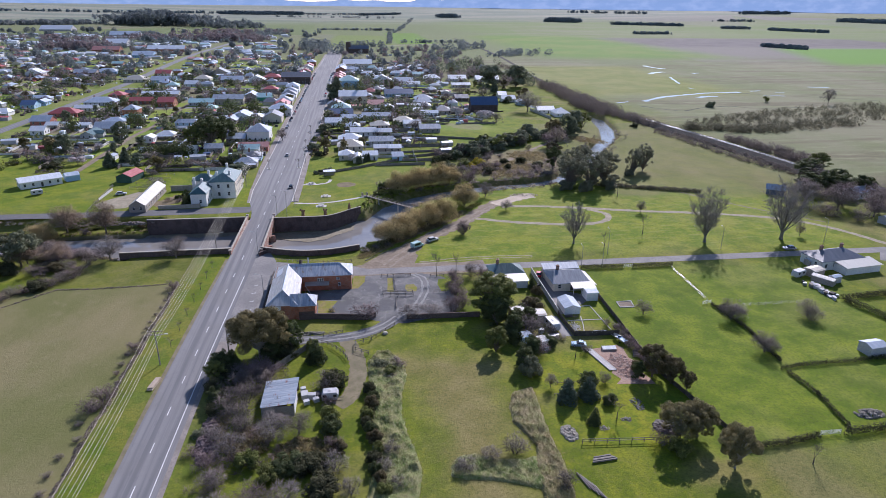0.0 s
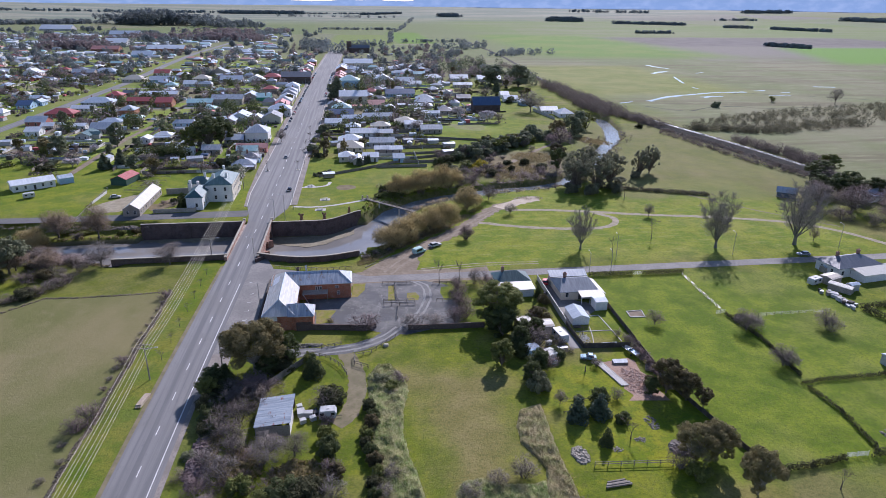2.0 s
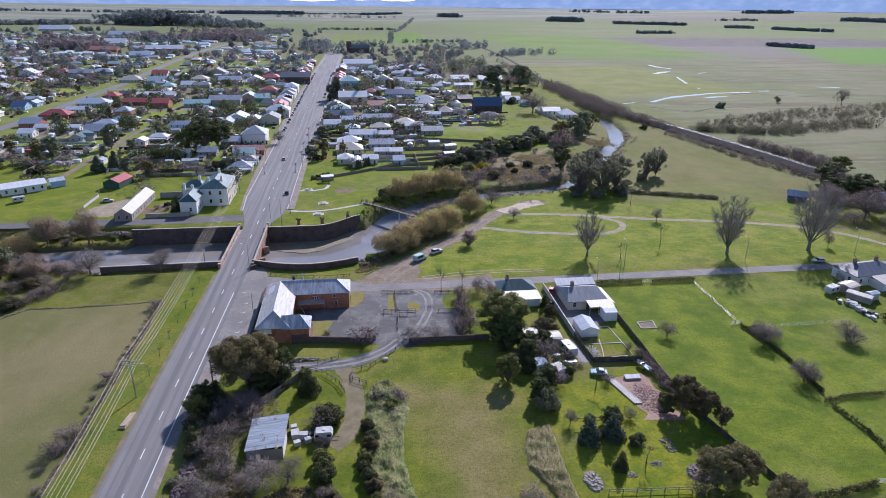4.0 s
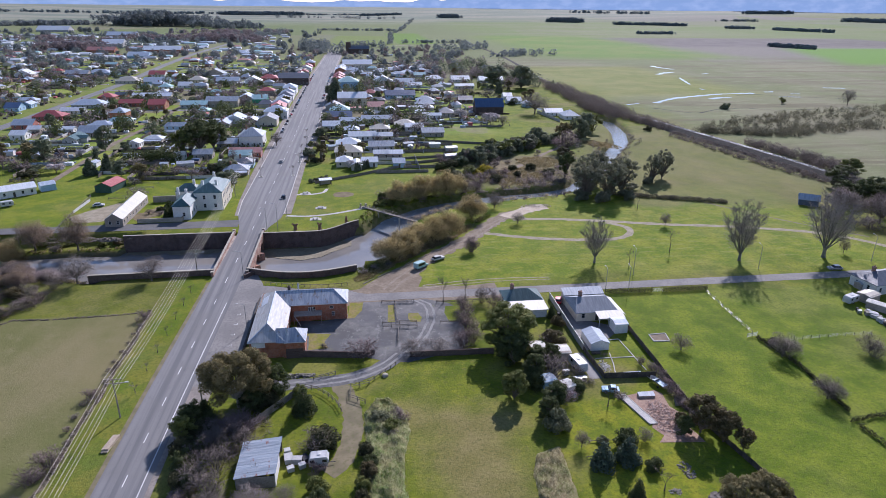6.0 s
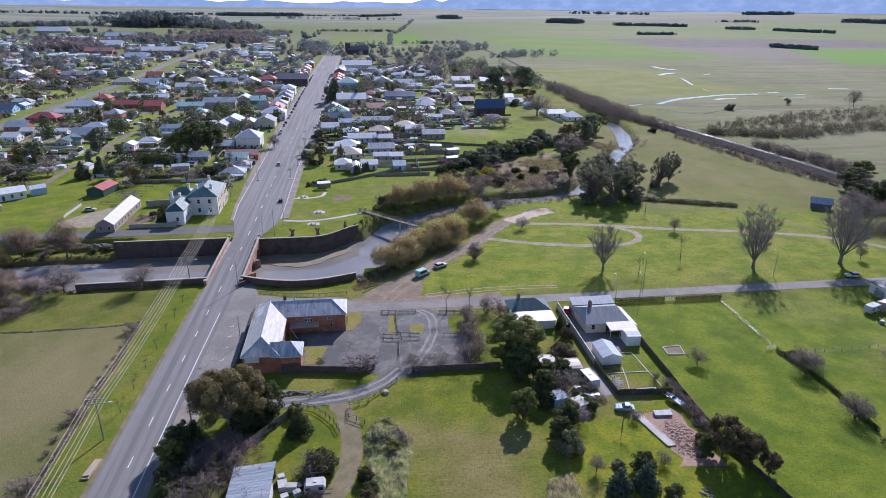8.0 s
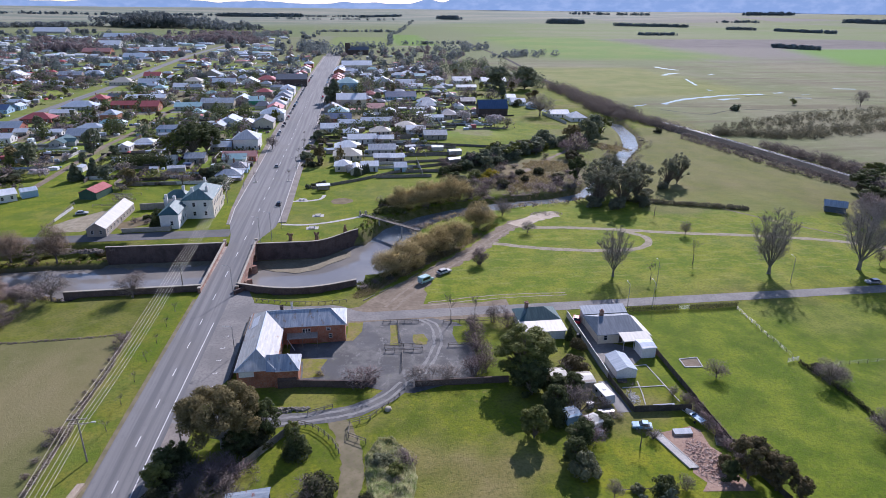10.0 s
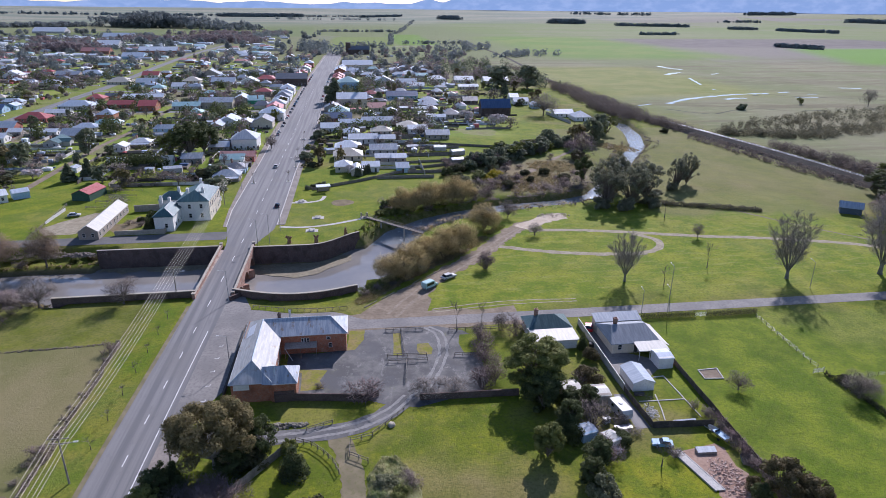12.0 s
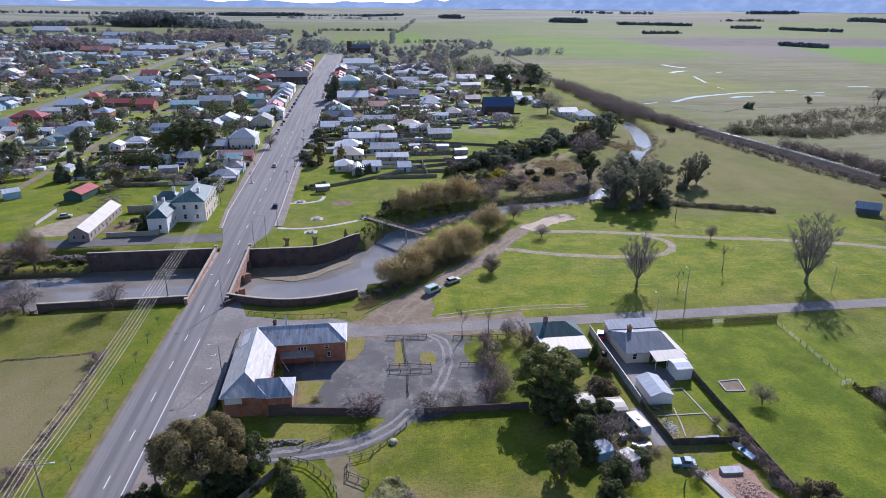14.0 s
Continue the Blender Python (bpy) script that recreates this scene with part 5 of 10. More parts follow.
def plant(kind, x, y, h, width=None, turn=None, z=0.0, label=""):
    """Sets a plant of a kind; the first of a kind is the one that the others are copied from."""
    made, h0, w0, ob = STOCK[kind]
    rng = random.Random(int(x * 131 + y * 17))
    turn = rng.uniform(0, 360) if turn is None else turn
    sx = (width / w0) if width else (h / h0) * rng.uniform(0.9, 1.1)
    sc = Matrix.Diagonal((sx, sx, h / h0, 1))
    if z == 0.0 and (0 < x < 210 and 200 < y < 470 or x < -76 and 170 < y < 250):
        z = min(0.0, ground_height(x, y) + 0.1)
    m = pose(x, y, z, 0, 0, turn) @ sc
    if ob is None:
        ob = made()
        STOCK[kind][3] = ob
        ob.matrix_basis = m
        if label:
            tagged(ob, label)
        return ob
    c = copy_thing(ob, Matrix.Identity(4))
    c.matrix_basis = m
    if label:
        tagged(c, label)
    return c


def stock(kind, h, w, make):
    STOCK[kind] = [make, h, w, None]


GUM = "broad gum tree with olive-brown leaves and bare forks"
stock("roadgum", 13, 16, lambda: leafy_tree(13, 16, 14, GUM, "leaf_gum", "gum_tree", "bark_pale", 100, 175, 0.165, 0.2, 0.085))
stock("bluegum", 10, 10, lambda: leafy_tree(10, 10, 12, "broad grey-green gum tree at the paddock corner", "leaf_bluegum", "gum_tree", "bark_pale", 70, 200, 0.16, 0.14, 0.09))
for k in range(2):
    stock("darktree%d" % k, 15, 12, lambda k=k: leafy_tree(15, 12, 21 + k, "dense dark evergreen tree on rough grass", "leaf_olive" if k else "leaf_dark", "evergreen_tree", "bark", 60, 56, 0.31, 0.1, 0.1))
stock("cedar", 16, 13, lambda: leafy_tree(16, 13, 31, "large dense olive-green evergreen tree", "leaf_olive", "evergreen_tree", "bark", 95, 190, 0.17, 0.03, 0.09))
for k in range(2):
    stock("finedark%d" % k, 8, 7, lambda k=k: leafy_tree(8, 7, 24 + k, "dense dark evergreen tree on rough grass", "leaf_olive" if k else "leaf_dark", "evergreen_tree", "bark", 60, 190, 0.17, 0.03, 0.11))
stock("rusttree", 10, 9, lambda: leafy_tree(10, 9, 33, "dense rusty brown-green tree", "leaf_rust", "evergreen_tree", "bark", 55, 230, 0.16, 0.08, 0.11))
stock("greygum", 11, 13, lambda: leafy_tree(11, 13, 35, "spreading grey-green wattle tree", "leaf_grey", "wattle_tree", "bark", 60, 90, 0.26, 0.2, 0.085))
stock("clumpgum", 22, 20, lambda: leafy_tree(22, 20, 37, "tall grey-green gum tree with broken crown", "leaf_eucalypt", "gum_tree", "bark", 80, 50, 0.29, 0.05, 0.07))
stock("clumpgum2", 20, 18, lambda: leafy_tree(20, 18, 38, "tall grey-green gum tree with broken crown", "leaf_eucalypt", "gum_tree", "bark", 74, 50, 0.29, 0.05, 0.07))
for k, leaf in enumerate(("leaf_dark", "leaf_olive", "leaf_rust", "leaf_grey", "leaf_hedge", "leaf_bluegreen")):
    tone = ("dark green", "olive green", "rusty brown", "grey-green", "near-black green", "blue-green")[k]
    stock("bush%d" % k, 4, 5, lambda k=k, leaf=leaf, tone=tone: bush(4, 5, 41 + k, tone + " evergreen bush on rough grass", leaf))
for k in range(2):
    stock("conifer%d" % k, 6, 4.5, lambda k=k: conifer(6, 4.5, 51 + k, "blue-green garden conifer on the lawn" if k else "dark pointed garden conifer tree", "leaf_bluegreen" if k else "leaf_dark"))
for k in range(2):
    stock("bigbare%d" % k, 22, 16, lambda k=k: poplar(22, 16, 61 + k, "large leafless poplar with upswept grey branches"))
for k in range(3):
    stock("bare%d" % k, 9, 9, lambda k=k: bare_shrub(9, 9, 71 + k, "leafless brown-grey tree on rough grass", ("twig", "twig_pale", "twig_purple")[k], "bare_tree", 30, 0.028, "tree", 18, 0.2, -0.2, 1.0))
for k, tw in enumerate(("twig", "twig_pale", "twig_purple")):
    tone = ("dark brown", "pale grey", "purplish")[k]
    stock("bareshrub%d" % k, 4, 5, lambda k=k, tw=tw, tone=tone: bare_shrub(4, 5, 81 + k, "leafless " + tone + " shrub of fine twigs", tw))
for k in range(2):
    stock("willow%d" % k, 11, 13, lambda k=k: bare_shrub(11, 13, 91 + k, "leafless golden-brown willow on the river bank", "twig_willow", "willow_tree", 34, 0.045, "tree", 26, 0.12, 0.75, 1.3))
stock("brownbare", 12, 12, lambda: bare_shrub(12, 12, 76, "leafless warm-brown tree on the river bank", "twig_brown", "bare_tree", 34, 0.034, "tree", 22, 0.16, -0.2, 1.1))
stock("oval_bush", 6.4, 5.4, lambda: bare_shrub(6.4, 5.4, 86, "dense upright leafless purplish bush on the meadow", "twig_purple", per=130, r=0.03, lobes=14))
stock("sapling", 5, 3, lambda: bare_tree(5, 3, 95, "thin leafless sapling in the grass", "sapling", "bark", "twig", (0, 5, 4, 3), 3, 0.0, 0.35, 0.018))
# Far and small trees of the town and the plain.
for k, leaf in enumerate(("leaf_middle", "leaf_olive", "leaf_gum", "leaf_rust")):
    stock("towntree%d" % k, 9, 8, lambda k=k, leaf=leaf: leafy_tree(9, 8, 101 + k, "dark evergreen tree among the houses", leaf, "town_tree", "bark", 26, 17, 0.5, 0.03, 0.13))
for k, tw in enumerate(("twig", "twig_purple", "twig_pale")):
    stock("townbare%d" % k, 8, 8, lambda k=k, tw=tw: bare_shrub(8, 8, 111 + k, "leafless garden tree among the houses", tw, "garden_tree", 5, 0.08, "tree", 14, 0.2, 0.0, 1.1))
for k, leaf in enumerate(("leaf_middle", "leaf_olive", "leaf_hedge", "leaf_rust")):
    stock("townbush%d" % k, 3.5, 5, lambda k=k, leaf=leaf: bush(3.5, 5, 121 + k, "dark garden shrub beside a fence", leaf, "garden_shrub", 16, 40, 0.4))
stock("blossom", 5, 6, lambda: leafy_tree(5, 6, 131, "small tree in pale blossom", "blossom", "blossom_tree", "bark", 12, 40, 0.3, 0.25, 0.2))
stock("townpine", 13, 7, lambda: conifer(13, 7, 133, "dark pointed pine tree", "leaf_middle", per=9, size=0.6))

stock("gorse", 4, 8, lambda: bush(4, 8, 49, "gorse bush with bright yellow flowers", "leaf_gorse", "gorse_bush", 30, 90, 0.2))

# Along the main road and round the tin shed.
plant("roadgum", -24.7, 109.2, 13.0, 16.2, 215, label="broad gum tree beside the main road, olive-brown crown")
plant("finedark0", -17.4, 112.0, 8.0, 6.5)
plant("finedark0", -21.0, 113.2, 6.0, 7.5)
plant("bush4", -18.5, 109.2, 3.6, 6)
plant("bush0", -21.8, 109.6, 4.6, 7)
plant("bush1", -12.5, 112, 3.0, 3.4)
plant("conifer0", -11.0, 106.0, 6.6, 5.4)
plant("bareshrub0", -8, 94, 4.2, 8)
plant("bush4", -6.8, 94.5, 4.6, 7)
for x, y, kind, h, wd in ((-32.2, 107, "bush0", 4.4, 5), (-33.0, 103.5, "finedark0", 5.4, 5), (-33.2, 99.5, "finedark1", 5.6, 5.5), (-32.6, 95.5, "bush4", 4.6, 5), (-31.8, 91.5, "bush0", 4.2, 5), (-31.0, 87.5, "bush4", 3.0, 4.6), (-24, 100.5, "bareshrub2", 5, 8), (-30.6, 104, "bush0", 3.4, 5), (-31.2, 100, "bush4", 3.2, 5), (-30.8, 96, "bush0", 3.6, 5), (-30.4, 92, "bareshrub0", 4.0, 6), (-30.0, 88, "bush0", 3.0, 4.5), (-27.5, 98, "bareshrub0", 4.6, 7), (-25, 103, "bareshrub2", 3.2, 6), (-21.5, 107.5, "finedark0", 5.0, 6), (-27, 95, "bareshrub0", 5, 8), (-25.5, 90, "bareshrub0", 5.5, 8), (-22.5, 97.5, "bareshrub0", 4, 6), (-31, 100.5, "bush4", 4, 6), (-28.5, 102, "bareshrub0", 3.4, 6), (-26, 84, "bareshrub0", 5, 8), (-22, 101.5, "bareshrub2", 4, 7), (-29, 87.5, "bareshrub0", 4.5, 7), (-20, 94, "bareshrub0", 4, 6), (-24.5, 80.5, "bareshrub0", 4.5, 7), (-18.5, 86, "bareshrub0", 3.5, 5)):
    plant(kind, x, y, h, wd)
for x, y, kind, h, wd in ((-29, 78, "bareshrub1", 4, 6), (-26, 74, "bareshrub1", 5, 7), (-18, 77.5, "bare1", 5.5, 9), (-13, 78, "bare0", 5, 7), (-22, 70, "bush1", 3.5, 5), (-30, 70, "bareshrub2", 3, 5), (-27.5, 65, "bareshrub1", 4, 6)):
    plant(kind, x, y, h, wd)
for x, y, kind, h, wd in ((-14.5, 68, "bush0", 3.6, 7), (-10, 67, "bush4", 3.8, 7), (-17.5, 65.5, "bush1", 3.2, 5), (-5.5, 66.5, "bareshrub1", 4, 6), (-7, 78, "bush0", 4.2, 5), (-7, 82, "bush1", 3.6, 4.4), (-6, 72.5, "bareshrub2", 3.2, 4.5), (-5.2, 72, "bush2", 2.6, 3.5)):
    plant(kind, x, y, h, wd)
for x, y, kind, h, wd in ((-8, 61, "bush4", 4, 7), (-14, 60, "bareshrub1", 4, 7), (-20, 60, "bareshrub2", 4, 7), (-26, 58, "bareshrub1", 4, 7), (-3, 60, "bareshrub1", 4, 5), (-33, 74, "bareshrub2", 2, 4), (-33, 80, "bush3", 1.5, 3), (-7.5, 87.0, "bareshrub2", 2.6, 4)):
    plant(kind, x, y, h, wd)
# The shrubs on the west edge of the long mound.
for i in range(12):
    y = 91 - 2.9 * i
    rr = random.Random(i)
    plant(("bush4", "bush0", "bush2", "bush1")[i % 4], 1.2 + 0.8 * math.sin(i * 1.3) + (1.2 if i > 6 else 0), y, rr.uniform(2.2, 3.4), rr.uniform(2.6, 3.6))
plant("bush3", 4.4, 101.2, 2.4, 4.6)
plant("bush1", 6.5, 98.5, 2.0, 4)
plant("bareshrub2", 8.6, 100.6, 2.6, 4.6)
for x, y, h, wd in ((7.5, 103, 1.6, 4), (5, 70, 3.0, 4), (3.6, 65.5, 3.0, 4), (5.5, 61, 2.4, 3.4), (7, 96, 1.5, 3)):
    plant("bareshrub1", x, y, h, wd)
# Shrubs beside the car park.
for x, y, kind, h, wd in ((1.5, 126.5, "bareshrub2", 5.5, 9), (14, 127, "bareshrub1", 4.2, 8), (20, 127, "bareshrub1", 4, 7), (26, 128, "bareshrub2", 5.4, 7), (29, 130.5, "bareshrub2", 5.6, 6.4), (28.6, 135, "bareshrub2", 5.4, 6), (28.4, 139.5, "bareshrub2", 5, 6), (28.8, 144, "bareshrub2", 6, 6), (29.5, 149, "bareshrub0", 5, 5), (24.5, 153, "sapling", 7, 3), (35.5, 152, "bareshrub0", 6, 6), (38.5, 149, "bareshrub2", 6, 5), (31, 154, "sapling", 6, 3), (-8, 132, "bareshrub0", 1.2, 3)):
    plant(kind, x, y, h, wd)
# The garden block to the east.
plant("cedar", 37.6, 126.0, 12.0, 15.5, 80)
plant("finedark0", 36.8, 119, 8, 8)
plant("finedark1", 33.4, 105, 7.2, 6.4)
plant("finedark0", 41.5, 101.5, 6, 6)
plant("finedark0", 42, 118, 5, 6)
plant("finedark0", 35.6, 122.5, 8, 7)
plant("finedark0", 40, 112.5, 6.5, 6)
plant("finedark0", 45.5, 118, 5.5, 5.5)
plant("finedark0", 38.5, 97.5, 5.5, 5)
plant("bush0", 39, 110, 5, 6)
for x, y, kind, h, wd in ((44.5, 112.5, "bareshrub0", 6.2, 10), (47.5, 107, "bush0", 3, 5), (43.5, 103, "bareshrub2", 4.6, 7), (39.5, 93.5, "bush3", 5.5, 5.5), (46.5, 126.5, "bareshrub0", 3.4, 5), (49.5, 127.5, "bush2", 4.2, 6.5), (45, 124.5, "bush0", 3.4, 3.6), (53, 136, "bush2", 3.6, 4), (52.5, 141, "conifer0", 5, 2.6), (50, 112, "bareshrub0", 3, 4), (51.5, 109.5, "bareshrub1", 1.6, 4)):
    plant(kind, x, y, h, wd)
for x, y, kind, h, wd in ((44.5, 82.5, "conifer1", 6, 5), (49.5, 83, "conifer1", 6.2, 5), (53.8, 80.5, "bush0", 2.6, 3.6), (51, 88, "bush0", 4, 5), (47, 89, "bush3", 1.6, 2.4), (53, 75, "sapling", 4, 3), (42.5, 88, "bare0", 4, 3.5), (47.6, 74, "conifer0", 4.6, 3), (55.5, 88.5, "bareshrub0", 3, 4), (52.5, 100, "sapling", 4, 3), (56, 102, "bareshrub0", 2.5, 4)):
    plant(kind, x, y, h, wd)
for x, y, kind, h, wd in ((67.6, 89.5, "rusttree", 8.6, 8.2), (70.6, 86.2, "rusttree", 7, 6.6), (63.8, 89, "finedark0", 4.6, 3.8), (73.2, 83.6, "rusttree", 4.6, 4.6), (65, 92.5, "bush2", 3, 3.4)):
    plant(kind, x, y, h, wd)
for x, y, kind, h, wd in ((62.4, 67.0, "bluegum", 8.8, 8.6), (67.0, 67.6, "bluegum", 8.4, 7.8), (59.0, 66, "bareshrub2", 4.4, 6), (69.3, 57.8, "bluegum", 10.2, 8), (61, 63, "bush1", 4, 5)):
    plant(kind, x, y, h, wd)
for i in range(15):
    rr = random.Random(200 + i)
    plant("bareshrub2" if i % 3 else "bareshrub0", 68.9 + rr.uniform(-0.8, 0.5), 113 - 1.6 * i, rr.uniform(2.0, 3.0), rr.uniform(2.6, 3.8))
for x, y, kind, h, wd in ((79.5, 120.5, "bare0", 4.2, 6), (102.7, 114.6, "bare0", 6.4, 8), (101.2, 97, "bare0", 5.6, 7.5), (125.3, 113.6, "bare0", 5.4, 7), (57.8, 117, "sapling", 2.6, 2.4), (66.5, 115, "bareshrub0", 2.8, 3), (29, 67, "bareshrub0", 4.5, 7), (24, 66, "bareshrub1", 3.4, 5), (18.5, 63.5, "bareshrub1", 3, 5), (36, 57, "bareshrub0", 4, 5), (85, 57, "sapling", 4, 3)):
    plant(kind, x, y, h, wd)
# Meadow trees to the north-east.
plant("bigbare0", 78.3, 177.2, 15.5, 11, 10)
plant("bigbare1", 127.6, 173.6, 20.5, 15.5, 70)
plant("bigbare0", 158.4, 173.4, 23, 20, 200)
for x, y, kind, h, wd in ((39.4, 191.2, "oval_bush", 6.4, 5.4), (62.7, 219, "bare1", 5, 6.5), (118, 233, "sapling", 7, 4), (119, 210, "bare1", 6, 5), (108, 184, "sapling", 7, 3.4), (168, 176, "bare0", 6, 4), (88.5, 173, "sapling", 5, 3)):
    plant(kind, x, y, h, wd)
# Willows and scrub along the river.
for x, y, kind, h, wd in ((11.5, 187, "willow0", 10.5, 13), (16.5, 191, "willow1", 10, 13), (22, 198.5, "willow0", 11.5, 13), (27.5, 203.5, "willow1", 10.5, 12), (34, 209, "willow0", 12, 13), (46.1, 227, "willow1", 10.5, 13.5), (57.9, 239.5, "bare0", 8, 8)):
    plant(kind, x, y, h, wd, z=-0.6)
for x, y, kind, h, wd in ((18.5, 251, "willow1", 10, 11), (23.5, 253, "willow0", 10.5, 12), (29, 256, "willow1", 11, 13), (34.5, 259, "willow0", 11, 13), (40, 262, "willow1", 11, 13), (45, 265, "willow0", 10, 12), (13.5, 248.5, "bush1", 3.0, 6), (18, 248.6, "bush1", 3.2, 6), (9.5, 247.5, "bush1", 2.4, 5), (12.5, 256, "bush0", 4.2, 5), (15, 258.5, "bush4", 3.4, 5), (50, 265, "bareshrub0", 5, 8), (55, 267, "bareshrub2", 5.5, 9), (50, 273, "bareshrub2", 4, 9), (35, 269, "bareshrub0", 2.6, 6), (39, 271, "bush4", 2.2, 4)):
    plant(kind, x, y, h, wd)
rr = random.Random(5)
for i in range(62):
    u = i / 61
    x, y = 60 + 60 * u + rr.uniform(-6, 6), 319 + 52 * u + rr.uniform(-7, 7)
    plant(rr.choice(("towntree0", "townbush0", "townbush0", "towntree0", "towntree1", "bareshrub0")), x, y, rr.uniform(4, 8.5), rr.uniform(7, 11))
for i in range(34):
    x, y = rr.uniform(44, 112), rr.uniform(262, 345)
    if way_distance(x, y, EAST_RIVER, EAST_W) > 3:
        plant(rr.choice(("bareshrub0", "bareshrub2", "bush4", "bareshrub0")), x, y, rr.uniform(1.5, 4.5), rr.uniform(4, 8))
for x, y, kind, h, wd in ((44, 305, "bush0", 5, 6), (50, 312, "bush4", 5, 8), (56, 316, "bush0", 5, 9), (58, 297, "bush1", 5, 9), (66, 301, "gorse", 4, 8), (61, 294, "gorse", 3, 6), (50, 290, "bush3", 4, 8), (54, 282, "bareshrub0", 5.5, 10), (62, 285, "bareshrub2", 5, 9), (68, 290, "bareshrub0", 5, 9), (46, 281, "bush2", 4, 7), (58, 276, "bareshrub2", 6, 9), (48, 298, "bush0", 4, 7), (44, 274, "bareshrub0", 4, 8)):
    plant(kind, x, y, h, wd)
for x, y, kind, h, wd in ((101, 250, "clumpgum", 15, 16), (111, 248, "clumpgum2", 18, 17), (121, 257, "clumpgum", 17, 16), (106, 263, "clumpgum2", 17, 16), (143, 273, "clumpgum", 14, 11), (151, 279, "clumpgum2", 15, 11), (114, 270, "clumpgum", 17, 13), (104, 287, "darktree0", 13, 9)):
    plant(kind, x, y, h, wd)
stock("gumscrub", 6, 9, lambda: bush(6, 9, 47, "grey-green gum scrub under the taller trees", "leaf_eucalypt", "gum_scrub", 30, 60, 0.26))
for x, y, h, wd in ((98, 248, 5, 8), (107, 243, 6, 8), (119, 247, 5, 8), (128, 262, 3.5, 6), (140, 270, 4, 6)):
    plant("gumscrub", x, y, h, wd)
for x, y, kind, h, wd in ((122, 340, "bare2", 14, 17), (118, 330, "bush2", 6, 12), (140, 372, "towntree0", 16, 14), (150, 385, "towntree0", 16, 14), (128, 365, "towntree2", 14, 14), (160, 400, "towntree1", 12, 14), (112, 368, "towntree0", 10, 11)):
    plant(kind, x, y, h, wd)
def brush(name, n, spot, label, twig, seed, r0, r1, per=30, length=1.0, r=0.035):
    """Leafless brush that nobody could count, in drifts."""
    rng = np.random.default_rng(seed)
    out = []
    while len(out) < n:
        x, y = spot(rng)
        if way_distance(x, y, EAST_RIVER, EAST_W) > 0.4 and way_distance(x, y, WEST_RIVER, WEST_W) > 0.4:
            q = rng.uniform(r0, r1)
            out.append((x, y, ground_height(x, y) + q * 0.35, q, q * 0.8))
    return tagged(new(name, twig_cloud(rng, out, per, length, r, twig)), label, "brush", kind="stuff")


def beside(way, lo, hi, near, far, side):
    """Picks spots along a way, to one side of it."""
    def spot(rng):
        q = rng.uniform(lo, hi)
        i = min(int(q), len(way) - 2)
        (ax, ay), (bx, by) = way[i], way[i + 1]
        ln, d = math.hypot(bx - ax, by - ay), side * (near + (far - near) * rng.random() ** 1.4)
        return ax + (bx - ax) * (q - i) - (by - ay) / ln * d, ay + (by - ay) * (q - i) + (bx - ax) / ln * d
    return spot


brush("river_brush", 60, beside(EAST_RIVER, 1.6, 6.2, 5.5, 12, -1), "brown leafless brush on the river bank", "twig_brush", 61, 0.7, 1.5)
brush("river_brush", 60, beside(EAST_RIVER, 1.6, 6.2, 5.5, 14, -1), "straw-coloured weeds on the river bank", "twig_willow", 62, 0.5, 1.0)
brush("river_brush", 95, beside(EAST_RIVER, 2.5, 7.5, 5.5, 26, 1), "purplish leafless brush on the river bank", "twig_mauve", 63, 0.8, 2.2)
brush("river_brush", 85, beside(EAST_RIVER, 2.5, 9.5, 5.0, 20, 1), "brown leafless brush on the river bank", "twig_brush", 64, 0.8, 2.4)
brush("river_brush", 60, beside(EAST_RIVER, 7.2, 10.5, 5.0, 12, -1), "brown leafless brush on the river bank", "twig_pale", 65, 0.8, 1.8)
brush("river_brush", 110, beside(WEST_RIVER, 0.4, 4.2, 11, 22, 1), "purplish leafless brush on the river bank", "twig_mauve", 66, 0.8, 2.2)
brush("river_brush", 110, beside(WEST_RIVER, 0.6, 4.2, 11, 24, 1), "brown leafless brush on the river bank", "twig_brush", 67, 0.8, 2.0)
brush("river_brush", 60, beside(WEST_RIVER, 0.3, 4.2, 12, 17, -1), "brown leafless brush on the river bank", "twig_brush", 68, 0.6, 1.3)
brush("roadside_brush", 70, lambda rng: (rng.uniform(-31, -17), rng.uniform(82, 106)), "dark tangle of leafless brush under the gum tree", "twig", 69, 0.5, 1.3, 45)
brush("roadside_brush", 60, lambda rng: (rng.uniform(-32, -16), rng.uniform(58, 84)), "purplish tangle of leafless brush beside the road", "twig_purple", 70, 0.5, 1.4, 45)
brush("fallen_branches", 16, lambda rng: (rng.uniform(-29.2, -27.2), rng.uniform(66, 76)), "heap of dead brown branches beside the road", "twig_mauve", 71, 0.4, 0.8, 40, 1.3, 0.05)
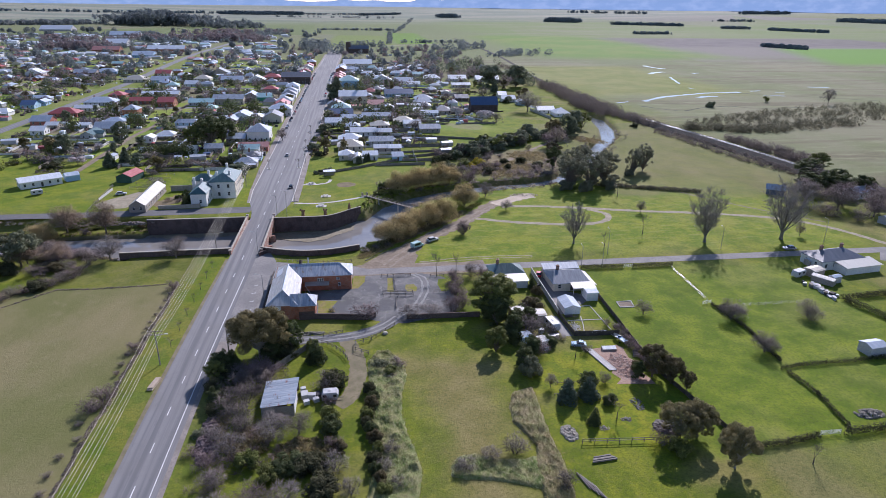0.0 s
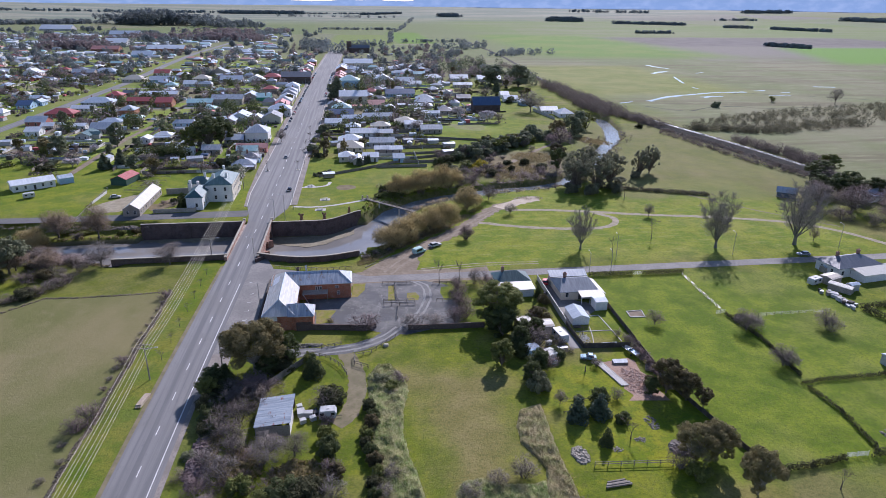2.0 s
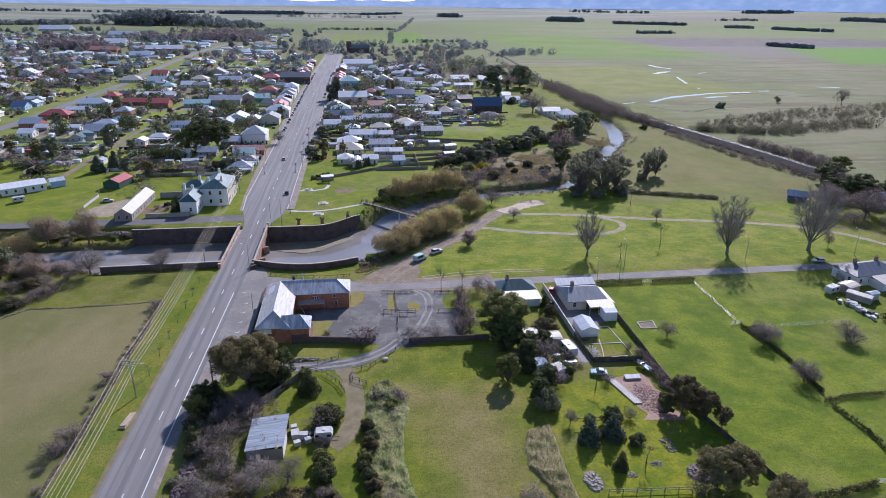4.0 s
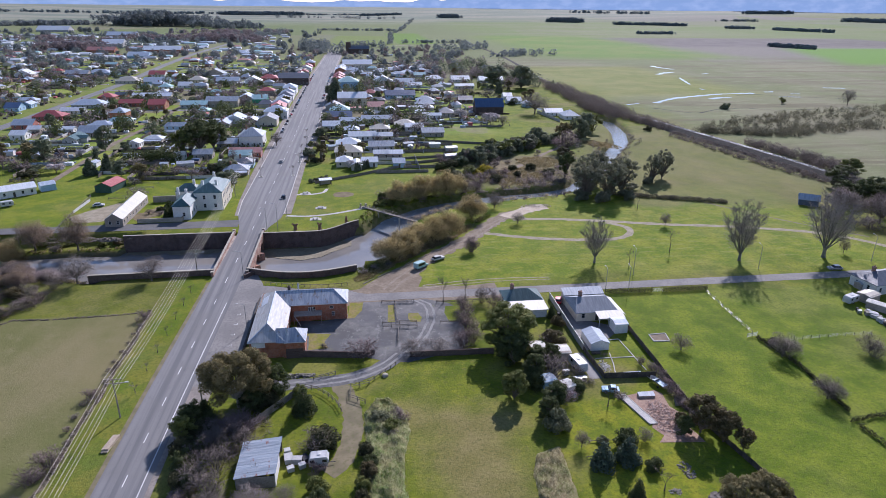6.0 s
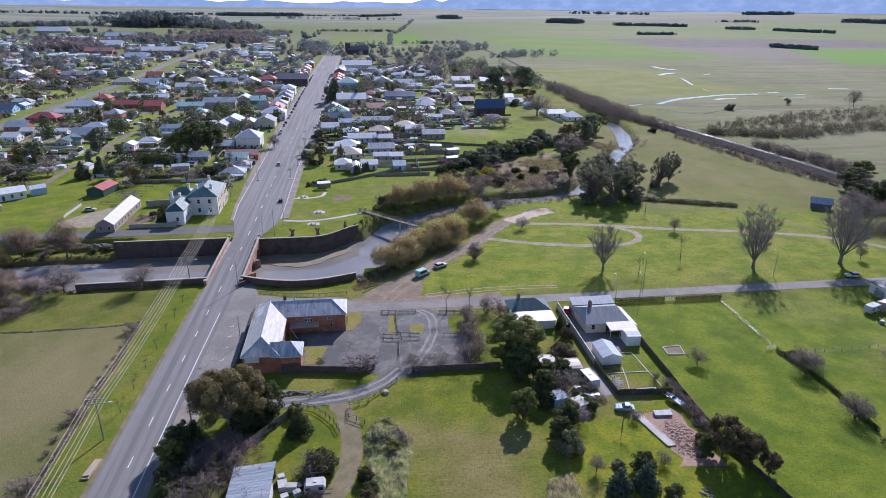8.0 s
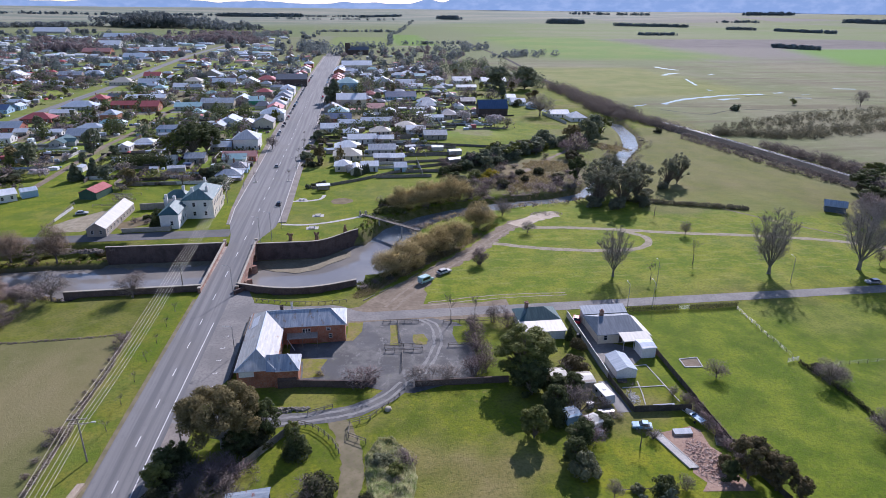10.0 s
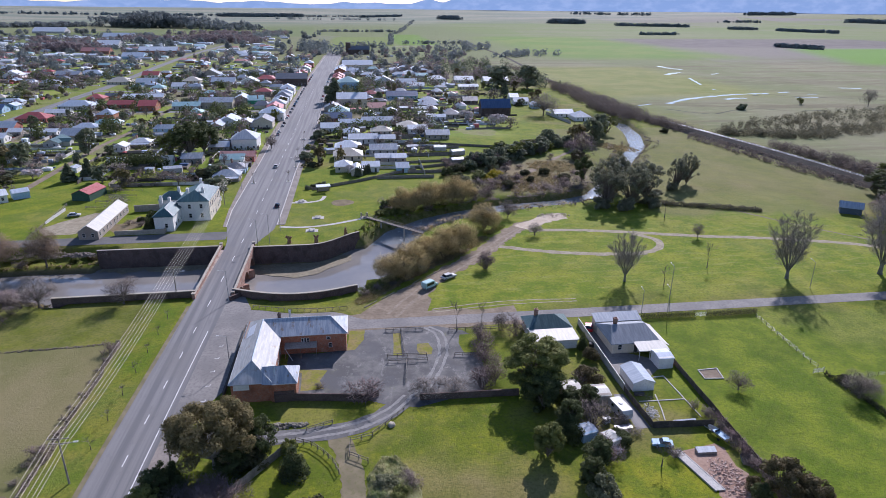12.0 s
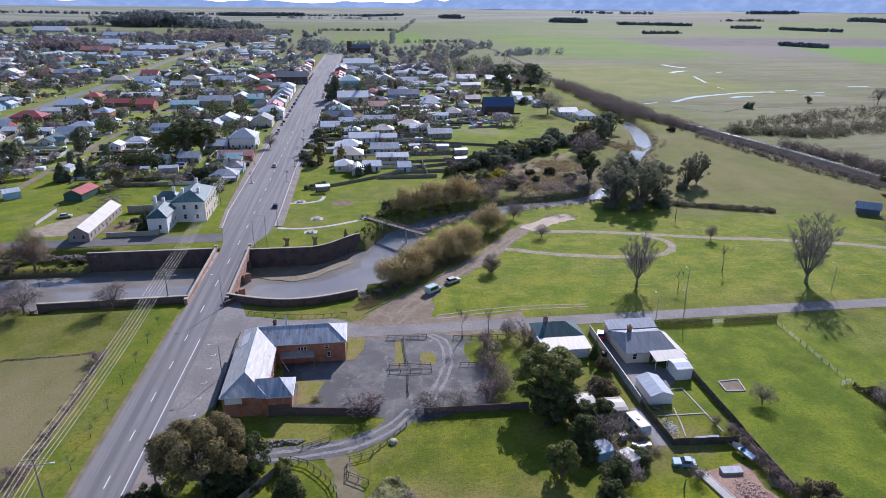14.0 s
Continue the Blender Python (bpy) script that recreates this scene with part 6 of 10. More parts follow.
# The west bank.
for x, y, kind, h, wd in ((-97, 216, "brownbare", 14, 13), (-112, 218, "brownbare", 12, 14), (-104.5, 215.5, "bareshrub0", 3, 6), (-119, 212, "willow0", 11, 12), (-72.5, 239.5, "conifer0", 5.5, 3.4), (-81, 246, "bareshrub2", 2.4, 4), (-78, 250, "bush0", 2.0, 3), (-76.5, 244.5, "bareshrub0", 2, 4), (-98, 176.5, "brownbare", 7, 9), (-88.5, 168, "bareshrub2", 3.4, 6), (-92.5, 171, "bareshrub0", 4, 7), (-104, 190, "brownbare", 8, 10), (-100.5, 183.5, "bareshrub2", 4.6, 8), (-108, 178, "brownbare", 8, 10), (-109, 176, "greygum", 12, 15), (-117, 168, "greygum", 11, 13), (-111, 170, "bush4", 5, 9), (-82.5, 178.5, "bare1", 9.5, 11), (-61.3, 178.2, "bare0", 8.5, 9.5), (-92, 181, "bareshrub0", 4, 7), (-98, 176, "bareshrub2", 5, 9), (-103, 181, "bush2", 4, 7), (-96, 171, "bush2", 3.4, 7), (-101, 168, "bareshrub2", 4, 9), (-88, 175.5, "bareshrub0", 2.6, 6), (-105, 186, "bareshrub0", 6, 9), (-113, 185, "bareshrub2", 5, 9), (-85, 221, "bush2", 2.2, 4), (-90, 220, "bush1", 2, 4), (-104, 221, "bush1", 2, 6), (-109, 222, "bush0", 1.8, 6)):
    plant(kind, x, y, h, wd)
for i in range(11):
    rr2 = random.Random(400 + i)
    plant(("bareshrub2", "bareshrub0", "bareshrub2", "bush4")[i % 4], -89 - 2.3 * i + rr2.uniform(-1, 1), 165 - 2.6 * i + rr2.uniform(-1, 1), rr2.uniform(2.2, 3.6), rr2.uniform(5, 8))
for i in range(16):
    rr2 = random.Random(300 + i)
    y = 92 + 4.3 * i
    plant("bareshrub2" if i in (0, 3, 14) else "bareshrub0", -56.0 + rr2.uniform(-0.7, 0.7) + 0.4 * math.sin(i), y, rr2.uniform(0.8, 1.5) if i != 14 else 3.0, rr2.uniform(1.6, 2.8) if i != 14 else 4.8)
for x, y, h, wd in ((-55.8, 94.6, 4.2, 6.4), (-57, 90.5, 3.6, 6), (-56, 116, 2.6, 4.5)):
    plant("bareshrub2", x, y, h, wd)
for i in range(6):
    plant("bareshrub0", -57 + random.Random(i).uniform(-1, 1), 91 - 5 * i, 1.1, 2.6)
for i in range(7):
    plant("sapling", -47.6, 117 + 8.5 * i, 2.2, 2.0, label="small staked roadside sapling")


# ---- buildings ----
def roof_build(w, d, eave, rise, hip=1.0, over=0.45, thick=0.14):
    """A roof on w by d with its ridge along x: hip 1 has sloping ends, 0 has gables."""
    a, b = w / 2 + over, d / 2 + over
    r = max(0.05, a - hip * b) if hip else a
    z0, z1 = eave - 0.05, eave + rise
    top = [(-a, -b, z0), (a, -b, z0), (a, b, z0), (-a, b, z0), (-r, 0, z1), (r, 0, z1)]
    low = [(x, y, z - thick) for x, y, z in top]
    f = [(0, 1, 5, 4), (2, 3, 4, 5), (1, 2, 5), (3, 0, 4), (7, 6, 10, 11), (9, 8, 11, 10), (8, 7, 11), (6, 9, 10)]
    f += [(6, 7, 1, 0), (7, 8, 2, 1), (8, 9, 3, 2), (9, 6, 0, 3)]
    if not hip:
        f[2], f[3], f[6], f[7] = (1, 2, 5, 5)[:3], (3, 0, 4), (8, 7, 11), (6, 9, 10)
        f = [q for q in f if q not in ((1, 2, 5), (3, 0, 4), (8, 7, 11), (6, 9, 10), (7, 8, 2, 1), (9, 6, 0, 3))]
        f += [(7, 11, 5, 1), (11, 8, 2, 5), (9, 10, 4, 3), (10, 6, 0, 4)]
    return Build().add(top + low, f)


def wall_build(w, d, eave, rise=0.0):
    """Walls as one solid, with gable ends if rise is given."""
    a, b = w / 2, d / 2
    if not rise:
        return Build().box(-a, -b, -0.2, a, b, eave)
    rise *= b / (b + 0.4)
    v = [(-a, -b, -0.2), (a, -b, -0.2), (a, b, -0.2), (-a, b, -0.2), (-a, -b, eave), (a, -b, eave), (a, b, eave), (-a, b, eave), (-a, 0, eave + rise), (a, 0, eave + rise)]
    return Build().add(v, [(3, 2, 1, 0), (0, 1, 5, 4), (2, 3, 7, 6), (1, 2, 6, 9, 5), (3, 0, 4, 8, 7), (4, 5, 9, 8), (6, 7, 8, 9)])


def window_meshes(w, h):
    """A sash frame in one piece, with two openings, and its glass."""
    t, y0, y1 = 0.09, -0.07, 0.02
    xs, zs = [-w / 2, -w / 2 + t, w / 2 - t, w / 2], [0, t, h * 0.5 - 0.03, h * 0.5 + 0.03, h - t, h]
    solid = lambda i, k: 0 <= i < 3 and 0 <= k < 5 and not (i == 1 and k in (1, 3))
    v = [(x, y, z) for y in (y0, y1) for z in zs for x in xs]
    at = lambda i, k, b: b * 24 + k * 4 + i
    f = []
    for i in range(3):
        for k in range(5):
            if not solid(i, k):
                continue
            f.append((at(i, k, 0), at(i + 1, k, 0), at(i + 1, k + 1, 0), at(i, k + 1, 0)))
            for di, dk, a, b in ((-1, 0, (i, k), (i, k + 1)), (1, 0, (i + 1, k), (i + 1, k + 1)), (0, -1, (i, k), (i + 1, k)), (0, 1, (i, k + 1), (i + 1, k + 1))):
                if not solid(i + di, k + dk):
                    f.append((at(*a, 0), at(*b, 0), at(*b, 1), at(*a, 1)))
    fr = Build().add(v, f)
    return fr.data("window", "trim"), Build().box(-w / 2 + t, -0.03, t, w / 2 - t, 0.02, h - t).data("pane", "glass")


WINDOWS = {}


def window(parent, x, y, z, turn, w=1.0, h=1.4):
    """A window in a wall that faces local -y when turn is 0."""
    if (w, h) not in WINDOWS:
        WINDOWS[(w, h)] = window_meshes(w, h)
    fr, pane = WINDOWS[(w, h)]
    ob = part("window", fr, "trim", parent, "", (x, y, z), turn)
    part("pane", pane, "glass", ob)
    return ob


DOORS = {}


def door(parent, x, y, z, turn, mat="wood_dark"):
    if mat not in DOORS:
        b = Build().box(-0.45, -0.05, 0, 0.45, 0.02, 2.05)
        b.box(-0.34, -0.08, 1.1, 0.34, -0.05, 1.9).box(-0.34, -0.08, 0.2, 0.34, -0.05, 0.95)
        fr = Build().box(-0.55, -0.08, 0, -0.45, 0.02, 2.15).box(0.45, -0.08, 0, 0.55, 0.02, 2.15).box(-0.55, -0.08, 2.05, 0.55, 0.02, 2.15)
        DOORS[mat] = (b.data("door", mat), fr.data("door_frame", "trim"))
    ob = part("door", DOORS[mat][0], mat, parent, "", (x, y, z), turn)
    part("door_frame", DOORS[mat][1], "trim", ob)


CHIMNEY = {}


def chimney(parent, x, y, z, h=1.6, mat="brick_bridge", s=0.8):
    if (mat, h, s) not in CHIMNEY:
        b = Build().box(-s / 2, -s / 2, -1.2, s / 2, s / 2, h - 0.3).box(-s / 2 - 0.08, -s / 2 - 0.08, h - 0.3, s / 2 + 0.08, s / 2 + 0.08, h, 0.03)
        b.tube((-0.15, 0, h), (-0.15, 0, h + 0.35), 0.12, 0.1).tube((0.18, 0, h), (0.18, 0, h + 0.35), 0.12, 0.1)
        CHIMNEY[(mat, h, s)] = b.data("chimney", mat)
    part("chimney", CHIMNEY[(mat, h, s)], mat, parent, "", (x, y, z))


TONE = {"zinc": "silver-grey iron", "zinc_old": "weathered grey iron", "zinc_shed": "rusty silver iron", "roof_white": "white iron", "roof_grey": "mid-grey iron", "roof_dark": "dark grey", "roof_red": "red iron", "roof_green": "dark green iron", "roof_tealpale": "pale teal iron", "roof_blue": "dark blue iron", "roof_tan": "tan iron", "roof_pink": "faded pink iron", "roof_slate": "slate-grey iron"}
SKIN = {"white_wall": "white", "cream_wall": "cream", "grey_wall": "grey", "timber_wall": "weathered timber", "blue_wall": "pale blue", "green_wall": "bright green", "red_wall": "red painted", "brick_red": "red brick", "stone": "sandstone", "brick_bridge": "brown brick", "brick_dark": "dark brick"}


FOOTPRINTS = []


def house(x, y, w, d, eave, roof, wall, turn=0.0, rise=None, hip=1.0, name="house", label="", chim=1, wins=True, wing=None, verandah="", doors=1, group=""):
    """A house on w by d metres, ridge along its own x, centred at (x, y). wing: (x, w, d, side) of a crossing part."""
    rise = d * 0.26 if rise is None else rise
    FOOTPRINTS.append((x, y, max(w, d) * 0.5))
    top = empty(name, x, y, 0, turn)
    kind = {"house": "cottage", "shed": "shed", "shop": "shop building", "hall": "hall"}.get(name, name)
    tagged(top, label or "%s %s with %s roof" % (SKIN[wall], kind, TONE[roof]), {"shop": "shop"}.get(name, name), group)
    part("wall", wall_build(w, d, eave, 0 if hip else rise), wall, top)
    part("roof", roof_build(w, d, eave, rise, hip, 0.15 if name == "shed" else 0.5), roof, top)
    if wing:
        wx, ww, wd, side = wing
        h = d / 2 + wd / 2
        g = Build()
        for vx, vy, vz in wall_build(h, ww, eave, rise * ww / d * 0.98).v:
            g.v.append((wx - vy, side * h / 2 + vx, vz))
        g.f = wall_build(h, ww, eave, rise * ww / d * 0.98).f
        part("wing_wall", g, wall, top)
        g = Build()
        src = roof_build(h, ww, eave, rise * ww / d, 0)
        g.v = [(wx - vy, side * h / 2 + vx, vz + 0.02) for vx, vy, vz in src.v]
        g.f = src.f
        part("wing_roof", g, roof, top)
    if verandah:
        b = Build()
        z1, z0 = eave - 0.15, eave - 0.75
        v = [(-w / 2, -d / 2 - 0.1, z1), (w / 2, -d / 2 - 0.1, z1), (w / 2, -d / 2 - 2.4, z0), (-w / 2, -d / 2 - 2.4, z0)]
        b.add(v + [(q[0], q[1], q[2] - 0.1) for q in v], [(3, 2, 1, 0), (4, 5, 6, 7), (0, 1, 5, 4), (1, 2, 6, 5), (2, 3, 7, 6), (3, 0, 4, 7)])
        ver = part("verandah", b, verandah, top)
        for i in range(int(w / 3) + 1):
            px = -w / 2 + 0.1 + (w - 0.2) * i / int(w / 3)
            part("post", Build().box(px - 0.06, -d / 2 - 2.36, 0, px + 0.06, -d / 2 - 2.24, z0 - 0.1), "trim", ver)
    if wins:
        n = max(1, int(w / 3.2))
        for i in range(n):
            px = -w / 2 + w * (i + 0.5) / n
            if doors and i == n // 2:
                door(top, px + 0.2, -d / 2, 0.1, 0)
            else:
                window(top, px, -d / 2, 0.95, 0)
        for px in ((w / 2,) if abs(turn) < 1 else (w / 2, -w / 2)):
            for q in ((-0.22, 0.22) if d > 6 else (0,)):
                window(top, px, q * d, 0.95, 90 if px > 0 else -90)
    if chim:
        for i in range(chim):
            chimney(top, (-0.25 + 0.5 * i) * w, 0.12 * d, eave + rise * 0.8, 1.5)
    return top


def brick_inn():
    """The old L-shaped brick building on the corner, part of its iron roof repaired."""
    top = empty("brick_building", -21, 142, 0)
    tagged(top, "old single-storey red brick L-shaped building, weathered iron roof", "building")
    x0, x1, y0, y1 = -4.0, 3.8, -13.6, 15.0          # west wing
    n0, n1, e1 = 4.6, 12.6, 18.6                     # north wing
    ev = 4.5
    part("west_wing_wall", Build().box(x0, y0, -0.2, x1, n0, ev), "brick_red", top)
    part("north_wing_wall", Build().box(x0, n0, -0.2, e1, n1, ev + 0.4), "brick_red", top)
    part("south_wing_wall", Build().box(x1, y0 - 0.4, -0.2, x1 + 5.0, y0 + 5.6, ev - 0.2), "brick_red", top)
    # West wing roof: hipped to the south, running on to the north wing.
    o, z0, z1, xm, zn = 0.35, ev, ev + 2.7, -0.1, ev + 0.4
    ym = (n0 + n1) / 2
    roof = part("west_wing_roof", Build().add(
        [(x0 - o, y0 - o, z0), (x1 + o, y0 - o, z0), (xm, y0 + 4.0, z1), (x0 - o, n1 + o, z0), (xm, ym + 0.2, z1), (x1 + o, n0 - 0.2, z0), (x0 - o, y0 - o, z0 - 0.15), (x1 + o, y0 - o, z0 - 0.15), (x0 - o, n1 + o, z0 - 0.15), (x1 + o, n0 - 0.2, z0 - 0.15)],
        [(0, 1, 2), (3, 0, 2, 4), (1, 5, 4, 2), (6, 7, 1, 0), (8, 6, 0, 3), (7, 9, 5, 1)]), "iron_pale", top)
    part("roof_patch", Build().add([(x0 + 0.7, 3.6, z0 + 0.72), (x0 + 2.4, 3.6, z0 + 1.86), (x0 + 2.4, 8.6, z0 + 1.86), (x0 + 0.7, 8.6, z0 + 0.72)], [(0, 1, 2, 3)]), "roof_white", roof, "new pale iron sheets")
    part("ridge_cap", Build().tube((xm, y0 + 4.0, z1 + 0.02), (xm, ym, z1 + 0.02), 0.14, 0.14), "zinc", roof)
    part("hip_cap", Build().tube((x1 + o, y0 - o, z0 + 0.02), (xm, y0 + 4.0, z1 + 0.02), 0.11, 0.11), "trim", roof)
    part("hip_cap", Build().tube((x0 - o, y0 - o, z0 + 0.02), (xm, y0 + 4.0, z1 + 0.02), 0.11, 0.11), "zinc", roof)
    z2, r = ev + 0.4, ev + 2.7
    nroof = part("north_wing_roof", Build().add(
        [(xm - 0.2, n0 - o, z2), (e1 + o, n0 - o, z2), (e1 + o, n1 + o, z2), (x0 - o, n1 + o, z0), (xm, ym, r), (e1 - 3.4, ym, r), (xm - 0.2, n0 - o, z2 - 0.15), (e1 + o, n0 - o, z2 - 0.15), (e1 + o, n1 + o, z2 - 0.15)],
        [(0, 1, 5, 4), (1, 2, 5), (2, 3, 4, 5), (6, 7, 1, 0), (7, 8, 2, 1)]), "zinc_old", top)
    part("ridge_cap", Build().tube((xm, ym, r + 0.02), (e1 - 3.4, ym, r + 0.02), 0.12, 0.12), "zinc", nroof)
    part("hip_cap", Build().tube((e1 + o, n0 - o, z2 + 0.02), (e1 - 3.4, ym, r + 0.02), 0.1, 0.1), "trim", nroof)
    sx0, sx1, sy0, sy1, zs = x1 + 0.2, x1 + 5.3, y0 - 0.75, y0 + 5.9, ev - 0.2
    sroof = part("south_wing_roof", Build().add(
        [(x1 - 1.6, sy0, zs), (sx1, sy0, zs), (sx1, sy1, zs), (x1 - 1.6, sy1, zs), (x1 - 1.8, (sy0 + sy1) / 2, zs + 2.2), (sx1 - 2.6, (sy0 + sy1) / 2, zs + 2.2), (x1 + 0.2, sy0, zs - 0.15), (sx1, sy0, zs - 0.15), (sx1, sy1, zs - 0.15)],
        [(0, 1, 5, 4), (1, 2, 5), (2, 3, 4, 5), (6, 7, 1, 0), (7, 8, 2, 1)]), "zinc_old", top)
    part("hip_cap", Build().tube((sx1, sy0, zs + 0.02), (sx1 - 2.6, (sy0 + sy1) / 2, zs + 2.22), 0.1, 0.1), "trim", sroof)
    for a, b, z in (((x0 - o, y0 - o), (x1 + o, y0 - o), z0), ((x0 - o, y0 - o), (x0 - o, n1 + o), z0), ((x1 + o, n0 - o), (e1 + o, n0 - o), z2), ((e1 + o, n0 - o), (e1 + o, n1 + o), z2), ((x1 + o, sy0), (sx1, sy0), zs), ((sx1, sy0), (sx1, sy1), zs)):
        part("gutter", Build().tube((a[0], a[1], z - 0.1), (b[0], b[1], z - 0.1), 0.1, 0.1), "trim", top)
    # Windows and doors.
    for dx in (-0.62, 0, 0.62):
        window(top, 9.4 + dx, n0, 2.4, 0, 0.6, 1.6)
    window(top, 14.6, n0, 3.3, 0, 1.0, 0.8)
    window(top, 15.0, n0, 1.2, 0, 0.8, 1.2)
    for q in (-11, -7.5, -3.5, 0.5):
        window(top, x1, y0 + 13.6 + q + 6, 1.3, 90, 1.0, 1.6)
    b = Build().box(x0 + 0.5, y0 - 0.1, 2.9, x0 + 3.6, y0, 4.1)
    part("window_board", b, "white_wall", top, "white boarded window")
    part("sill_band", Build().box(x1 + 0.6, y0 - 0.5, 1.6, x1 + 4.6, y0 - 0.4, 2.4), "brick_dark", top, "bricked-up dark window openings")
    # Lean-to porch in the angle.
    part("porch_roof", Build().add([(x1 + 1.0, n0, 3.0), (x1 + 8.2, n0, 3.0), (x1 + 8.2, n0 - 2.0, 2.5), (x1 + 1.0, n0 - 2.0, 2.5), (x1 + 1.0, n0, 2.88), (x1 + 8.2, n0, 2.88), (x1 + 8.2, n0 - 2.0, 2.38), (x1 + 1.0, n0 - 2.0, 2.38)], [(3, 2, 1, 0), (4, 5, 6, 7), (2, 3, 7, 6), (1, 2, 6, 5), (3, 0, 4, 7)]), "timber_wall", top)
    part("stair_rail", Build().beam((x1 + 1.2, n0 - 2.1, 2.6), (x1 + 3.0, n0 - 4.6, 0.9), 0.1, 0.1), "trim", top)
    for px in (1.1, 4.6, 8.1):
        part("post", Build().box(x1 + px - 0.06, n0 - 1.95, 0, x1 + px + 0.06, n0 - 1.83, 2.5), "wood_grey", top)
    chimney(top, 3.4, ym + 1.2, r - 0.6, 1.3, "brick_dark", 0.7)
    chimney(top, 5.6, n1 - 1.0, r - 1.4, 1.9, "grey_wall", 0.4)
    part("vent", Build().tube((4.6, -12.6, zs + 1.0), (4.6, -12.6, zs + 3.2), 0.16, 0.16), "zinc", top)


brick_inn()


def white_hotel():
    """The white two-storey inn with green roofs beyond the bridge."""
    top = empty("inn", -58.5, 258, 0)
    tagged(top, "white two-storey inn with dark green hipped iron roof", "building")
    main = part("wall", Build().box(-5.4, -9.6, -0.2, 5.4, 9.6, 7.6), "white_wall", top)
    part("front_wall", Build().box(5.41, -9.6, -0.1, 5.6, 9.6, 7.55), "cream_wall", top, "cream front with brown stone corners")
    r = Build()
    src = roof_build(19.2, 10.8, 7.6, 3.0, 0.9)
    r.v = [(-v[1], v[0], v[2]) for v in src.v]
    r.f = src.f
    part("roof", r, "roof_green", top)
    wing = part("wing_wall", Build().box(-11.0, -21.0, -0.2, -4.6, -7.0, 5.6), "white_wall", top)
    r = Build()
    src = roof_build(14.0, 6.4, 5.6, 2.3, 0.9)
    r.v = [(-v[1] - 7.8, v[0] - 14.0, v[2]) for v in src.v]
    r.f = src.f
    part("wing_roof", r, "roof_green", top)
    r = Build()
    src = roof_build(9.0, 7.0, 5.8, 2.4, 0.9)
    part("back_wall", Build().box(-15.0, 0.0, -0.2, -5.4, 7.0, 5.8), "white_wall", top)
    r.v = [(v[0] - 10.2, v[1] + 3.5, v[2]) for v in src.v]
    r.f = src.f
    part("back_roof", r, "roof_green", top)
    for z in (1.2, 4.7):
        for q in (-7.6, -4.5, -1.5, 1.5, 4.5, 7.6):
            if z > 2 or abs(q) > 2:
                window(top, 5.62, q, z, 90, 1.1, 1.8)
        window(top, -1.5, -9.6, z, 0, 1.1, 1.7)
        window(top, 2.6, -9.6, z, 0, 1.1, 1.7)
    door(top, 5.62, 0, 0.1, 90)
    window(top, -7.0, -21.0, 1.4, 0, 1.0, 1.6)
    for q in (-18.0, -14.5, -11):
        window(top, -4.6, q, 1.2, 90, 1.0, 1.5)
    for x, y, z in ((-2.6, -5.0, 9.2), (2.6, -4.0, 9.2), (0, 5.5, 10.2), (-8.5, -8.5, 6.9), (-13.5, -1.5, 5.6), (-8.0, 3.5, 7.6)):
        chimney(top, x, y, z, 2.0, "white_wall", 0.9)
    sign = part("sign_board", Build().box(6.9, 3.2, 3.6, 7.1, 4.8, 5.2), "trim", top, "white hanging sign board")
    part("bracket", Build().beam((5.6, 4.0, 5.3), (7.1, 4.0, 5.3), 0.08, 0.08), "black", sign)


white_hotel()
house(-89.3, 246.5, 31, 6.4, 3.0, "roof_cream", "timber_wall", 90, 2.2, 0, "shed", "long brown-walled outbuilding with white iron roof", 0)
house(-108.5, 285, 12, 7.5, 3.0, "roof_red", "green_dark", 78, 1.7, 0, "shed", "dark green shed with red iron roof", 0, False)
house(-147, 279, 17, 8, 3.2, "roof_white", "white_wall", 35, 1.6, 0, "house", "", 0)
house(-136, 287, 6, 5, 2.8, "blue_wall" if False else "zinc", "blue_wall", 35, 1.2, 0, "shed", "", 0, False)


def tin_shed():
    top = empty("tin_shed", -17.7, 89.2, 0, -1)
    tagged(top, "low open farm shed with rusty silver iron roof", "shed")
    for i in range(9):
        y0, y1 = -5.0 + 10 * i / 9 - 0.04, -5.0 + 10 * (i + 1) / 9
        dz = 0.02 * (i % 2)
        q = [(-3.6, y0, 2.5 + dz), (3.6, y0, 3.2 + dz), (3.6, y1, 3.2 + dz), (-3.6, y1, 2.5 + dz)]
        part("roof_sheet", Build().add(q + [(a, b, c - 0.05) for a, b, c in q], [(0, 1, 2, 3), (7, 6, 5, 4), (0, 4, 5, 1), (1, 5, 6, 2), (2, 6, 7, 3), (3, 7, 4, 0)]), "zinc_shed", top)
    part("back_wall", Build().box(-3.4, -4.8, -0.1, -3.3, 4.8, 2.4), "zinc_shed", top)
    part("side_wall", Build().box(-3.4, 4.7, -0.1, 3.4, 4.8, 2.45), "timber_wall", top)
    part("side_wall", Build().box(-3.4, -4.8, -0.1, 3.4, -4.7, 2.4), "timber_wall", top)
    part("front_wall", Build().box(3.3, -4.8, -0.1, 3.4, 1.0, 3.0), "white_wall", top, "white sheeted front")
    for y in (1.2, 4.7):
        part("post", Build().box(3.25, y - 0.08, -0.1, 3.4, y + 0.08, 3.1), "wood_grey", top)


tin_shed()
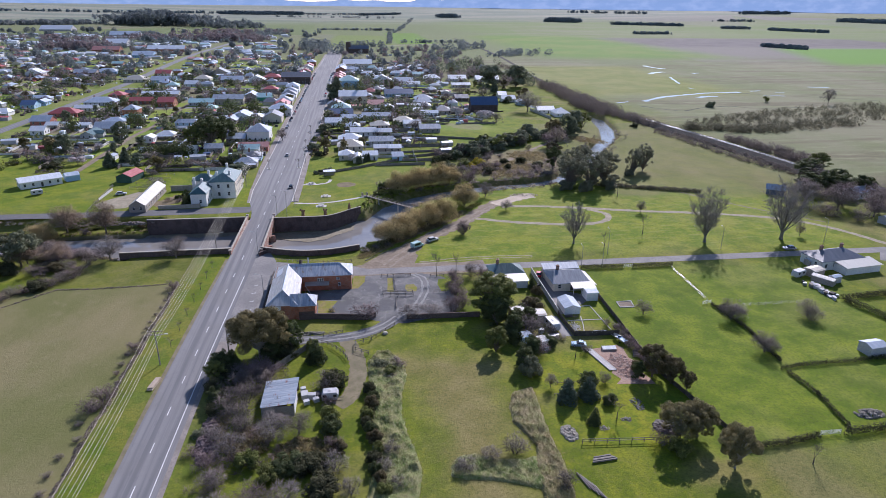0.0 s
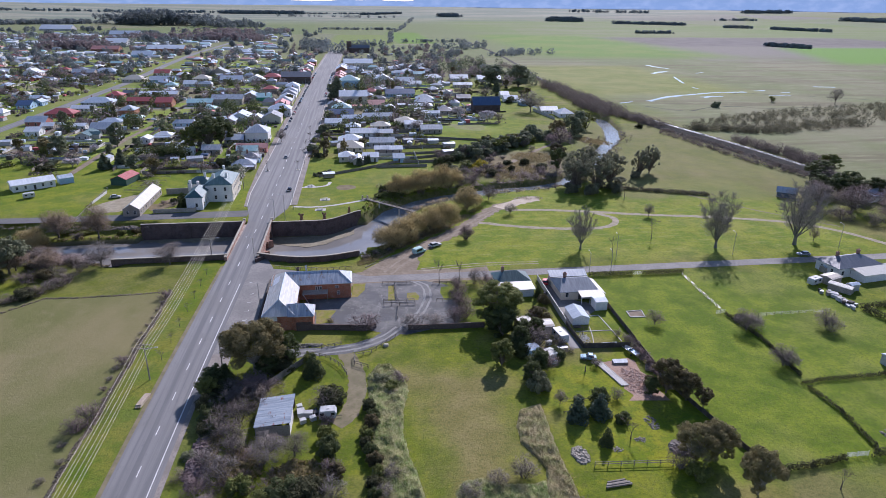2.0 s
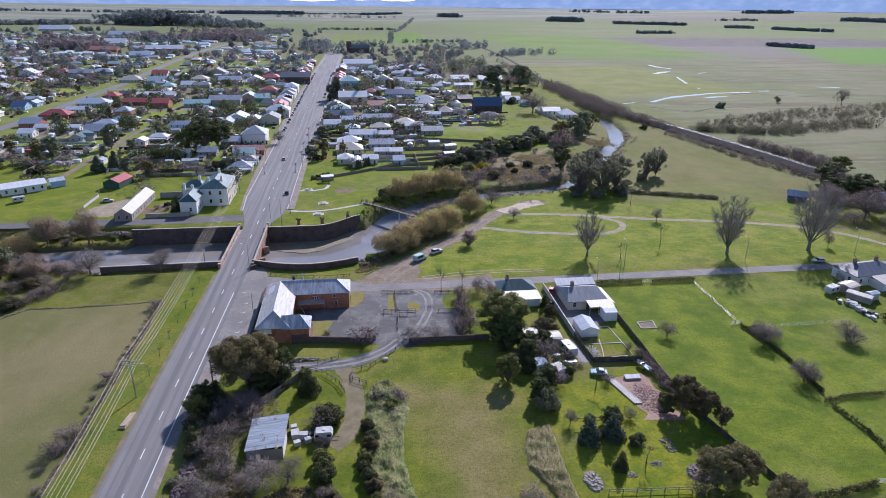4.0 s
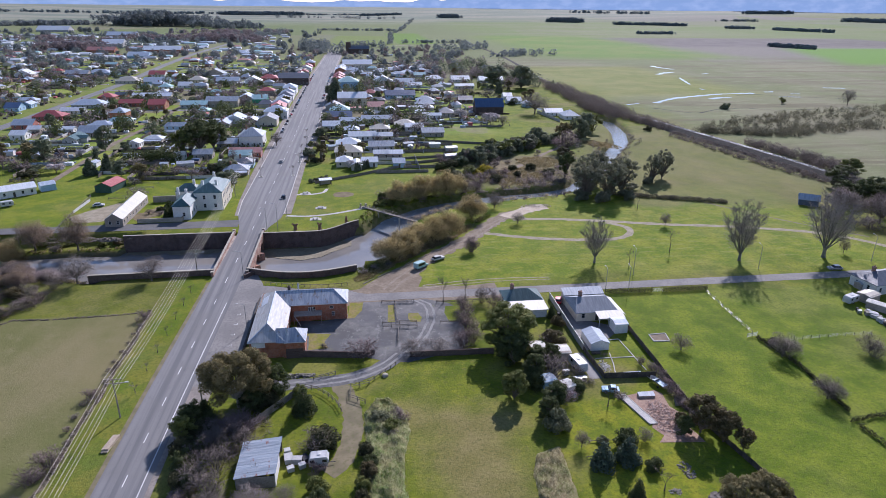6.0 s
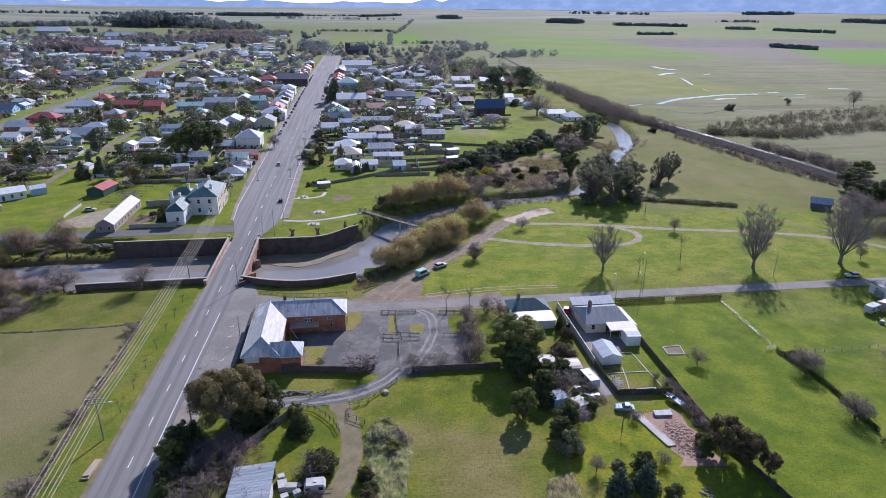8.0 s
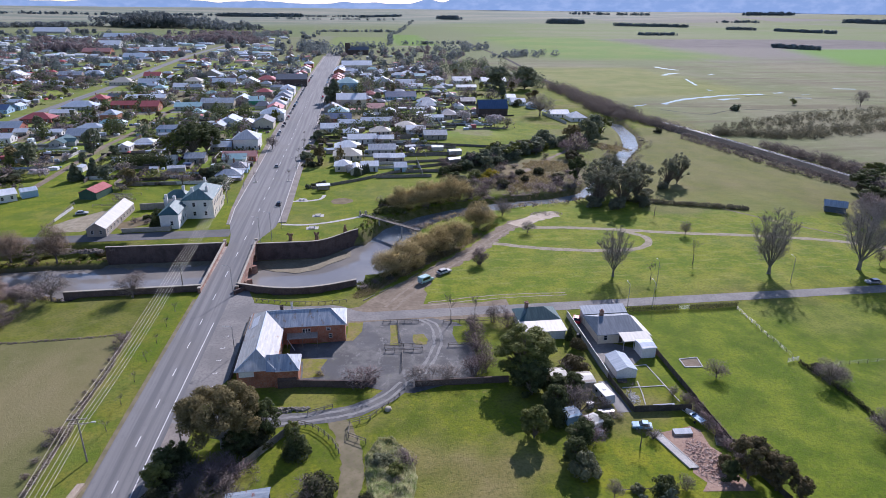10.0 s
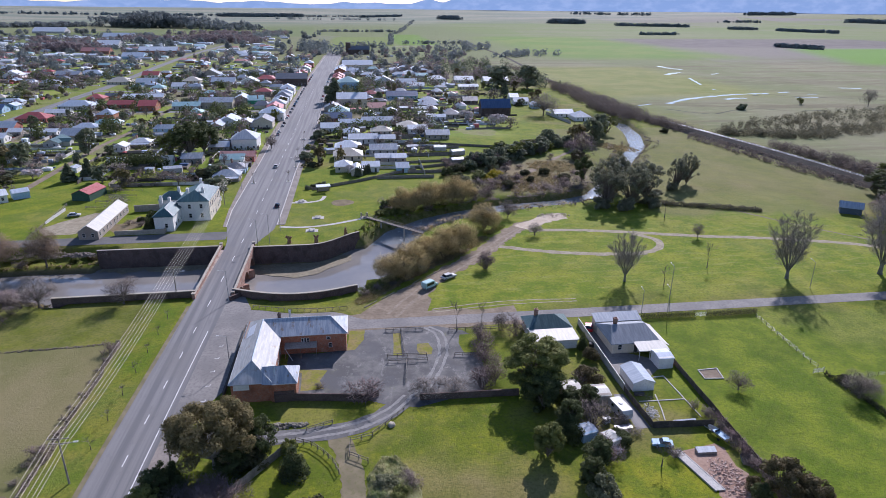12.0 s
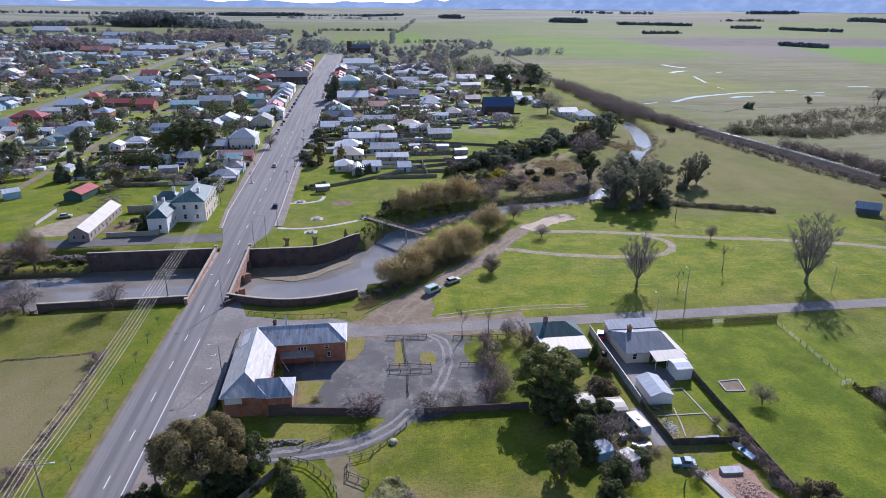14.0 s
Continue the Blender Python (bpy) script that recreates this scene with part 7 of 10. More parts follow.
# House block to the east.
h = house(64.0, 142.6, 11.0, 9.6, 2.8, "roof_slate", "cream_wall", 0, 2.2, 0.35, "house", "cream cottage with slate-grey iron roof and white lean-to", 1, True)
part("lean_to_roof", Build().add([(-0.6, -5.0, 3.0), (6.6, -5.0, 3.0), (6.6, -8.6, 2.5), (-0.6, -8.6, 2.5), (-0.6, -5.0, 2.9), (6.6, -5.0, 2.9), (6.6, -8.6, 2.4), (-0.6, -8.6, 2.4)], [(3, 2, 1, 0), (4, 5, 6, 7), (2, 3, 7, 6), (1, 2, 6, 5), (3, 0, 4, 7)]), "roof_cream", h, "white iron lean-to roof")
part("side_roof", Build().add([(5.7, -5.2, 3.0), (5.7, 4.0, 3.0), (7.2, 3.4, 2.6), (7.3, -7.0, 2.6), (5.7, -5.2, 2.9), (5.7, 4.0, 2.9), (7.2, 3.4, 2.5), (7.3, -7.0, 2.5)], [(3, 2, 1, 0), (4, 5, 6, 7), (2, 3, 7, 6), (1, 2, 6, 5), (3, 0, 4, 7)]), "roof_cream", h, "white iron side roof")
part("green_screen", Build().box(4.2, -8.5, -0.1, 6.6, -8.35, 2.3), "green_wall", h, "bright green sheet wall")
for px in (-0.5, 2.0, 6.5):
    part("post", Build().box(px - 0.06, -8.5, -0.1, px + 0.06, -8.38, 2.45), "trim", h)
part("wing_roof", Build().add([(-5.9, 5.2, 3.05), (6.0, 5.2, 3.05), (6.0, 8.4, 4.0), (-5.9, 8.4, 4.0), (-5.9, 5.2, 2.9), (6.0, 5.2, 2.9), (6.0, 8.4, 3.85), (-5.9, 8.4, 3.85)], [(0, 1, 2, 3), (7, 6, 5, 4), (0, 4, 5, 1), (1, 5, 6, 2), (2, 6, 7, 3), (3, 7, 4, 0)]), "roof_grey", h)
part("front_wing_wall", Build().box(-5.6, 5.2, -0.1, 5.6, 8.2, 3.0), "cream_wall", h)
house(59.3, 126.0, 7.0, 4.6, 2.1, "zinc", "white_wall", 90, 0.9, 0, "shed", "white gabled garage with silver iron roof", 0, False)
house(68.0, 132.2, 3.4, 4.0, 2.7, "zinc", "white_wall", 0, 0.35, 0, "shed", "small white garden shed with grey roof", 0, False)
th = house(46.2, 149.6, 10.2, 6.6, 3.0, "roof_green", "white_wall", 0, 2.1, 1.0, "house", "white cottage with dark teal hipped roof", 1)
part("back_roof", Build().add([(-5.6, -2.9, 3.1), (5.4, -2.9, 3.1), (5.6, -8.6, 2.5), (-5.0, -8.6, 2.5), (-5.6, -2.9, 2.98), (5.4, -2.9, 2.98), (5.6, -8.6, 2.38), (-5.0, -8.6, 2.38)], [(3, 2, 1, 0), (4, 5, 6, 7), (2, 3, 7, 6), (1, 2, 6, 5), (3, 0, 4, 7)]), "roof_cream", th, "white iron back roof")
part("back_wall", Build().box(-4.8, -8.2, -0.1, 5.2, -3.3, 2.45), "white_wall", th)
house(48.4, 120.6, 4.2, 4.0, 2.4, "roof_cream", "timber_wall", 0, 0.3, 0, "shed", "small garden shed with white flat roof", 0, False)
house(43.4, 122.8, 3.6, 4.6, 2.3, "roof_cream", "timber_wall", 8, 0.4, 0, "shed", "old garden shed with patched white roof", 0, False)
house(45.8, 106.8, 2.2, 3.0, 2.0, "roof_cream", "white_wall", 20, 0.3, 0, "shed", "tiny white garden shed under trees", 0, False)
house(42.0, 109.5, 3.0, 3.0, 2.0, "zinc", "blue_wall", 15, 0.3, 0, "shed", "small blue-grey garden shed", 0, False)
# The white house and its sheds on the far corner.
wh = house(160, 149, 17, 9, 3.4, "roof_dark", "white_wall", 8, 2.2, 1.0, "house", "long white house with dark roof beside the road", 2)
part("back_roof", Build().add([(-4, -4.4, 3.4), (11, -4.4, 3.4), (11, -10, 2.6), (-4, -10, 2.6), (-4, -4.4, 3.25), (11, -4.4, 3.25), (11, -10, 2.45), (-4, -10, 2.45)], [(3, 2, 1, 0), (4, 5, 6, 7), (2, 3, 7, 6), (1, 2, 6, 5), (3, 0, 4, 7)]), "roof_cream", wh, "white iron back roof")
part("back_wall", Build().box(-3.6, -9.6, -0.1, 10.6, -4.5, 2.55), "white_wall", wh)
for x, y, w_, d_, h_, r_, wl_, t_, lab in ((147.4, 140.6, 5, 4, 2.4, "roof_tan", "timber_wall", 20, "tan-roofed shed among farm clutter"), (146.3, 134.6, 6.5, 2.6, 2.0, "roof_cream", "timber_wall", -58, "long low brown shed among farm clutter"), (150.3, 134.6, 3.4, 1.8, 2.2, "zinc", "grey_wall", 10, "small grey iron shed among farm clutter"), (152.4, 149.0, 3.4, 2.4, 2.0, "zinc", "timber_wall", 12, "small weathered shed beside the road"), (154.0, 145.6, 2.6, 2.0, 2.0, "roof_grey", "white_wall", 8, "small white shed beside the house"), (176, 132, 4, 3, 2.3, "roof_white", "white_wall", 10, "small white shed on the lawn")):
    house(x, y, w_, d_, h_, r_, wl_, t_, 0.4, 0, "shed", lab, 0, False, group="farm sheds")
house(195, 231, 7.5, 5, 2.6, "roof_grey", "blue_dark", -35, 2.0, 0, "barn", "old barn of dark blue-grey iron", 0, False)
house(128.5, 93.5, 5, 4, 2.6, "zinc", "grey_wall", 5, 0.6, 0, "shed", "small grey iron farm shed", 0, False)
house(232, 224, 12, 8, 3.0, "zinc", "white_wall", 20, 1.6, 0, "house", "", 0)
house(216, 186, 9, 5, 2.6, "zinc", "grey_wall", 10, 1.0, 0, "shed", "", 0, False)


# ---- fences, walls, hedges ----
def rail_fence(pts, label, h=1.0, gap=2.0, rails=2, mat="wood_grey", group=""):
    """Posts with rails between them, along pts."""
    top = empty("rail_fence", pts[0][0], pts[0][1], 0)
    tagged(top, label, "fence", group)
    ox, oy = pts[0]
    pm = Build().box(-0.07, -0.07, -0.2, 0.07, 0.07, h, 0.01).data("post", mat)
    for (ax, ay), (bx, by) in zip(pts, pts[1:]):
        n = max(1, round(math.hypot(bx - ax, by - ay) / gap))
        for i in range(n + 1):
            t = i / n
            part("post", pm, mat, top, "", (ax + t * (bx - ax) - ox, ay + t * (by - ay) - oy, 0), math.degrees(math.atan2(by - ay, bx - ax)))
        for k in range(rails):
            z = h * (0.9 - 0.42 * k)
            part("rail", Build().beam((ax - ox, ay - oy, z), (bx - ox, by - oy, z), 0.06, 0.12), mat, top)
    return top


def paling_fence(a, b, h, label, mat="wood_dark", cap="", board=0.6):
    """Upright palings on rails, with gaps and uneven tops."""
    rng = random.Random(int(a[0] * 7 + b[1]))
    top = empty("paling_fence", a[0], a[1], 0, math.degrees(math.atan2(b[1] - a[1], b[0] - a[0])))
    tagged(top, label, "fence")
    ln = math.hypot(b[0] - a[0], b[1] - a[1])
    n = int(ln / board)
    meshes = [Build().box(0.01, -0.02, -0.1, board - 0.01, 0.02, h + dz).data("paling", mat) for dz in (-0.05, 0, 0.04)]
    for i in range(n):
        part("paling", rng.choice(meshes), mat, top, "", (i * ln / n, 0, 0))
    for z in (0.35, h - 0.3):
        part("rail", Build().box(0, 0.03, z, ln, 0.09, z + 0.1), mat, top)
    if cap:
        part("cap", Build().box(0, -0.06, h + 0.03, ln, 0.06, h + 0.09), cap, top)
    return top


def masonry(pts, h, w, mat, label, name="boundary_wall", cap=None):
    b = Build()
    for a, c in zip(pts, pts[1:]):
        b.beam((a[0], a[1], h / 2 - 0.15), (c[0], c[1], h / 2 - 0.15), w, h + 0.3)
    ob = tagged(new(name, b.data(name, mat)), label, "wall", kind="structure")
    if cap:
        b = Build()
        for a, c in zip(pts, pts[1:]):
            b.beam((a[0], a[1], h + 0.06), (c[0], c[1], h + 0.06), w + 0.12, 0.1)
        part("coping", b, cap, ob)
    return ob


def hedge(pts, h, w, label, leaf="leaf_hedge", per=62, size=0.14, seed=1, rough=0.3, gap=0.0):
    """A hedge: one long uneven body of leaf sprays over a stemmy core."""
    rng = np.random.default_rng(seed)
    top = empty("hedge", pts[0][0], pts[0][1], 0)
    tagged(top, label, "hedge")
    cs, segs = [], []
    ox, oy = pts[0]
    for (ax, ay), (bx, by) in zip(pts, pts[1:]):
        ln = math.hypot(bx - ax, by - ay)
        n = max(1, int(ln / (w * 0.45)))
        for i in range(n + 1):
            if gap and (i % 3 == 2):
                continue
            t = i / n
            for k in (0.3, 0.72):
                x, y = ax + t * (bx - ax) - ox + rng.normal() * rough * 0.4, ay + t * (by - ay) - oy + rng.normal() * rough * 0.4
                cs.append((x, y, h * k + rng.normal() * rough * 0.25, w * 0.5 * (0.85 + rng.random() * rough), h * 0.34))
            segs.append((Vector((x, y, -0.1)), Vector((x, y, h * 0.8)), 0.06, 0.03))
    tagged(part("stem", sticks(segs, "stem", "bark"), "bark", top), kind="stuff")
    part("foliage", leaf_cards(rng, cs, per, size, leaf), leaf, top)
    return top


def turf(name, strip, label, mat="grass", z=0.052):
    return sheet(name, strip, z, mat, label, "grass")


RG = "car park rails"
rail_fence([(7.1, 154.9), (16.3, 154.4)], "weathered timber rail fence in the car park", group=RG)
rail_fence([(10.9, 154.0), (10.9, 143.2)], "weathered timber rail fence in the car park", group=RG)
rail_fence([(6.9, 142.4), (15.8, 141.9)], "weathered timber rail fence in the car park", group=RG)
rail_fence([(6.9, 140.2), (15.8, 139.8)], "weathered timber rail fence in the car park", group=RG)
rail_fence([(11.0, 139.6), (10.2, 131.6)], "weathered timber rail fence in the car park", group=RG)
rail_fence([(22.6, 153.2), (35.0, 152.3)], "weathered timber rail fence in the car park", group=RG)
rail_fence([(22.2, 141.2), (27.5, 140.6)], "weathered timber rail fence in the car park", group=RG)
rail_fence([(-11.4, 114.5), (-8.5, 113.1), (-6.2, 110.6), (-4.5, 108.1), (-3.4, 105.0)], "curved dark timber rail fence by the drive", 1.2)
rail_fence([(1.6, 107.2), (-1.6, 109.4), (-1.5, 113.2), (2.6, 114.4)], "dark timber rail fence by the drive", 1.2)
rail_fence([(-9.7, 117.6), (-4.9, 119.4)], "low timber rail fence by the drive", 0.9)
rail_fence([(2.6, 114.9), (5.2, 117.6), (9.0, 121.8)], "low timber rail fence by the drive", 0.9)
rail_fence([(43, 68.2), (58, 67.0)], "thin post and rail garden fence", 1.1, 2.5)
rail_fence([(-27, 171.9), (-18.7, 169.4), (-10, 168.0), (-2.4, 168.6)], "low post fence along the river wall", 0.8, 1.8, 1)


def wire_fence(pts, label, h=1.1, gap=2.6):
    """Split posts with thin wires strained between them."""
    rng = random.Random(int(pts[0][0] * 3))
    top = empty("wire_fence", pts[0][0], pts[0][1], 0)
    tagged(top, label, "fence")
    ox, oy = pts[0]
    posts = [Build().tube((0, 0, -0.2), (lean, 0.02, h), 0.075, 0.06, 6).data("post", "wood_grey") for lean in (-0.05, 0.0, 0.06)]
    for (ax, ay), (bx, by) in zip(pts, pts[1:]):
        n = max(1, round(math.hypot(bx - ax, by - ay) / gap))
        for i in range(n + 1):
            part("post", rng.choice(posts), "wood_grey", top, "", (ax + (bx - ax) * i / n - ox, ay + (by - ay) * i / n - oy, 0))
        for k in range(4):
            z = h * (0.92 - 0.22 * k)
            part("wire", Build().beam((ax - ox, ay - oy, z), (bx - ox, by - oy, z), 0.015, 0.015), "steel", top)


wire_fence([(103.3, 151.2), (102.6, 139), (102, 126)], "pale post and wire paddock fence")
wire_fence([(106, 121.5), (118, 121.8), (133, 122.0)], "pale post and wire paddock fence")
for i in range(7):
    ax, ay = 2.2 + 4.6 * i, 168.6 + 4.5 * i
    b = Build().tube((0, 0, 0.12), (3.4 + 0.5 * (i % 3), 3.6 + 0.4 * (i % 2), 0.14), 0.14, 0.1, 7)
    ob = new("log", b.data("log", "wood_grey"))
    ob.matrix_basis = pose(ax, ay, 0)
    tagged(ob, "weathered log edging the dirt track", "log", "track edging")
rail_fence([(-108.3, 221), (-110.5, 245), (-112.6, 272.5)], "pale timber paddock fence", 1.2, 4.0)
for i in range(4):
    rail_fence([(-104 + 0.8 * i, 268 + 8 * i), (-90, 268 + 8 * i)], "pale timber yard fence", 1.1, 4.0)
paling_fence((-24, 98), (-11.9, 113.6), 1.7, "tall weathered grey paling fence", "wood_grey", "", 0.5)
paling_fence((55.6, 153.0), (55.2, 123.0), 1.7, "pale grey paling fence along the driveway", "concrete", "trim", 0.8)
paling_fence((55.2, 123.0), (55.8, 110.4), 1.3, "dark paling fence along the driveway", "wood_dark", "", 0.6)
paling_fence((55.8, 110.4), (67.8, 109.6), 1.5, "dark stained paling fence behind the vegetable plot", "wood_dark", "", 0.6)
paling_fence((71.2, 150), (70.2, 112), 1.4, "dark weathered paling fence beside the paddock", "wood_dark", "", 0.6)
paling_fence((70.2, 112), (69.8, 92), 1.2, "dark weathered paling fence beside the paddock", "wood_dark", "", 0.6)
paling_fence((69.8, 92), (75.4, 62.5), 1.2, "dark weathered paling fence under the trees", "wood_dark", "", 0.8)
masonry([(-16.6, 127.8), (-12.2, 128.0), (1.8, 125.9)], 1.7, 0.4, "brick_dark", "dark brick yard wall behind the car park")
masonry([(1.8, 125.9), (4.2, 127.4)], 1.5, 0.35, "brick_dark", "dark brick yard wall behind the car park")
masonry([(12.6, 125.0), (33.0, 124.3)], 1.5, 0.4, "brick_dark", "dark brick yard wall along the field")
masonry([(-27.0, 160.5), (-27.2, 131)], 1.0, 0.4, "wood_dark", "dark timber wall along the brick building")
masonry([(-82.3, 234.8), (-66, 235.2), (-66, 238)], 1.6, 0.4, "stone", "low sandstone garden wall")
masonry([(-84, 262), (-72, 263)], 2.6, 0.4, "stone", "tall sandstone yard wall")
hedge([(73, 153.7), (87.3, 153.3)], 1.6, 1.0, "clipped near-black hedge along the side road", per=150, size=0.11, rough=0.03, seed=3)
hedge([(90.5, 153.0), (104.4, 153.1)], 1.6, 1.0, "clipped near-black hedge along the side road", per=150, size=0.11, rough=0.03, seed=4)
hedge([(102, 123.5), (103.4, 113), (103.7, 106.7), (102.2, 92)], 1.1, 0.55, "rough dark hawthorn hedge between paddocks", seed=5, rough=0.3)
hedge([(100.5, 88.9), (106.4, 89.7), (118.5, 89.9), (136, 90.8)], 1.1, 0.9, "row of dark clipped shrubs along the paddock", seed=6, rough=0.3, gap=1)
hedge([(101, 87.2), (101.8, 78), (100.2, 66)], 1.1, 0.8, "row of dark shrubs along the paddock", seed=7, rough=0.3, gap=1)
hedge([(75.5, 62.6), (84, 63.0), (91.6, 64.2)], 1.4, 1.3, "dark rough hedge along the paddock edge", seed=8, rough=0.15)
hedge([(98, 64.4), (112, 65), (140, 65)], 1.7, 1.5, "dark rough hedge along the paddock edge", seed=9, rough=0.15)
hedge([(110, 64), (116, 52), (122, 42)], 1.6, 1.4, "dark rough hedge along the paddock edge", seed=10, rough=0.15)
hedge([(143.5, 122.6), (152, 123.2), (163, 124.5), (180, 126)], 1.8, 1.6, "dark clipped hedge behind the white house", seed=11)
hedge([(143.5, 121), (147, 110), (152, 98), (156, 88)], 1.8, 1.8, "dark clipped hedge along the lane", seed=12)
hedge([(114, 254), (126, 249.5), (139, 244.5), (150, 240.5), (160, 236.5)], 1.5, 1.9, "low overgrown hedge across the field", "leaf_thicket", per=30, size=0.22, seed=13, rough=1.0)
hedge([(-117, 334), (-106, 336), (-94, 338)], 6.5, 5.0, "tall dark cypress hedge behind the yards", "leaf_dark", 14, 0.4, seed=14, rough=0.8)
for x, y, h, wd in ((105.2, 116.5, 5, 8), (125, 111.5, 5.4, 6.5), (102.5, 97, 5, 6), (104.3, 121, 2, 3)):
    plant("bareshrub1" if h > 3 else "bush4", x, y, h * 0.9, wd)


def field_gate(x, y, w, turn, label):
    top = empty("field_gate", x, y, 0, turn)
    tagged(top, label, "gate")
    for k in range(5):
        part("bar", Build().beam((0, 0, 0.25 + 0.22 * k), (w, 0, 0.25 + 0.22 * k), 0.04, 0.05), "trim", top)
    for px in (0, w / 2, w):
        part("upright", Build().beam((px, 0, 0.0), (px, 0, 1.3), 0.07, 0.07), "trim", top)


field_gate(87.5, 153.2, 3.0, 0, "white metal field gate in the hedge")
field_gate(92.2, 64.6, 4.6, 0, "white metal field gate at the paddock")
field_gate(99.5, 124.2, 3.0, 10, "pale metal field gate at the paddock")


def rubble_heap(x, y, rx, ry, h, n, label, mat="rubble", seed=1, size=0.35, name="rubble_heap", flat=False):
    """Loose stones heaped on the ground."""
    rng = random.Random(seed)
    b = Build()
    for i in range(n):
        a, r = rng.uniform(0, 6.283), math.sqrt(rng.random())
        if flat:
            r = rng.uniform(0.85, 1.0)
        px, py = math.cos(a) * rx * r, math.sin(a) * ry * r
        pz = h * (1 - r * r) * rng.random() if not flat else 0
        s = size * rng.uniform(0.5, 1.3)
        t = rng.uniform(0, 3)
        c, d = math.cos(t), math.sin(t)
        base = [(-1, -0.7, 0), (0.8, -0.9, 0), (1, 0.6, 0), (-0.6, 0.9, 0), (-0.5, -0.4, 0.9), (0.5, -0.3, 1.0), (0.45, 0.4, 0.8), (-0.4, 0.5, 0.95)]
        b.add([(px + s * (u * c - v * d), py + s * (u * d + v * c), pz + s * w2 * 0.7 - 0.05) for u, v, w2 in base], [(3, 2, 1, 0), (4, 5, 6, 7), (0, 1, 5, 4), (1, 2, 6, 5), (2, 3, 7, 6), (3, 0, 4, 7)])
    ob = new(name, b.data(name, mat))
    ob.matrix_basis = pose(x, y, 0)
    return tagged(ob, label, "stones", kind="stuff")


rubble_heap(41.4, 71.6, 1.5, 2.6, 0.5, 190, "low oval heap of grey stones on the lawn", seed=2)
rubble_heap(108, 70, 3.4, 1.6, 0.9, 170, "pale rubble heap beside the hedge", "rubble", 3, 0.32)
rubble_heap(-14, 119.6, 4.5, 1.0, 0.4, 120, "rough stone edging along the drive", "rubble", 4, 0.35)
rubble_heap(62.8, 94.5, 3.6, 6.6, 0.3, 700, "scattered brick rubble on garden soil", "brick_rubble", 5, 0.2)
rubble_heap(59.5, 79.5, 1.2, 2.4, 0.3, 70, "stone-edged garden bed", "rubble", 6, 0.25)
rubble_heap(54.9, 74.6, 1.1, 0.9, 0.2, 40, "small stone garden ring", "rubble", 7, 0.2)
rubble_heap(49.2, 72.3, 1.1, 0.8, 0.2, 40, "small stone garden ring", "rubble", 8, 0.2)
rubble_heap(57.8, 115.4, 1.2, 3.0, 0.2, 110, "pale stones edging the vegetable plot", "concrete", 9, 0.2)
rubble_heap(-87, 216.5, 5, 1.6, 0.8, 160, "heap of brown flood debris on the river bank", "bark", 10, 0.5, "debris_heap")
for k, (ax, ay, bx, by) in enumerate(((-57, 156.4, -68, 155.6), (-68, 155.6, -80, 155.0), (-80, 155.0, -90, 155.6), (-90, 155.6, -100, 145), (-100, 145, -110, 136))):
    ob = rubble_heap((ax + bx) / 2, (ay + by) / 2, math.hypot(bx - ax, by - ay) / 2 + 1.0, 0.45, 0.2, 62, "low tumbled drystone paddock wall", "stone_brown", 20 + k, 0.27, "drystone_wall")
    ob.matrix_basis = pose((ax + bx) / 2, (ay + by) / 2, 0, 0, 0, math.degrees(math.atan2(by - ay, bx - ax)))
for k in range(19):
    rubble_heap(-54.9 + 0.3 * math.sin(k * 1.7) - 0.5 * smooth01((k - 12) / 6), 42 + 6.2 * k, 0.55, 3.5, 0.3, 90, "low tumbled drystone wall along the paddock edge", "stone_brown", 40 + k, 0.25, "drystone_wall")
rubble_heap(76, 240, 7, 3.2, 0.1, 170, "pale broken clods on the bare clay", "paleclay", 14, 0.28)
rubble_heap(-31, 79, 1.8, 8.0, 0.9, 330, "heap of cut branches beside the road", "twig_purple", 12, 0.5, "brush_heap")
rubble_heap(62.6, 71.2, 3.0, 2.2, 0.9, 190, "pale cut branches under the gum trees", "twig_pale", 13, 0.5, "brush_heap")


def boulder(x, y, r):
    b = Build()
    n = 10
    v = [(math.cos(6.283 * i / n) * r * q * (1 + 0.08 * math.sin(i * 2.7)), math.sin(6.283 * i / n) * r * q * (1 + 0.1 * math.cos(i * 1.9)), z) for q, z in ((0.92, -0.1), (1.0, r * 0.35), (0.82, r * 0.72), (0.4, r * 0.86)) for i in range(n)]
    f = [(k * n + i, k * n + (i + 1) % n, (k + 1) * n + (i + 1) % n, (k + 1) * n + i) for k in range(3) for i in range(n)] + [tuple(range(3 * n, 4 * n))]
    ob = new("boulder", b.add(v, f).data("boulder", "stone", True))
    ob.matrix_basis = pose(x, y, 0)
    tagged(ob, "pale round boulder beside the drive", "stone")


boulder(6.3, 117.3, 0.75)


def kerbing(pts, label, mat="concrete", w=0.22, h=0.14):
    b = Build()
    for a, c in zip(pts, pts[1:]):
        b.beam((a[0], a[1], h / 2), (c[0], c[1], h / 2), w, h)
    tagged(new("garden_edging", b.data("garden_edging", mat)), label, "edging", kind="structure")


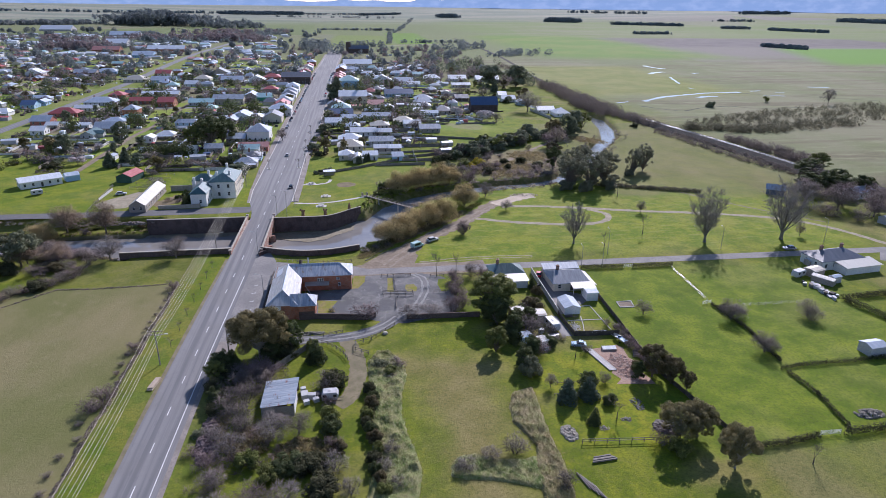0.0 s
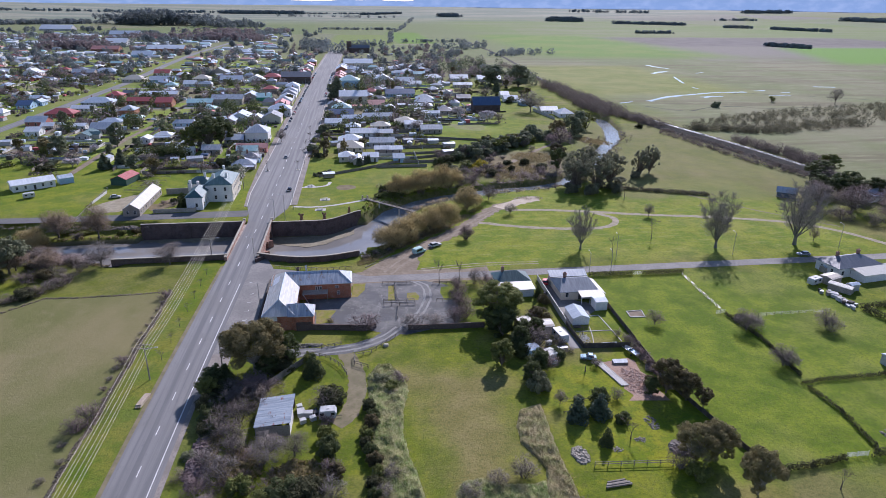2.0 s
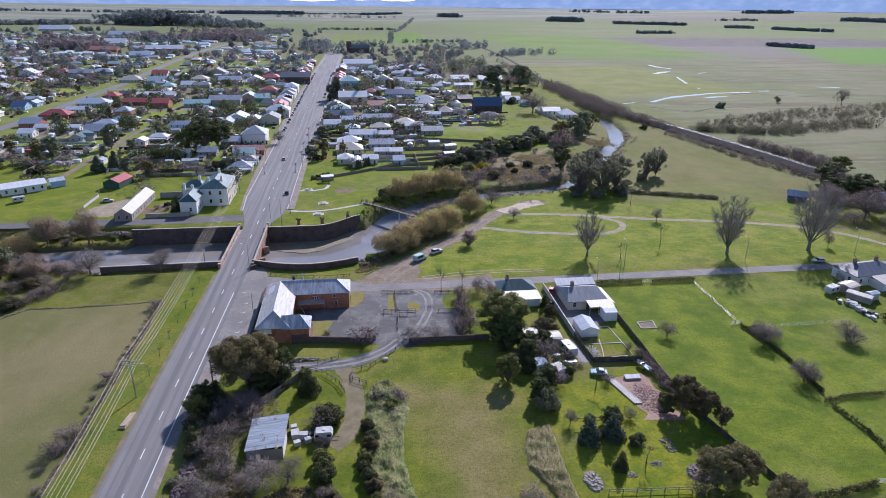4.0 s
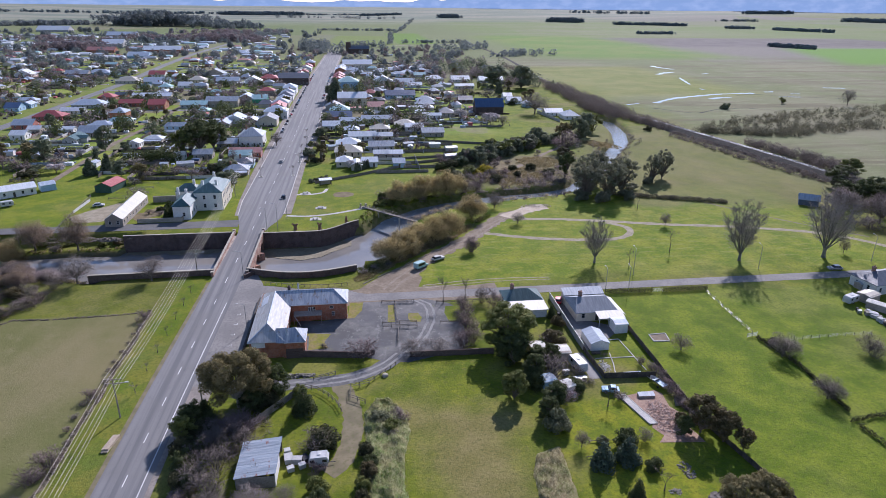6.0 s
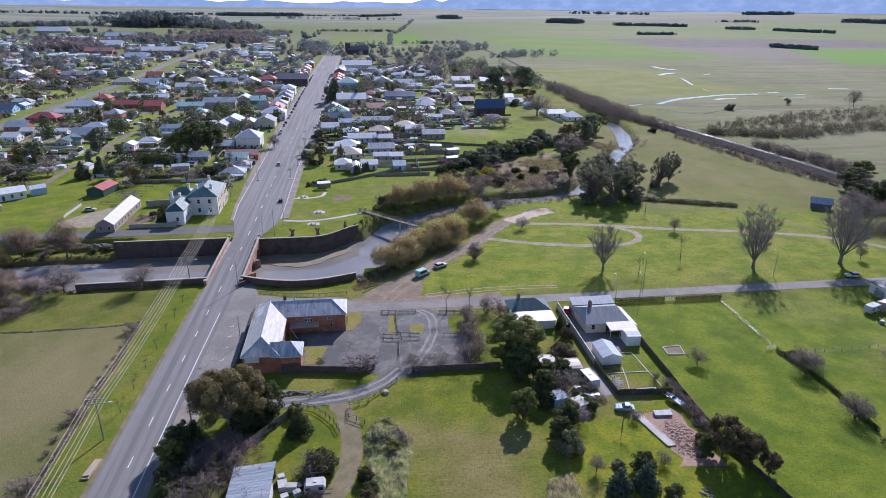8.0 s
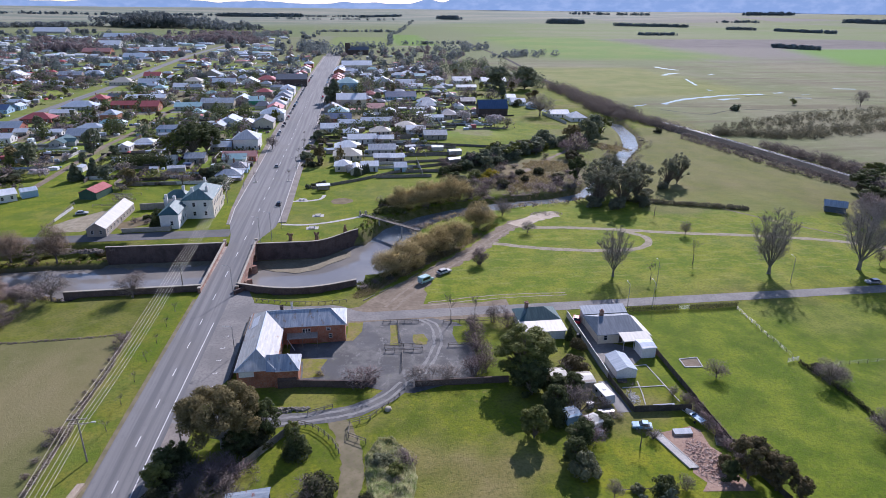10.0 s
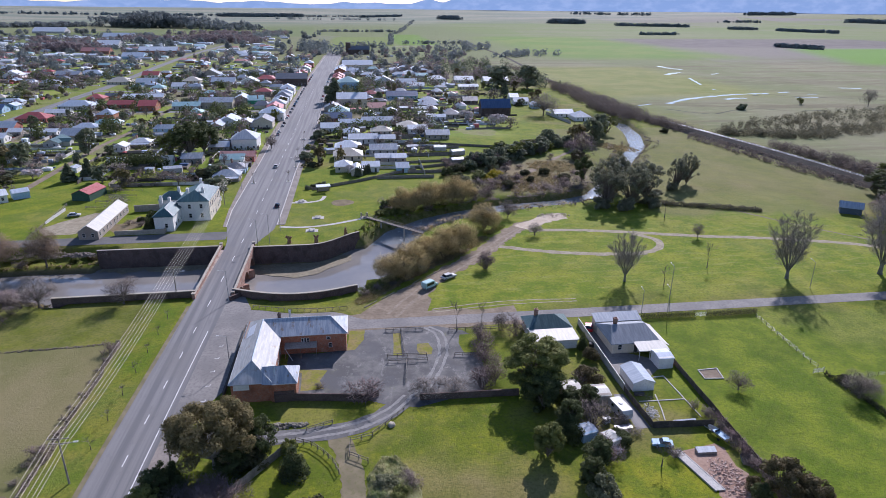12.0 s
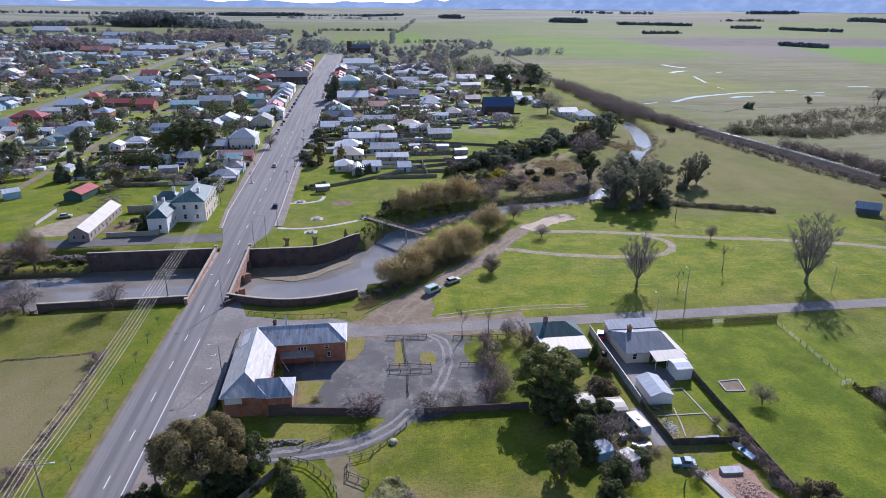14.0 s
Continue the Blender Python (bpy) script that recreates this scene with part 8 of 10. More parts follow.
EDGE = "pale concrete edging of the vegetable plot"
kerbing([(61.6, 126.9), (66.1, 127.3), (66.5, 119), (66.8, 112.6)], EDGE)
kerbing([(56.8, 118.9), (66.4, 118.6)], EDGE)
kerbing([(61.2, 121), (60.2, 116), (59.2, 112.4)], EDGE)
kerbing([(74.6, 125.2), (78.7, 124.8), (79.4, 128.8), (74.9, 128.6), (74.6, 125.2)], "pale timber edging of a sand pit", "concrete", 0.25, 0.2)
sheet("sand_pit", [((74.8, 125.4), (78.6, 125.0)), ((75.0, 128.4), (79.2, 128.6))], 0.05, "dirt", "bare sand in a timber frame", "sand pit")
sheet("garden_slab", [((56.2, 103.6), (57.6, 103.6)), ((58.8, 93.0), (60.2, 93.0))], 0.25, "concrete", "long pale concrete garden slab", "slab")
masonry([(56.1, 103.6), (58.7, 93.0)], 0.3, 0.2, "concrete", "low pale concrete garden kerb", "garden_kerb")
masonry([(57.7, 103.6), (60.3, 93.0)], 0.3, 0.2, "concrete", "low pale concrete garden kerb", "garden_kerb")


def cold_frame(x, y, w, d, turn, label, mat="roof_white"):
    top = empty("cold_frame", x, y, 0, turn)
    tagged(top, label, "cold frame")
    part("base", Build().box(-w / 2, -d / 2, 0, w / 2, d / 2, 0.5), "timber_wall", top)
    part("cover", Build().add([(-w / 2, -d / 2, 0.5), (w / 2, -d / 2, 0.5), (w / 2, d / 2, 0.8), (-w / 2, d / 2, 0.8), (-w / 2, -d / 2, 0.42), (w / 2, -d / 2, 0.42), (w / 2, d / 2, 0.42), (-w / 2, d / 2, 0.42)], [(0, 1, 2, 3), (4, 5, 1, 0), (5, 6, 2, 1), (6, 7, 3, 2), (7, 4, 0, 3)]), mat, top)


cold_frame(62.2, 102.6, 3.6, 1.3, -3, "low white covered garden frame")
cold_frame(68.8, 99.2, 3.0, 2.4, -20, "dark raised garden box", "wood_dark")
cold_frame(62.5, 110.9, 4.6, 0.8, 0, "long white bench against the fence")
for x, y in ((48.5, 89.3), (46.5, 85)):
    rail_fence([(x - 4, y), (x + 2, y - 0.4)], "rough timber edging in the garden", 0.35, 3.0, 1, "wood_grey")
for i in range(4):
    b = Build().beam((43 + 0.2 * i, 62.4 + 0.35 * i, 0.25 + 0.1 * (i % 2)), (48 - 0.3 * i, 62.8 + 0.35 * i, 0.25 + 0.1 * (i % 2)), 0.3, 0.3)
    tagged(new("log", b.data("log", "wood_grey")), "weathered grey log on the grass", "log", "cut logs")
for i in range(7):
    x = 39 + 0.35 * i
    b = Build().tube((x, 60 - i * 0.6, 0.18), (x + 1.0 + 0.2 * (i % 3), 55.5 - i * 0.5, 0.2), 0.17, 0.13)
    tagged(new("log", b.data("log", "wood_grey")), "weathered grey log on the grass", "log", "cut logs")
for i in range(3):
    for j in range(3):
        b = Build().beam((-47.6 + 0.42 * j, 97.2 + 0.5 * i, 0.2 + 0.25 * (i % 2)), (-46.9 + 0.42 * j, 102.0, 0.2 + 0.25 * (i % 2)), 0.36, 0.24)
        tagged(new("sawn_timber", b.data("sawn_timber", "wood_tan")), "pale sawn timber stacked on the verge", "timber", "timber stack")

# Grass islands.
turf("grass_island", [((8.8, 153.5), (10.6, 153.5)), ((8.6, 148), (10.4, 148)), ((8.2, 143), (10.2, 143))], "mossy grass strip in the car park", "moss")
turf("grass_island", [((14.2, 147.8), (16.8, 147.8)), ((13.8, 145), (17.6, 145)), ((14.4, 142.6), (17, 142.6))], "mossy grass strip in the car park", "moss")
turf("grass_island", [((24.8, 151), (29, 151)), ((24, 147), (29, 147)), ((24.6, 142), (29, 142))], "grass verge of the car park")
turf("grass_island", [((-1.8, 156), (2.0, 156)), ((-2, 151), (1.6, 151)), ((-2.4, 146.6), (-0.6, 146.6))], "yellowed grass beside the brick building", "moss")
turf("grass_island", [((-15, 139.5), (-12.2, 139.5)), ((-12, 138), (-6.5, 138.5)), ((-11.8, 134), (-8, 134.6)), ((-11.8, 131), (-7, 131.4))], "yellowed grass beside the brick building", "moss")


# ---- rough grass and reeds ----
def reeds(name, areas, n, label, leaf, h=0.7, seed=1, w=0.16):
    """Tussocks and canes over drifts (x, y, rx, ry, turn)."""
    rng = np.random.default_rng(seed)
    v, f = [], []
    total = sum(a[2] * a[3] for a in areas)
    for cx, cy, rx, ry, tn in areas:
        m = int(n * rx * ry / total)
        c, s = math.cos(tn), math.sin(tn)
        for i in range(m):
            a, r = rng.random() * 6.283, math.sqrt(rng.random())
            r *= 1 - 0.16 * math.sin(a * 5 + cx) ** 2
            px, py = math.cos(a) * rx * r, math.sin(a) * ry * r
            x, y = cx + c * px - s * py, cy + s * px + c * py
            k = len(v)
            hh = h * (0.5 + 0.8 * rng.random()) * (1.15 - 0.5 * r)
            ax, ay = rng.normal() * w, rng.normal() * w
            lx, ly = rng.normal() * hh * 0.8, rng.normal() * hh * 0.8
            v += [(x - ax, y - ay, -0.05), (x + ax, y + ay, -0.05), (x + lx + ax * 0.7, y + ly + ay * 0.7, hh), (x + lx - ax * 0.7, y + ly - ay * 0.7, hh * 0.95)]
            f.append((k, k + 1, k + 2, k + 3))
    return tagged(new(name, mesh(name, v, f, leaf)), label, "reeds", kind="stuff")


def grass_mat(name, strip, h, label, mat, leaf, seed, tufts):
    """A lumpy mat of lodged grass between two edges, with canes standing out of it."""
    rng = np.random.default_rng(seed)
    rows = []
    for (a0, b0), (a1, b1) in zip(strip, strip[1:]):
        n = max(2, int(math.hypot(a1[0] - a0[0], a1[1] - a0[1]) / 0.35))
        for k in range(n):
            t = k / n
            rows.append(((a0[0] + (a1[0] - a0[0]) * t, a0[1] + (a1[1] - a0[1]) * t), (b0[0] + (b1[0] - b0[0]) * t, b0[1] + (b1[1] - b0[1]) * t)))
    m = 24
    v, f = [], []
    for j, (a, b) in enumerate(rows):
        end = min(1.0, min(j, len(rows) - 1 - j) / 3.0)
        for i in range(m + 1):
            u = i / m
            x, y = a[0] + (b[0] - a[0]) * u, a[1] + (b[1] - a[1]) * u
            e = min(1.0, min(u, 1 - u) * m / 2.2) * end
            lump = 0.55 + 0.55 * noise.noise((x * 0.45, y * 0.45, seed)) + 0.5 * abs(noise.noise((x * 1.3, y * 0.8, seed + 7))) + 0.22 * noise.noise((x * 3.1, y * 3.1, seed + 3))
            wob = 0.35 * noise.noise((x * 0.6, y * 0.6, seed + 20))
            v.append((x + wob, y + wob * 0.6, -0.06 + e * h * max(0.25, lump)))
    w2 = m + 1
    f = [(j * w2 + i, (j + 1) * w2 + i, (j + 1) * w2 + i + 1, j * w2 + i + 1) for j in range(len(rows) - 1) for i in range(m)]
    tagged(new(name, mesh(name, v, f, mat, True)), label, "grass", kind="stuff")
    tv, tf = [], []
    for q in range(tufts):
        x, y, z = v[int(rng.integers(w2 * 3, len(v) - w2 * 3))]
        lx, ly = rng.normal() * 0.35, rng.normal() * 0.35 - 0.2
        ax, ay = rng.normal() * 0.035, rng.normal() * 0.035
        k = len(tv)
        hh = h * (0.25 + 0.4 * rng.random())
        tv += [(x - ax, y - ay, z - 0.1), (x + ax, y + ay, z - 0.1), (x + lx, y + ly, z + hh)]
        tf.append((k, k + 1, k + 2))
    tagged(new(name, mesh(name, tv, tf, leaf)), label, "grass", kind="stuff")


grass_mat("reed_bank", [((4.6, 108.8), (6.1, 108.6)), ((1.2, 103.5), (9.6, 103.8)), ((1.3, 96.6), (10.5, 97.4)), ((1.6, 90.7), (8.8, 90.0)), ((1.8, 83.6), (8.0, 82.2)), ((1.6, 76.9), (8.9, 74.4)), ((1.4, 70.0), (10.1, 68.3)), ((1.1, 63.9), (10.6, 64.2)), ((-0.3, 57.3), (9.3, 57.1)), ((-0.5, 48), (8.5, 47))], 1.1, "long bank of matted pale green reeds", "long_grass", "leaf_reed", 1, 7000)
grass_mat("bramble_bank", [((33.3, 87.3), (38.5, 89.2)), ((31.1, 81.4), (38.0, 80.5)), ((30.8, 76.9), (37.6, 72.7)), ((32.4, 72.5), (37.6, 67.4)), ((33.7, 68.7), (37.7, 62.4)), ((31.9, 63.2), (37.3, 57.2)), ((31.2, 57.2), (36.7, 53.0)), ((31, 50), (36, 47))], 0.9, "bank of brown bramble and straw-coloured reeds", "straw_grass", "leaf_bramble", 2, 4000)
grass_mat("bramble_bank", [((15.8, 64.4), (15.9, 62.0)), ((17.8, 67.3), (17.8, 60.9)), ((21.2, 67.7), (22.0, 60.4)), ((25.8, 65.5), (26.9, 58.8)), ((30.8, 65.3), (31.1, 56.8)), ((33.3, 66.2), (33.7, 54.9))], 0.8, "bank of green and straw-coloured reeds", "long_grass", "leaf_reed", 3, 2500)
reeds("bramble_bank", [(-30, 85, 2.5, 10, 0.1), (-23, 76, 5, 6, 0), (-12, 72, 6, 5, 0)], 4000, "rough weeds under the shrubs", "leaf_bramble", 0.6, 3)
reeds("track_weeds", [(8, 180, 8, 2.6, 0.75), (17, 190, 9, 2.8, 0.8), (30, 201, 10, 2.4, 0.75), (41, 214, 8, 2.4, 0.9), (3, 174, 5, 2.4, 0.7)], 5200, "brown weeds between the track and the willows", "leaf_bramble", 0.55, 6, 0.05)
reeds("track_weeds", [(5, 180, 6, 4, 0.6), (10, 186, 6, 3, 0.8), (38, 213, 8, 3, 0.9), (50, 226, 7, 2, 0.9)], 4200, "green weeds under the willows", "leaf_olive", 0.5, 16, 0.06)
for x, y, h, wd in ((6, 179.5, 2.2, 4), (10.5, 182, 1.8, 3.5), (15, 186.5, 1.6, 3), (2.5, 176.5, 1.8, 4), (20, 192, 1.5, 3), (29, 202, 1.6, 3)):
    plant("bareshrub0", x, y, h, wd)


def bank_scrub(name, way, widths, n, leaf, label, seed, h, near=0.3, wide=4.5, size=0.3, per=9.0, span=(0.0, 1.0), side=0):
    """Low scrub and long grass on the slopes of a river bank."""
    rng = np.random.default_rng(seed)
    cs = []
    while len(cs) < n:
        q = (span[0] + (span[1] - span[0]) * rng.random()) * (len(way) - 1)
        i = min(int(q), len(way) - 2)
        (ax, ay), (bx, by) = way[i], way[i + 1]
        t = q - i
        ln = math.hypot(bx - ax, by - ay)
        s = side if side else (1 if rng.random() < 0.5 else -1)
        d = (widths[i] + near + wide * rng.random()) * s
        x, y = ax + (bx - ax) * t - (by - ay) / ln * d, ay + (by - ay) * t + (bx - ax) / ln * d
        if way_distance(x, y, way, widths) < near * 0.6:
            continue
        r = h * (0.5 + 0.8 * rng.random())
        cs.append((x, y, ground_height(x, y) + r * 0.3, r * 1.1, r * 0.75))
    tagged(new(name, leaf_cards(rng, cs, per, size, leaf)), label, "scrub", kind="stuff")


bank_scrub("bank_scrub", EAST_RIVER, EAST_W, 150, "leaf_bramble", "brown rushes and bramble on the river bank", 51, 0.9, span=(0.12, 0.72))
bank_scrub("bank_scrub", EAST_RIVER, EAST_W, 90, "leaf_scrub", "grey-brown leafless scrub on the river bank", 52, 0.9, 1.2, span=(0.24, 0.72))
bank_scrub("bank_scrub", EAST_RIVER, EAST_W, 70, "leaf_olive", "green scrub on the river bank", 53, 0.9, 1.0, span=(0.1, 0.3), side=1)
bank_scrub("bank_scrub", WEST_RIVER, WEST_W, 60, "leaf_olive", "green bramble on the river bank", 54, 0.55, span=(0.0, 0.75), side=-1, wide=9)
bank_scrub("bank_scrub", WEST_RIVER, WEST_W, 50, "leaf_bramble", "brown flood debris and weeds at the water's edge", 55, 0.6, span=(0.0, 0.75), side=-1, wide=2)
bank_scrub("bank_scrub", WEST_RIVER, WEST_W, 120, "leaf_scrub", "brown scrub on the river bank", 56, 1.1, span=(0.0, 0.75), side=1, wide=7)
bank_scrub("bank_scrub", WEST_RIVER, WEST_W, 90, "leaf_bramble", "straw-coloured weeds on the river bank", 57, 0.7, span=(0.0, 0.75), side=1, wide=8)
reeds("river_scrub", [(80, 290, 22, 16, 0.8), (100, 318, 14, 14, 0), (150, 360, 8, 16, 0.5)], 5000, "brown bracken scrub beyond the river", "leaf_bramble", 0.7, 5, 0.2)


# ---- poles, wires, lamps ----
def power_pole(x, y, h, label, arms=2, lamp=False, turn=0):
    top = empty("power_pole", x, y, 0, turn)
    tagged(top, label, "power pole")
    part("pole", Build().tube((0, 0, -0.3), (0, 0, h), 0.17, 0.12, 8), "wood_grey", top)
    for k in range(arms):
        z = h - 0.25 - 0.9 * k
        arm = part("crossarm", Build().box(-1.7, -0.06, z, 1.7, 0.06, z + 0.14), "wood_grey", top)
        for px in (-1.55, -0.75, 0.75, 1.55):
            part("insulator", Build().tube((px, 0, z + 0.14), (px, 0, z + 0.32), 0.05, 0.04, 6), "trim", arm)
    if lamp:
        part("lamp_arm", Build().tube((0, 0, h - 1.4), (2.4, 0, h - 0.9), 0.045, 0.04, 5), "steel", top)
        part("lamp_head", Build().box(2.2, -0.14, h - 1.0, 2.9, 0.14, h - 0.84, 0.02), "trim", top)


power_pole(-47.9, 108.4, 9.2, "timber power pole with two crossarms and street lamp", 2, True)
power_pole(-32.4, 111.2, 7.0, "slim timber service pole under the gum tree", 0)
power_pole(-48.5, 181, 8.6, "timber power pole with crossarms beside the bridge", 2, True)
power_pole(-47.0, 35, 9.2, "timber power pole with crossarms on the verge", 2)
power_pole(-51.6, 268, 8.6, "timber power pole with crossarms by the inn", 2)
power_pole(-50.5, 318, 8.6, "timber power pole on the main street", 1)
chain = [(-47.0, 35, 9.2), (-47.9, 108.4, 9.2), (-48.5, 181, 8.6), (-51.6, 268, 8.6), (-50.5, 318, 8.6)]
for (ax, ay, ah), (bx, by, bh) in zip(chain, chain[1:]):
    for px, dz in ((-1.55, 0.1), (-0.75, 0.1), (0.75, 0.1), (1.55, 0.1), (-0.75, -0.8), (1.55, -0.8)):
        pts = [Vector((ax + px + (bx - ax) * t, ay + (by - ay) * t, ah + dz + (bh - ah) * t - 4 * 1.1 * t * (1 - t))) for t in [i / 14 for i in range(15)]]
        v = [p + k for p in pts for k in (Vector((0.028, 0, 0)), Vector((0, 0, 0.028)), Vector((-0.028, 0, 0)), Vector((0, 0, -0.028)))]
        f = [(4 * i + k, 4 * i + (k + 1) % 4, 4 * i + 4 + (k + 1) % 4, 4 * i + 4 + k) for i in range(14) for k in range(4)]
        tagged(new("power_line", mesh("power_line", v, f, "wire")), "pale overhead power line wire", "power line", "power lines")


def street_lamp(x, y, h, turn, label="slim grey steel street lamp"):
    top = empty("street_lamp", x, y, 0, turn)
    tagged(top, label, "street lamp")
    part("pole", Build().tube((0, 0, -0.2), (0, 0, h), 0.1, 0.06, 8), "steel", top)
    part("arm", Build().tube((0, 0, h - 0.1), (1.6, 0, h + 0.25), 0.04, 0.035, 6), "steel", top)
    part("lamp_head", Build().box(1.5, -0.12, h + 0.18, 2.1, 0.12, h + 0.3, 0.02), "trim", top)


for x, y, h, t in ((-32.2, 219.5, 9, 180), (-28.3, 220, 10.5, 180), (-28.0, 143, 7.5, 180), (-26.3, 234, 8, 180), (-34.0, 176.5, 9, 180), (80.8, 155.4, 7.5, 90), (73.4, 155.0, 7.5, 90), (86.9, 166, 9, 90), (130, 166.5, 8, 90), (172, 168, 9, 90)):
    street_lamp(x, y, h, t)
for i in range(9):
    street_lamp(main_edges(290 + 45 * i)[0] - 1.2, 290 + 45 * i, 8.5, 0)
    street_lamp(main_edges(312 + 45 * i)[1] + 1.2, 312 + 45 * i, 8.5, 180)


# ---- vehicles ----
def vehicle(x, y, turn, paint, label, kind="car", ln=4.4, wd=1.8, ht=1.45):
    """A car, ute or van: lower body, cabin, glass, wheels, lights."""
    top = empty(kind, x, y, 0.06, turn)
    tagged(top, label, kind)
    a, b = ln / 2, wd / 2
    body = Build()
    prof = [(-a, 0.35), (-a, 0.75), (-a + 0.1, 0.9), (a - 1.2, 0.92), (a - 0.1, 0.78), (a, 0.6), (a, 0.35)]
    if kind == "van":
        prof = [(-a, 0.35), (-a, ht - 0.1), (-a + 0.1, ht), (a - 1.5, ht), (a - 0.9, 1.05), (a, 0.85), (a, 0.35)]
    n = len(prof)
    v = [(x_, -b, z) for x_, z in prof] + [(x_, b, z) for x_, z in prof]
    body.add(v, [tuple(range(n)), tuple(range(2 * n - 1, n - 1, -1))] + [(i, n + i, n + (i + 1) % n, (i + 1) % n) for i in range(n)])
    part("body", body, paint, top)
    if kind != "van":
        c0, c1 = (-a + 0.5, a - 1.3) if kind == "car" else (-0.4, a - 1.3)
        cab = Build().add([(c0, -b + 0.05, 0.9), (c1, -b + 0.05, 0.9), (c1, b - 0.05, 0.9), (c0, b - 0.05, 0.9), (c0 + 0.35, -b + 0.25, ht - 0.05), (c1 - 0.6, -b + 0.25, ht - 0.05), (c1 - 0.6, b - 0.25, ht - 0.05), (c0 + 0.35, b - 0.25, ht - 0.05)], [(0, 1, 5, 4), (1, 2, 6, 5), (2, 3, 7, 6), (3, 0, 4, 7), (4, 5, 6, 7)])
        part("cabin_glass", cab, "glass", top)
        part("roof", Build().box(c0 + 0.3, -b + 0.22, ht - 0.06, c1 - 0.55, b - 0.22, ht + 0.02, 0.02), paint, top)
    else:
        part("windscreen", Build().add([(a - 1.46, -b + 0.1, ht - 0.08), (a - 1.46, b - 0.1, ht - 0.08), (a - 0.93, b - 0.1, 1.08), (a - 0.93, -b + 0.1, 1.08)], [(0, 3, 2, 1)]), "glass", top)
        for s in (-1, 1):
            part("side_window", Build().box(-a + 0.5, s * b - 0.01, 1.05, a - 1.7, s * b + 0.01, ht - 0.25), "glass", top)
    for wx in (-a + 0.8, a - 0.85):
        for s in (-1, 1):
            wheel = part("wheel", Build().tube((wx, s * (b - 0.2), 0.31), (wx, s * (b + 0.01), 0.31), 0.32, 0.32, 10), "black", top)
            part("rim", Build().tube((wx, s * (b - 0.02), 0.31), (wx, s * (b + 0.03), 0.31), 0.18, 0.18, 8), "steel", wheel)
    for s in (-1, 1):
        part("headlight", Build().box(a - 0.03, s * (b - 0.35) - 0.15, 0.6, a + 0.02, s * (b - 0.35) + 0.15, 0.74), "trim", top)
        part("tail_light", Build().box(-a - 0.02, s * (b - 0.25) - 0.12, 0.6, -a + 0.03, s * (b - 0.25) + 0.12, 0.78), "car_red", top)


def caravan(x, y, turn, label, ln=4.6, wd=2.1):
    top = empty("caravan", x, y, 0, turn)
    tagged(top, label, "caravan")
    a, b = ln / 2, wd / 2
    prof = [(-a, 0.5), (-a - 0.05, 1.6), (-a + 0.3, 2.35), (a - 0.4, 2.4), (a, 1.7), (a - 0.25, 0.5)]
    n = len(prof)
    v = [(p, -b, z) for p, z in prof] + [(p, b, z) for p, z in prof]
    part("body", Build().add(v, [tuple(range(n)), tuple(range(2 * n - 1, n - 1, -1))] + [(i, n + i, n + (i + 1) % n, (i + 1) % n) for i in range(n)]), "car_white", top)
    for s in (-1, 1):
        for px in (-1.2, 1.0):
            part("window", Build().box(px - 0.4, s * b - 0.015, 1.3, px + 0.4, s * b + 0.015, 1.9), "glass", top)
        part("wheel", Build().tube((0, s * (b - 0.22), 0.33), (0, s * (b + 0.0), 0.33), 0.33, 0.33, 10), "black", top)
    part("drawbar", Build().beam((a - 0.3, 0, 0.5), (a + 1.1, 0, 0.45), 0.12, 0.1), "black", top)
    part("roof_vent", Build().box(-0.3, -0.3, 2.37, 0.3, 0.3, 2.5, 0.03), "trim", top)


vehicle(20.9, 179.5, 38, "roof_tealpale", "pale teal camper van beside the dirt track", "van", 4.9, 1.9, 2.1)
vehicle(27.2, 185.3, 30, "car_white", "white estate car parked beside the track", "car", 4.7, 1.85, 1.5)
vehicle(57.4, 150.0, 70, "car_red", "red hatchback parked beside the house", "car", 4.2)
vehicle(55.1, 105.2, 165, "car_blue", "light blue hatchback parked on the lawn", "car", 3.8, 1.65, 1.45)
vehicle(154.5, 163, 175, "car_silver", "silver car parked beside the road", "car")
vehicle(-30.4, 263.0, 90, "car_dark", "dark blue car on the main street", "car")
caravan(51.2, 115.6, 100, "white caravan parked beside the drive", 5.4, 2.2)
caravan(-7.1, 89.2, 0, "white caravan parked beside the tin shed", 3.6, 2.0)
caravan(141.5, 140, 20, "white caravan at the farm", 4.6, 2.1)
caravan(-141, 262, 30, "white caravan in the yard", 4.6, 2.1)
vehicle(-104.5, 258.5, 10, "car_white", "white car parked in the stable yard", "car")
rngc = random.Random(77)
for i in range(34):
    side = -1 if i < 25 else 1
    y = 412 + 15 * i + rngc.uniform(-5, 5) if side < 0 else 570 + 26 * (i - 25) + rngc.uniform(-8, 8)
    paint = rngc.choice(("car_white", "car_white", "car_silver", "car_dark", "car_dark", "car_red", "car_blue"))
    e = main_edges(y)
    vehicle(e[0] + 1.3 if side < 0 else e[1] - 1.5, y, 90 * side * -1, paint, "%s car parked on the main street" % {"car_white": "white", "car_silver": "silver", "car_dark": "dark", "car_red": "red", "car_blue": "blue"}[paint])
vehicle(-24.3, 651.9, 90, "car_white", "white delivery van parked on the main street", "van", 6.5, 2.3, 2.8)


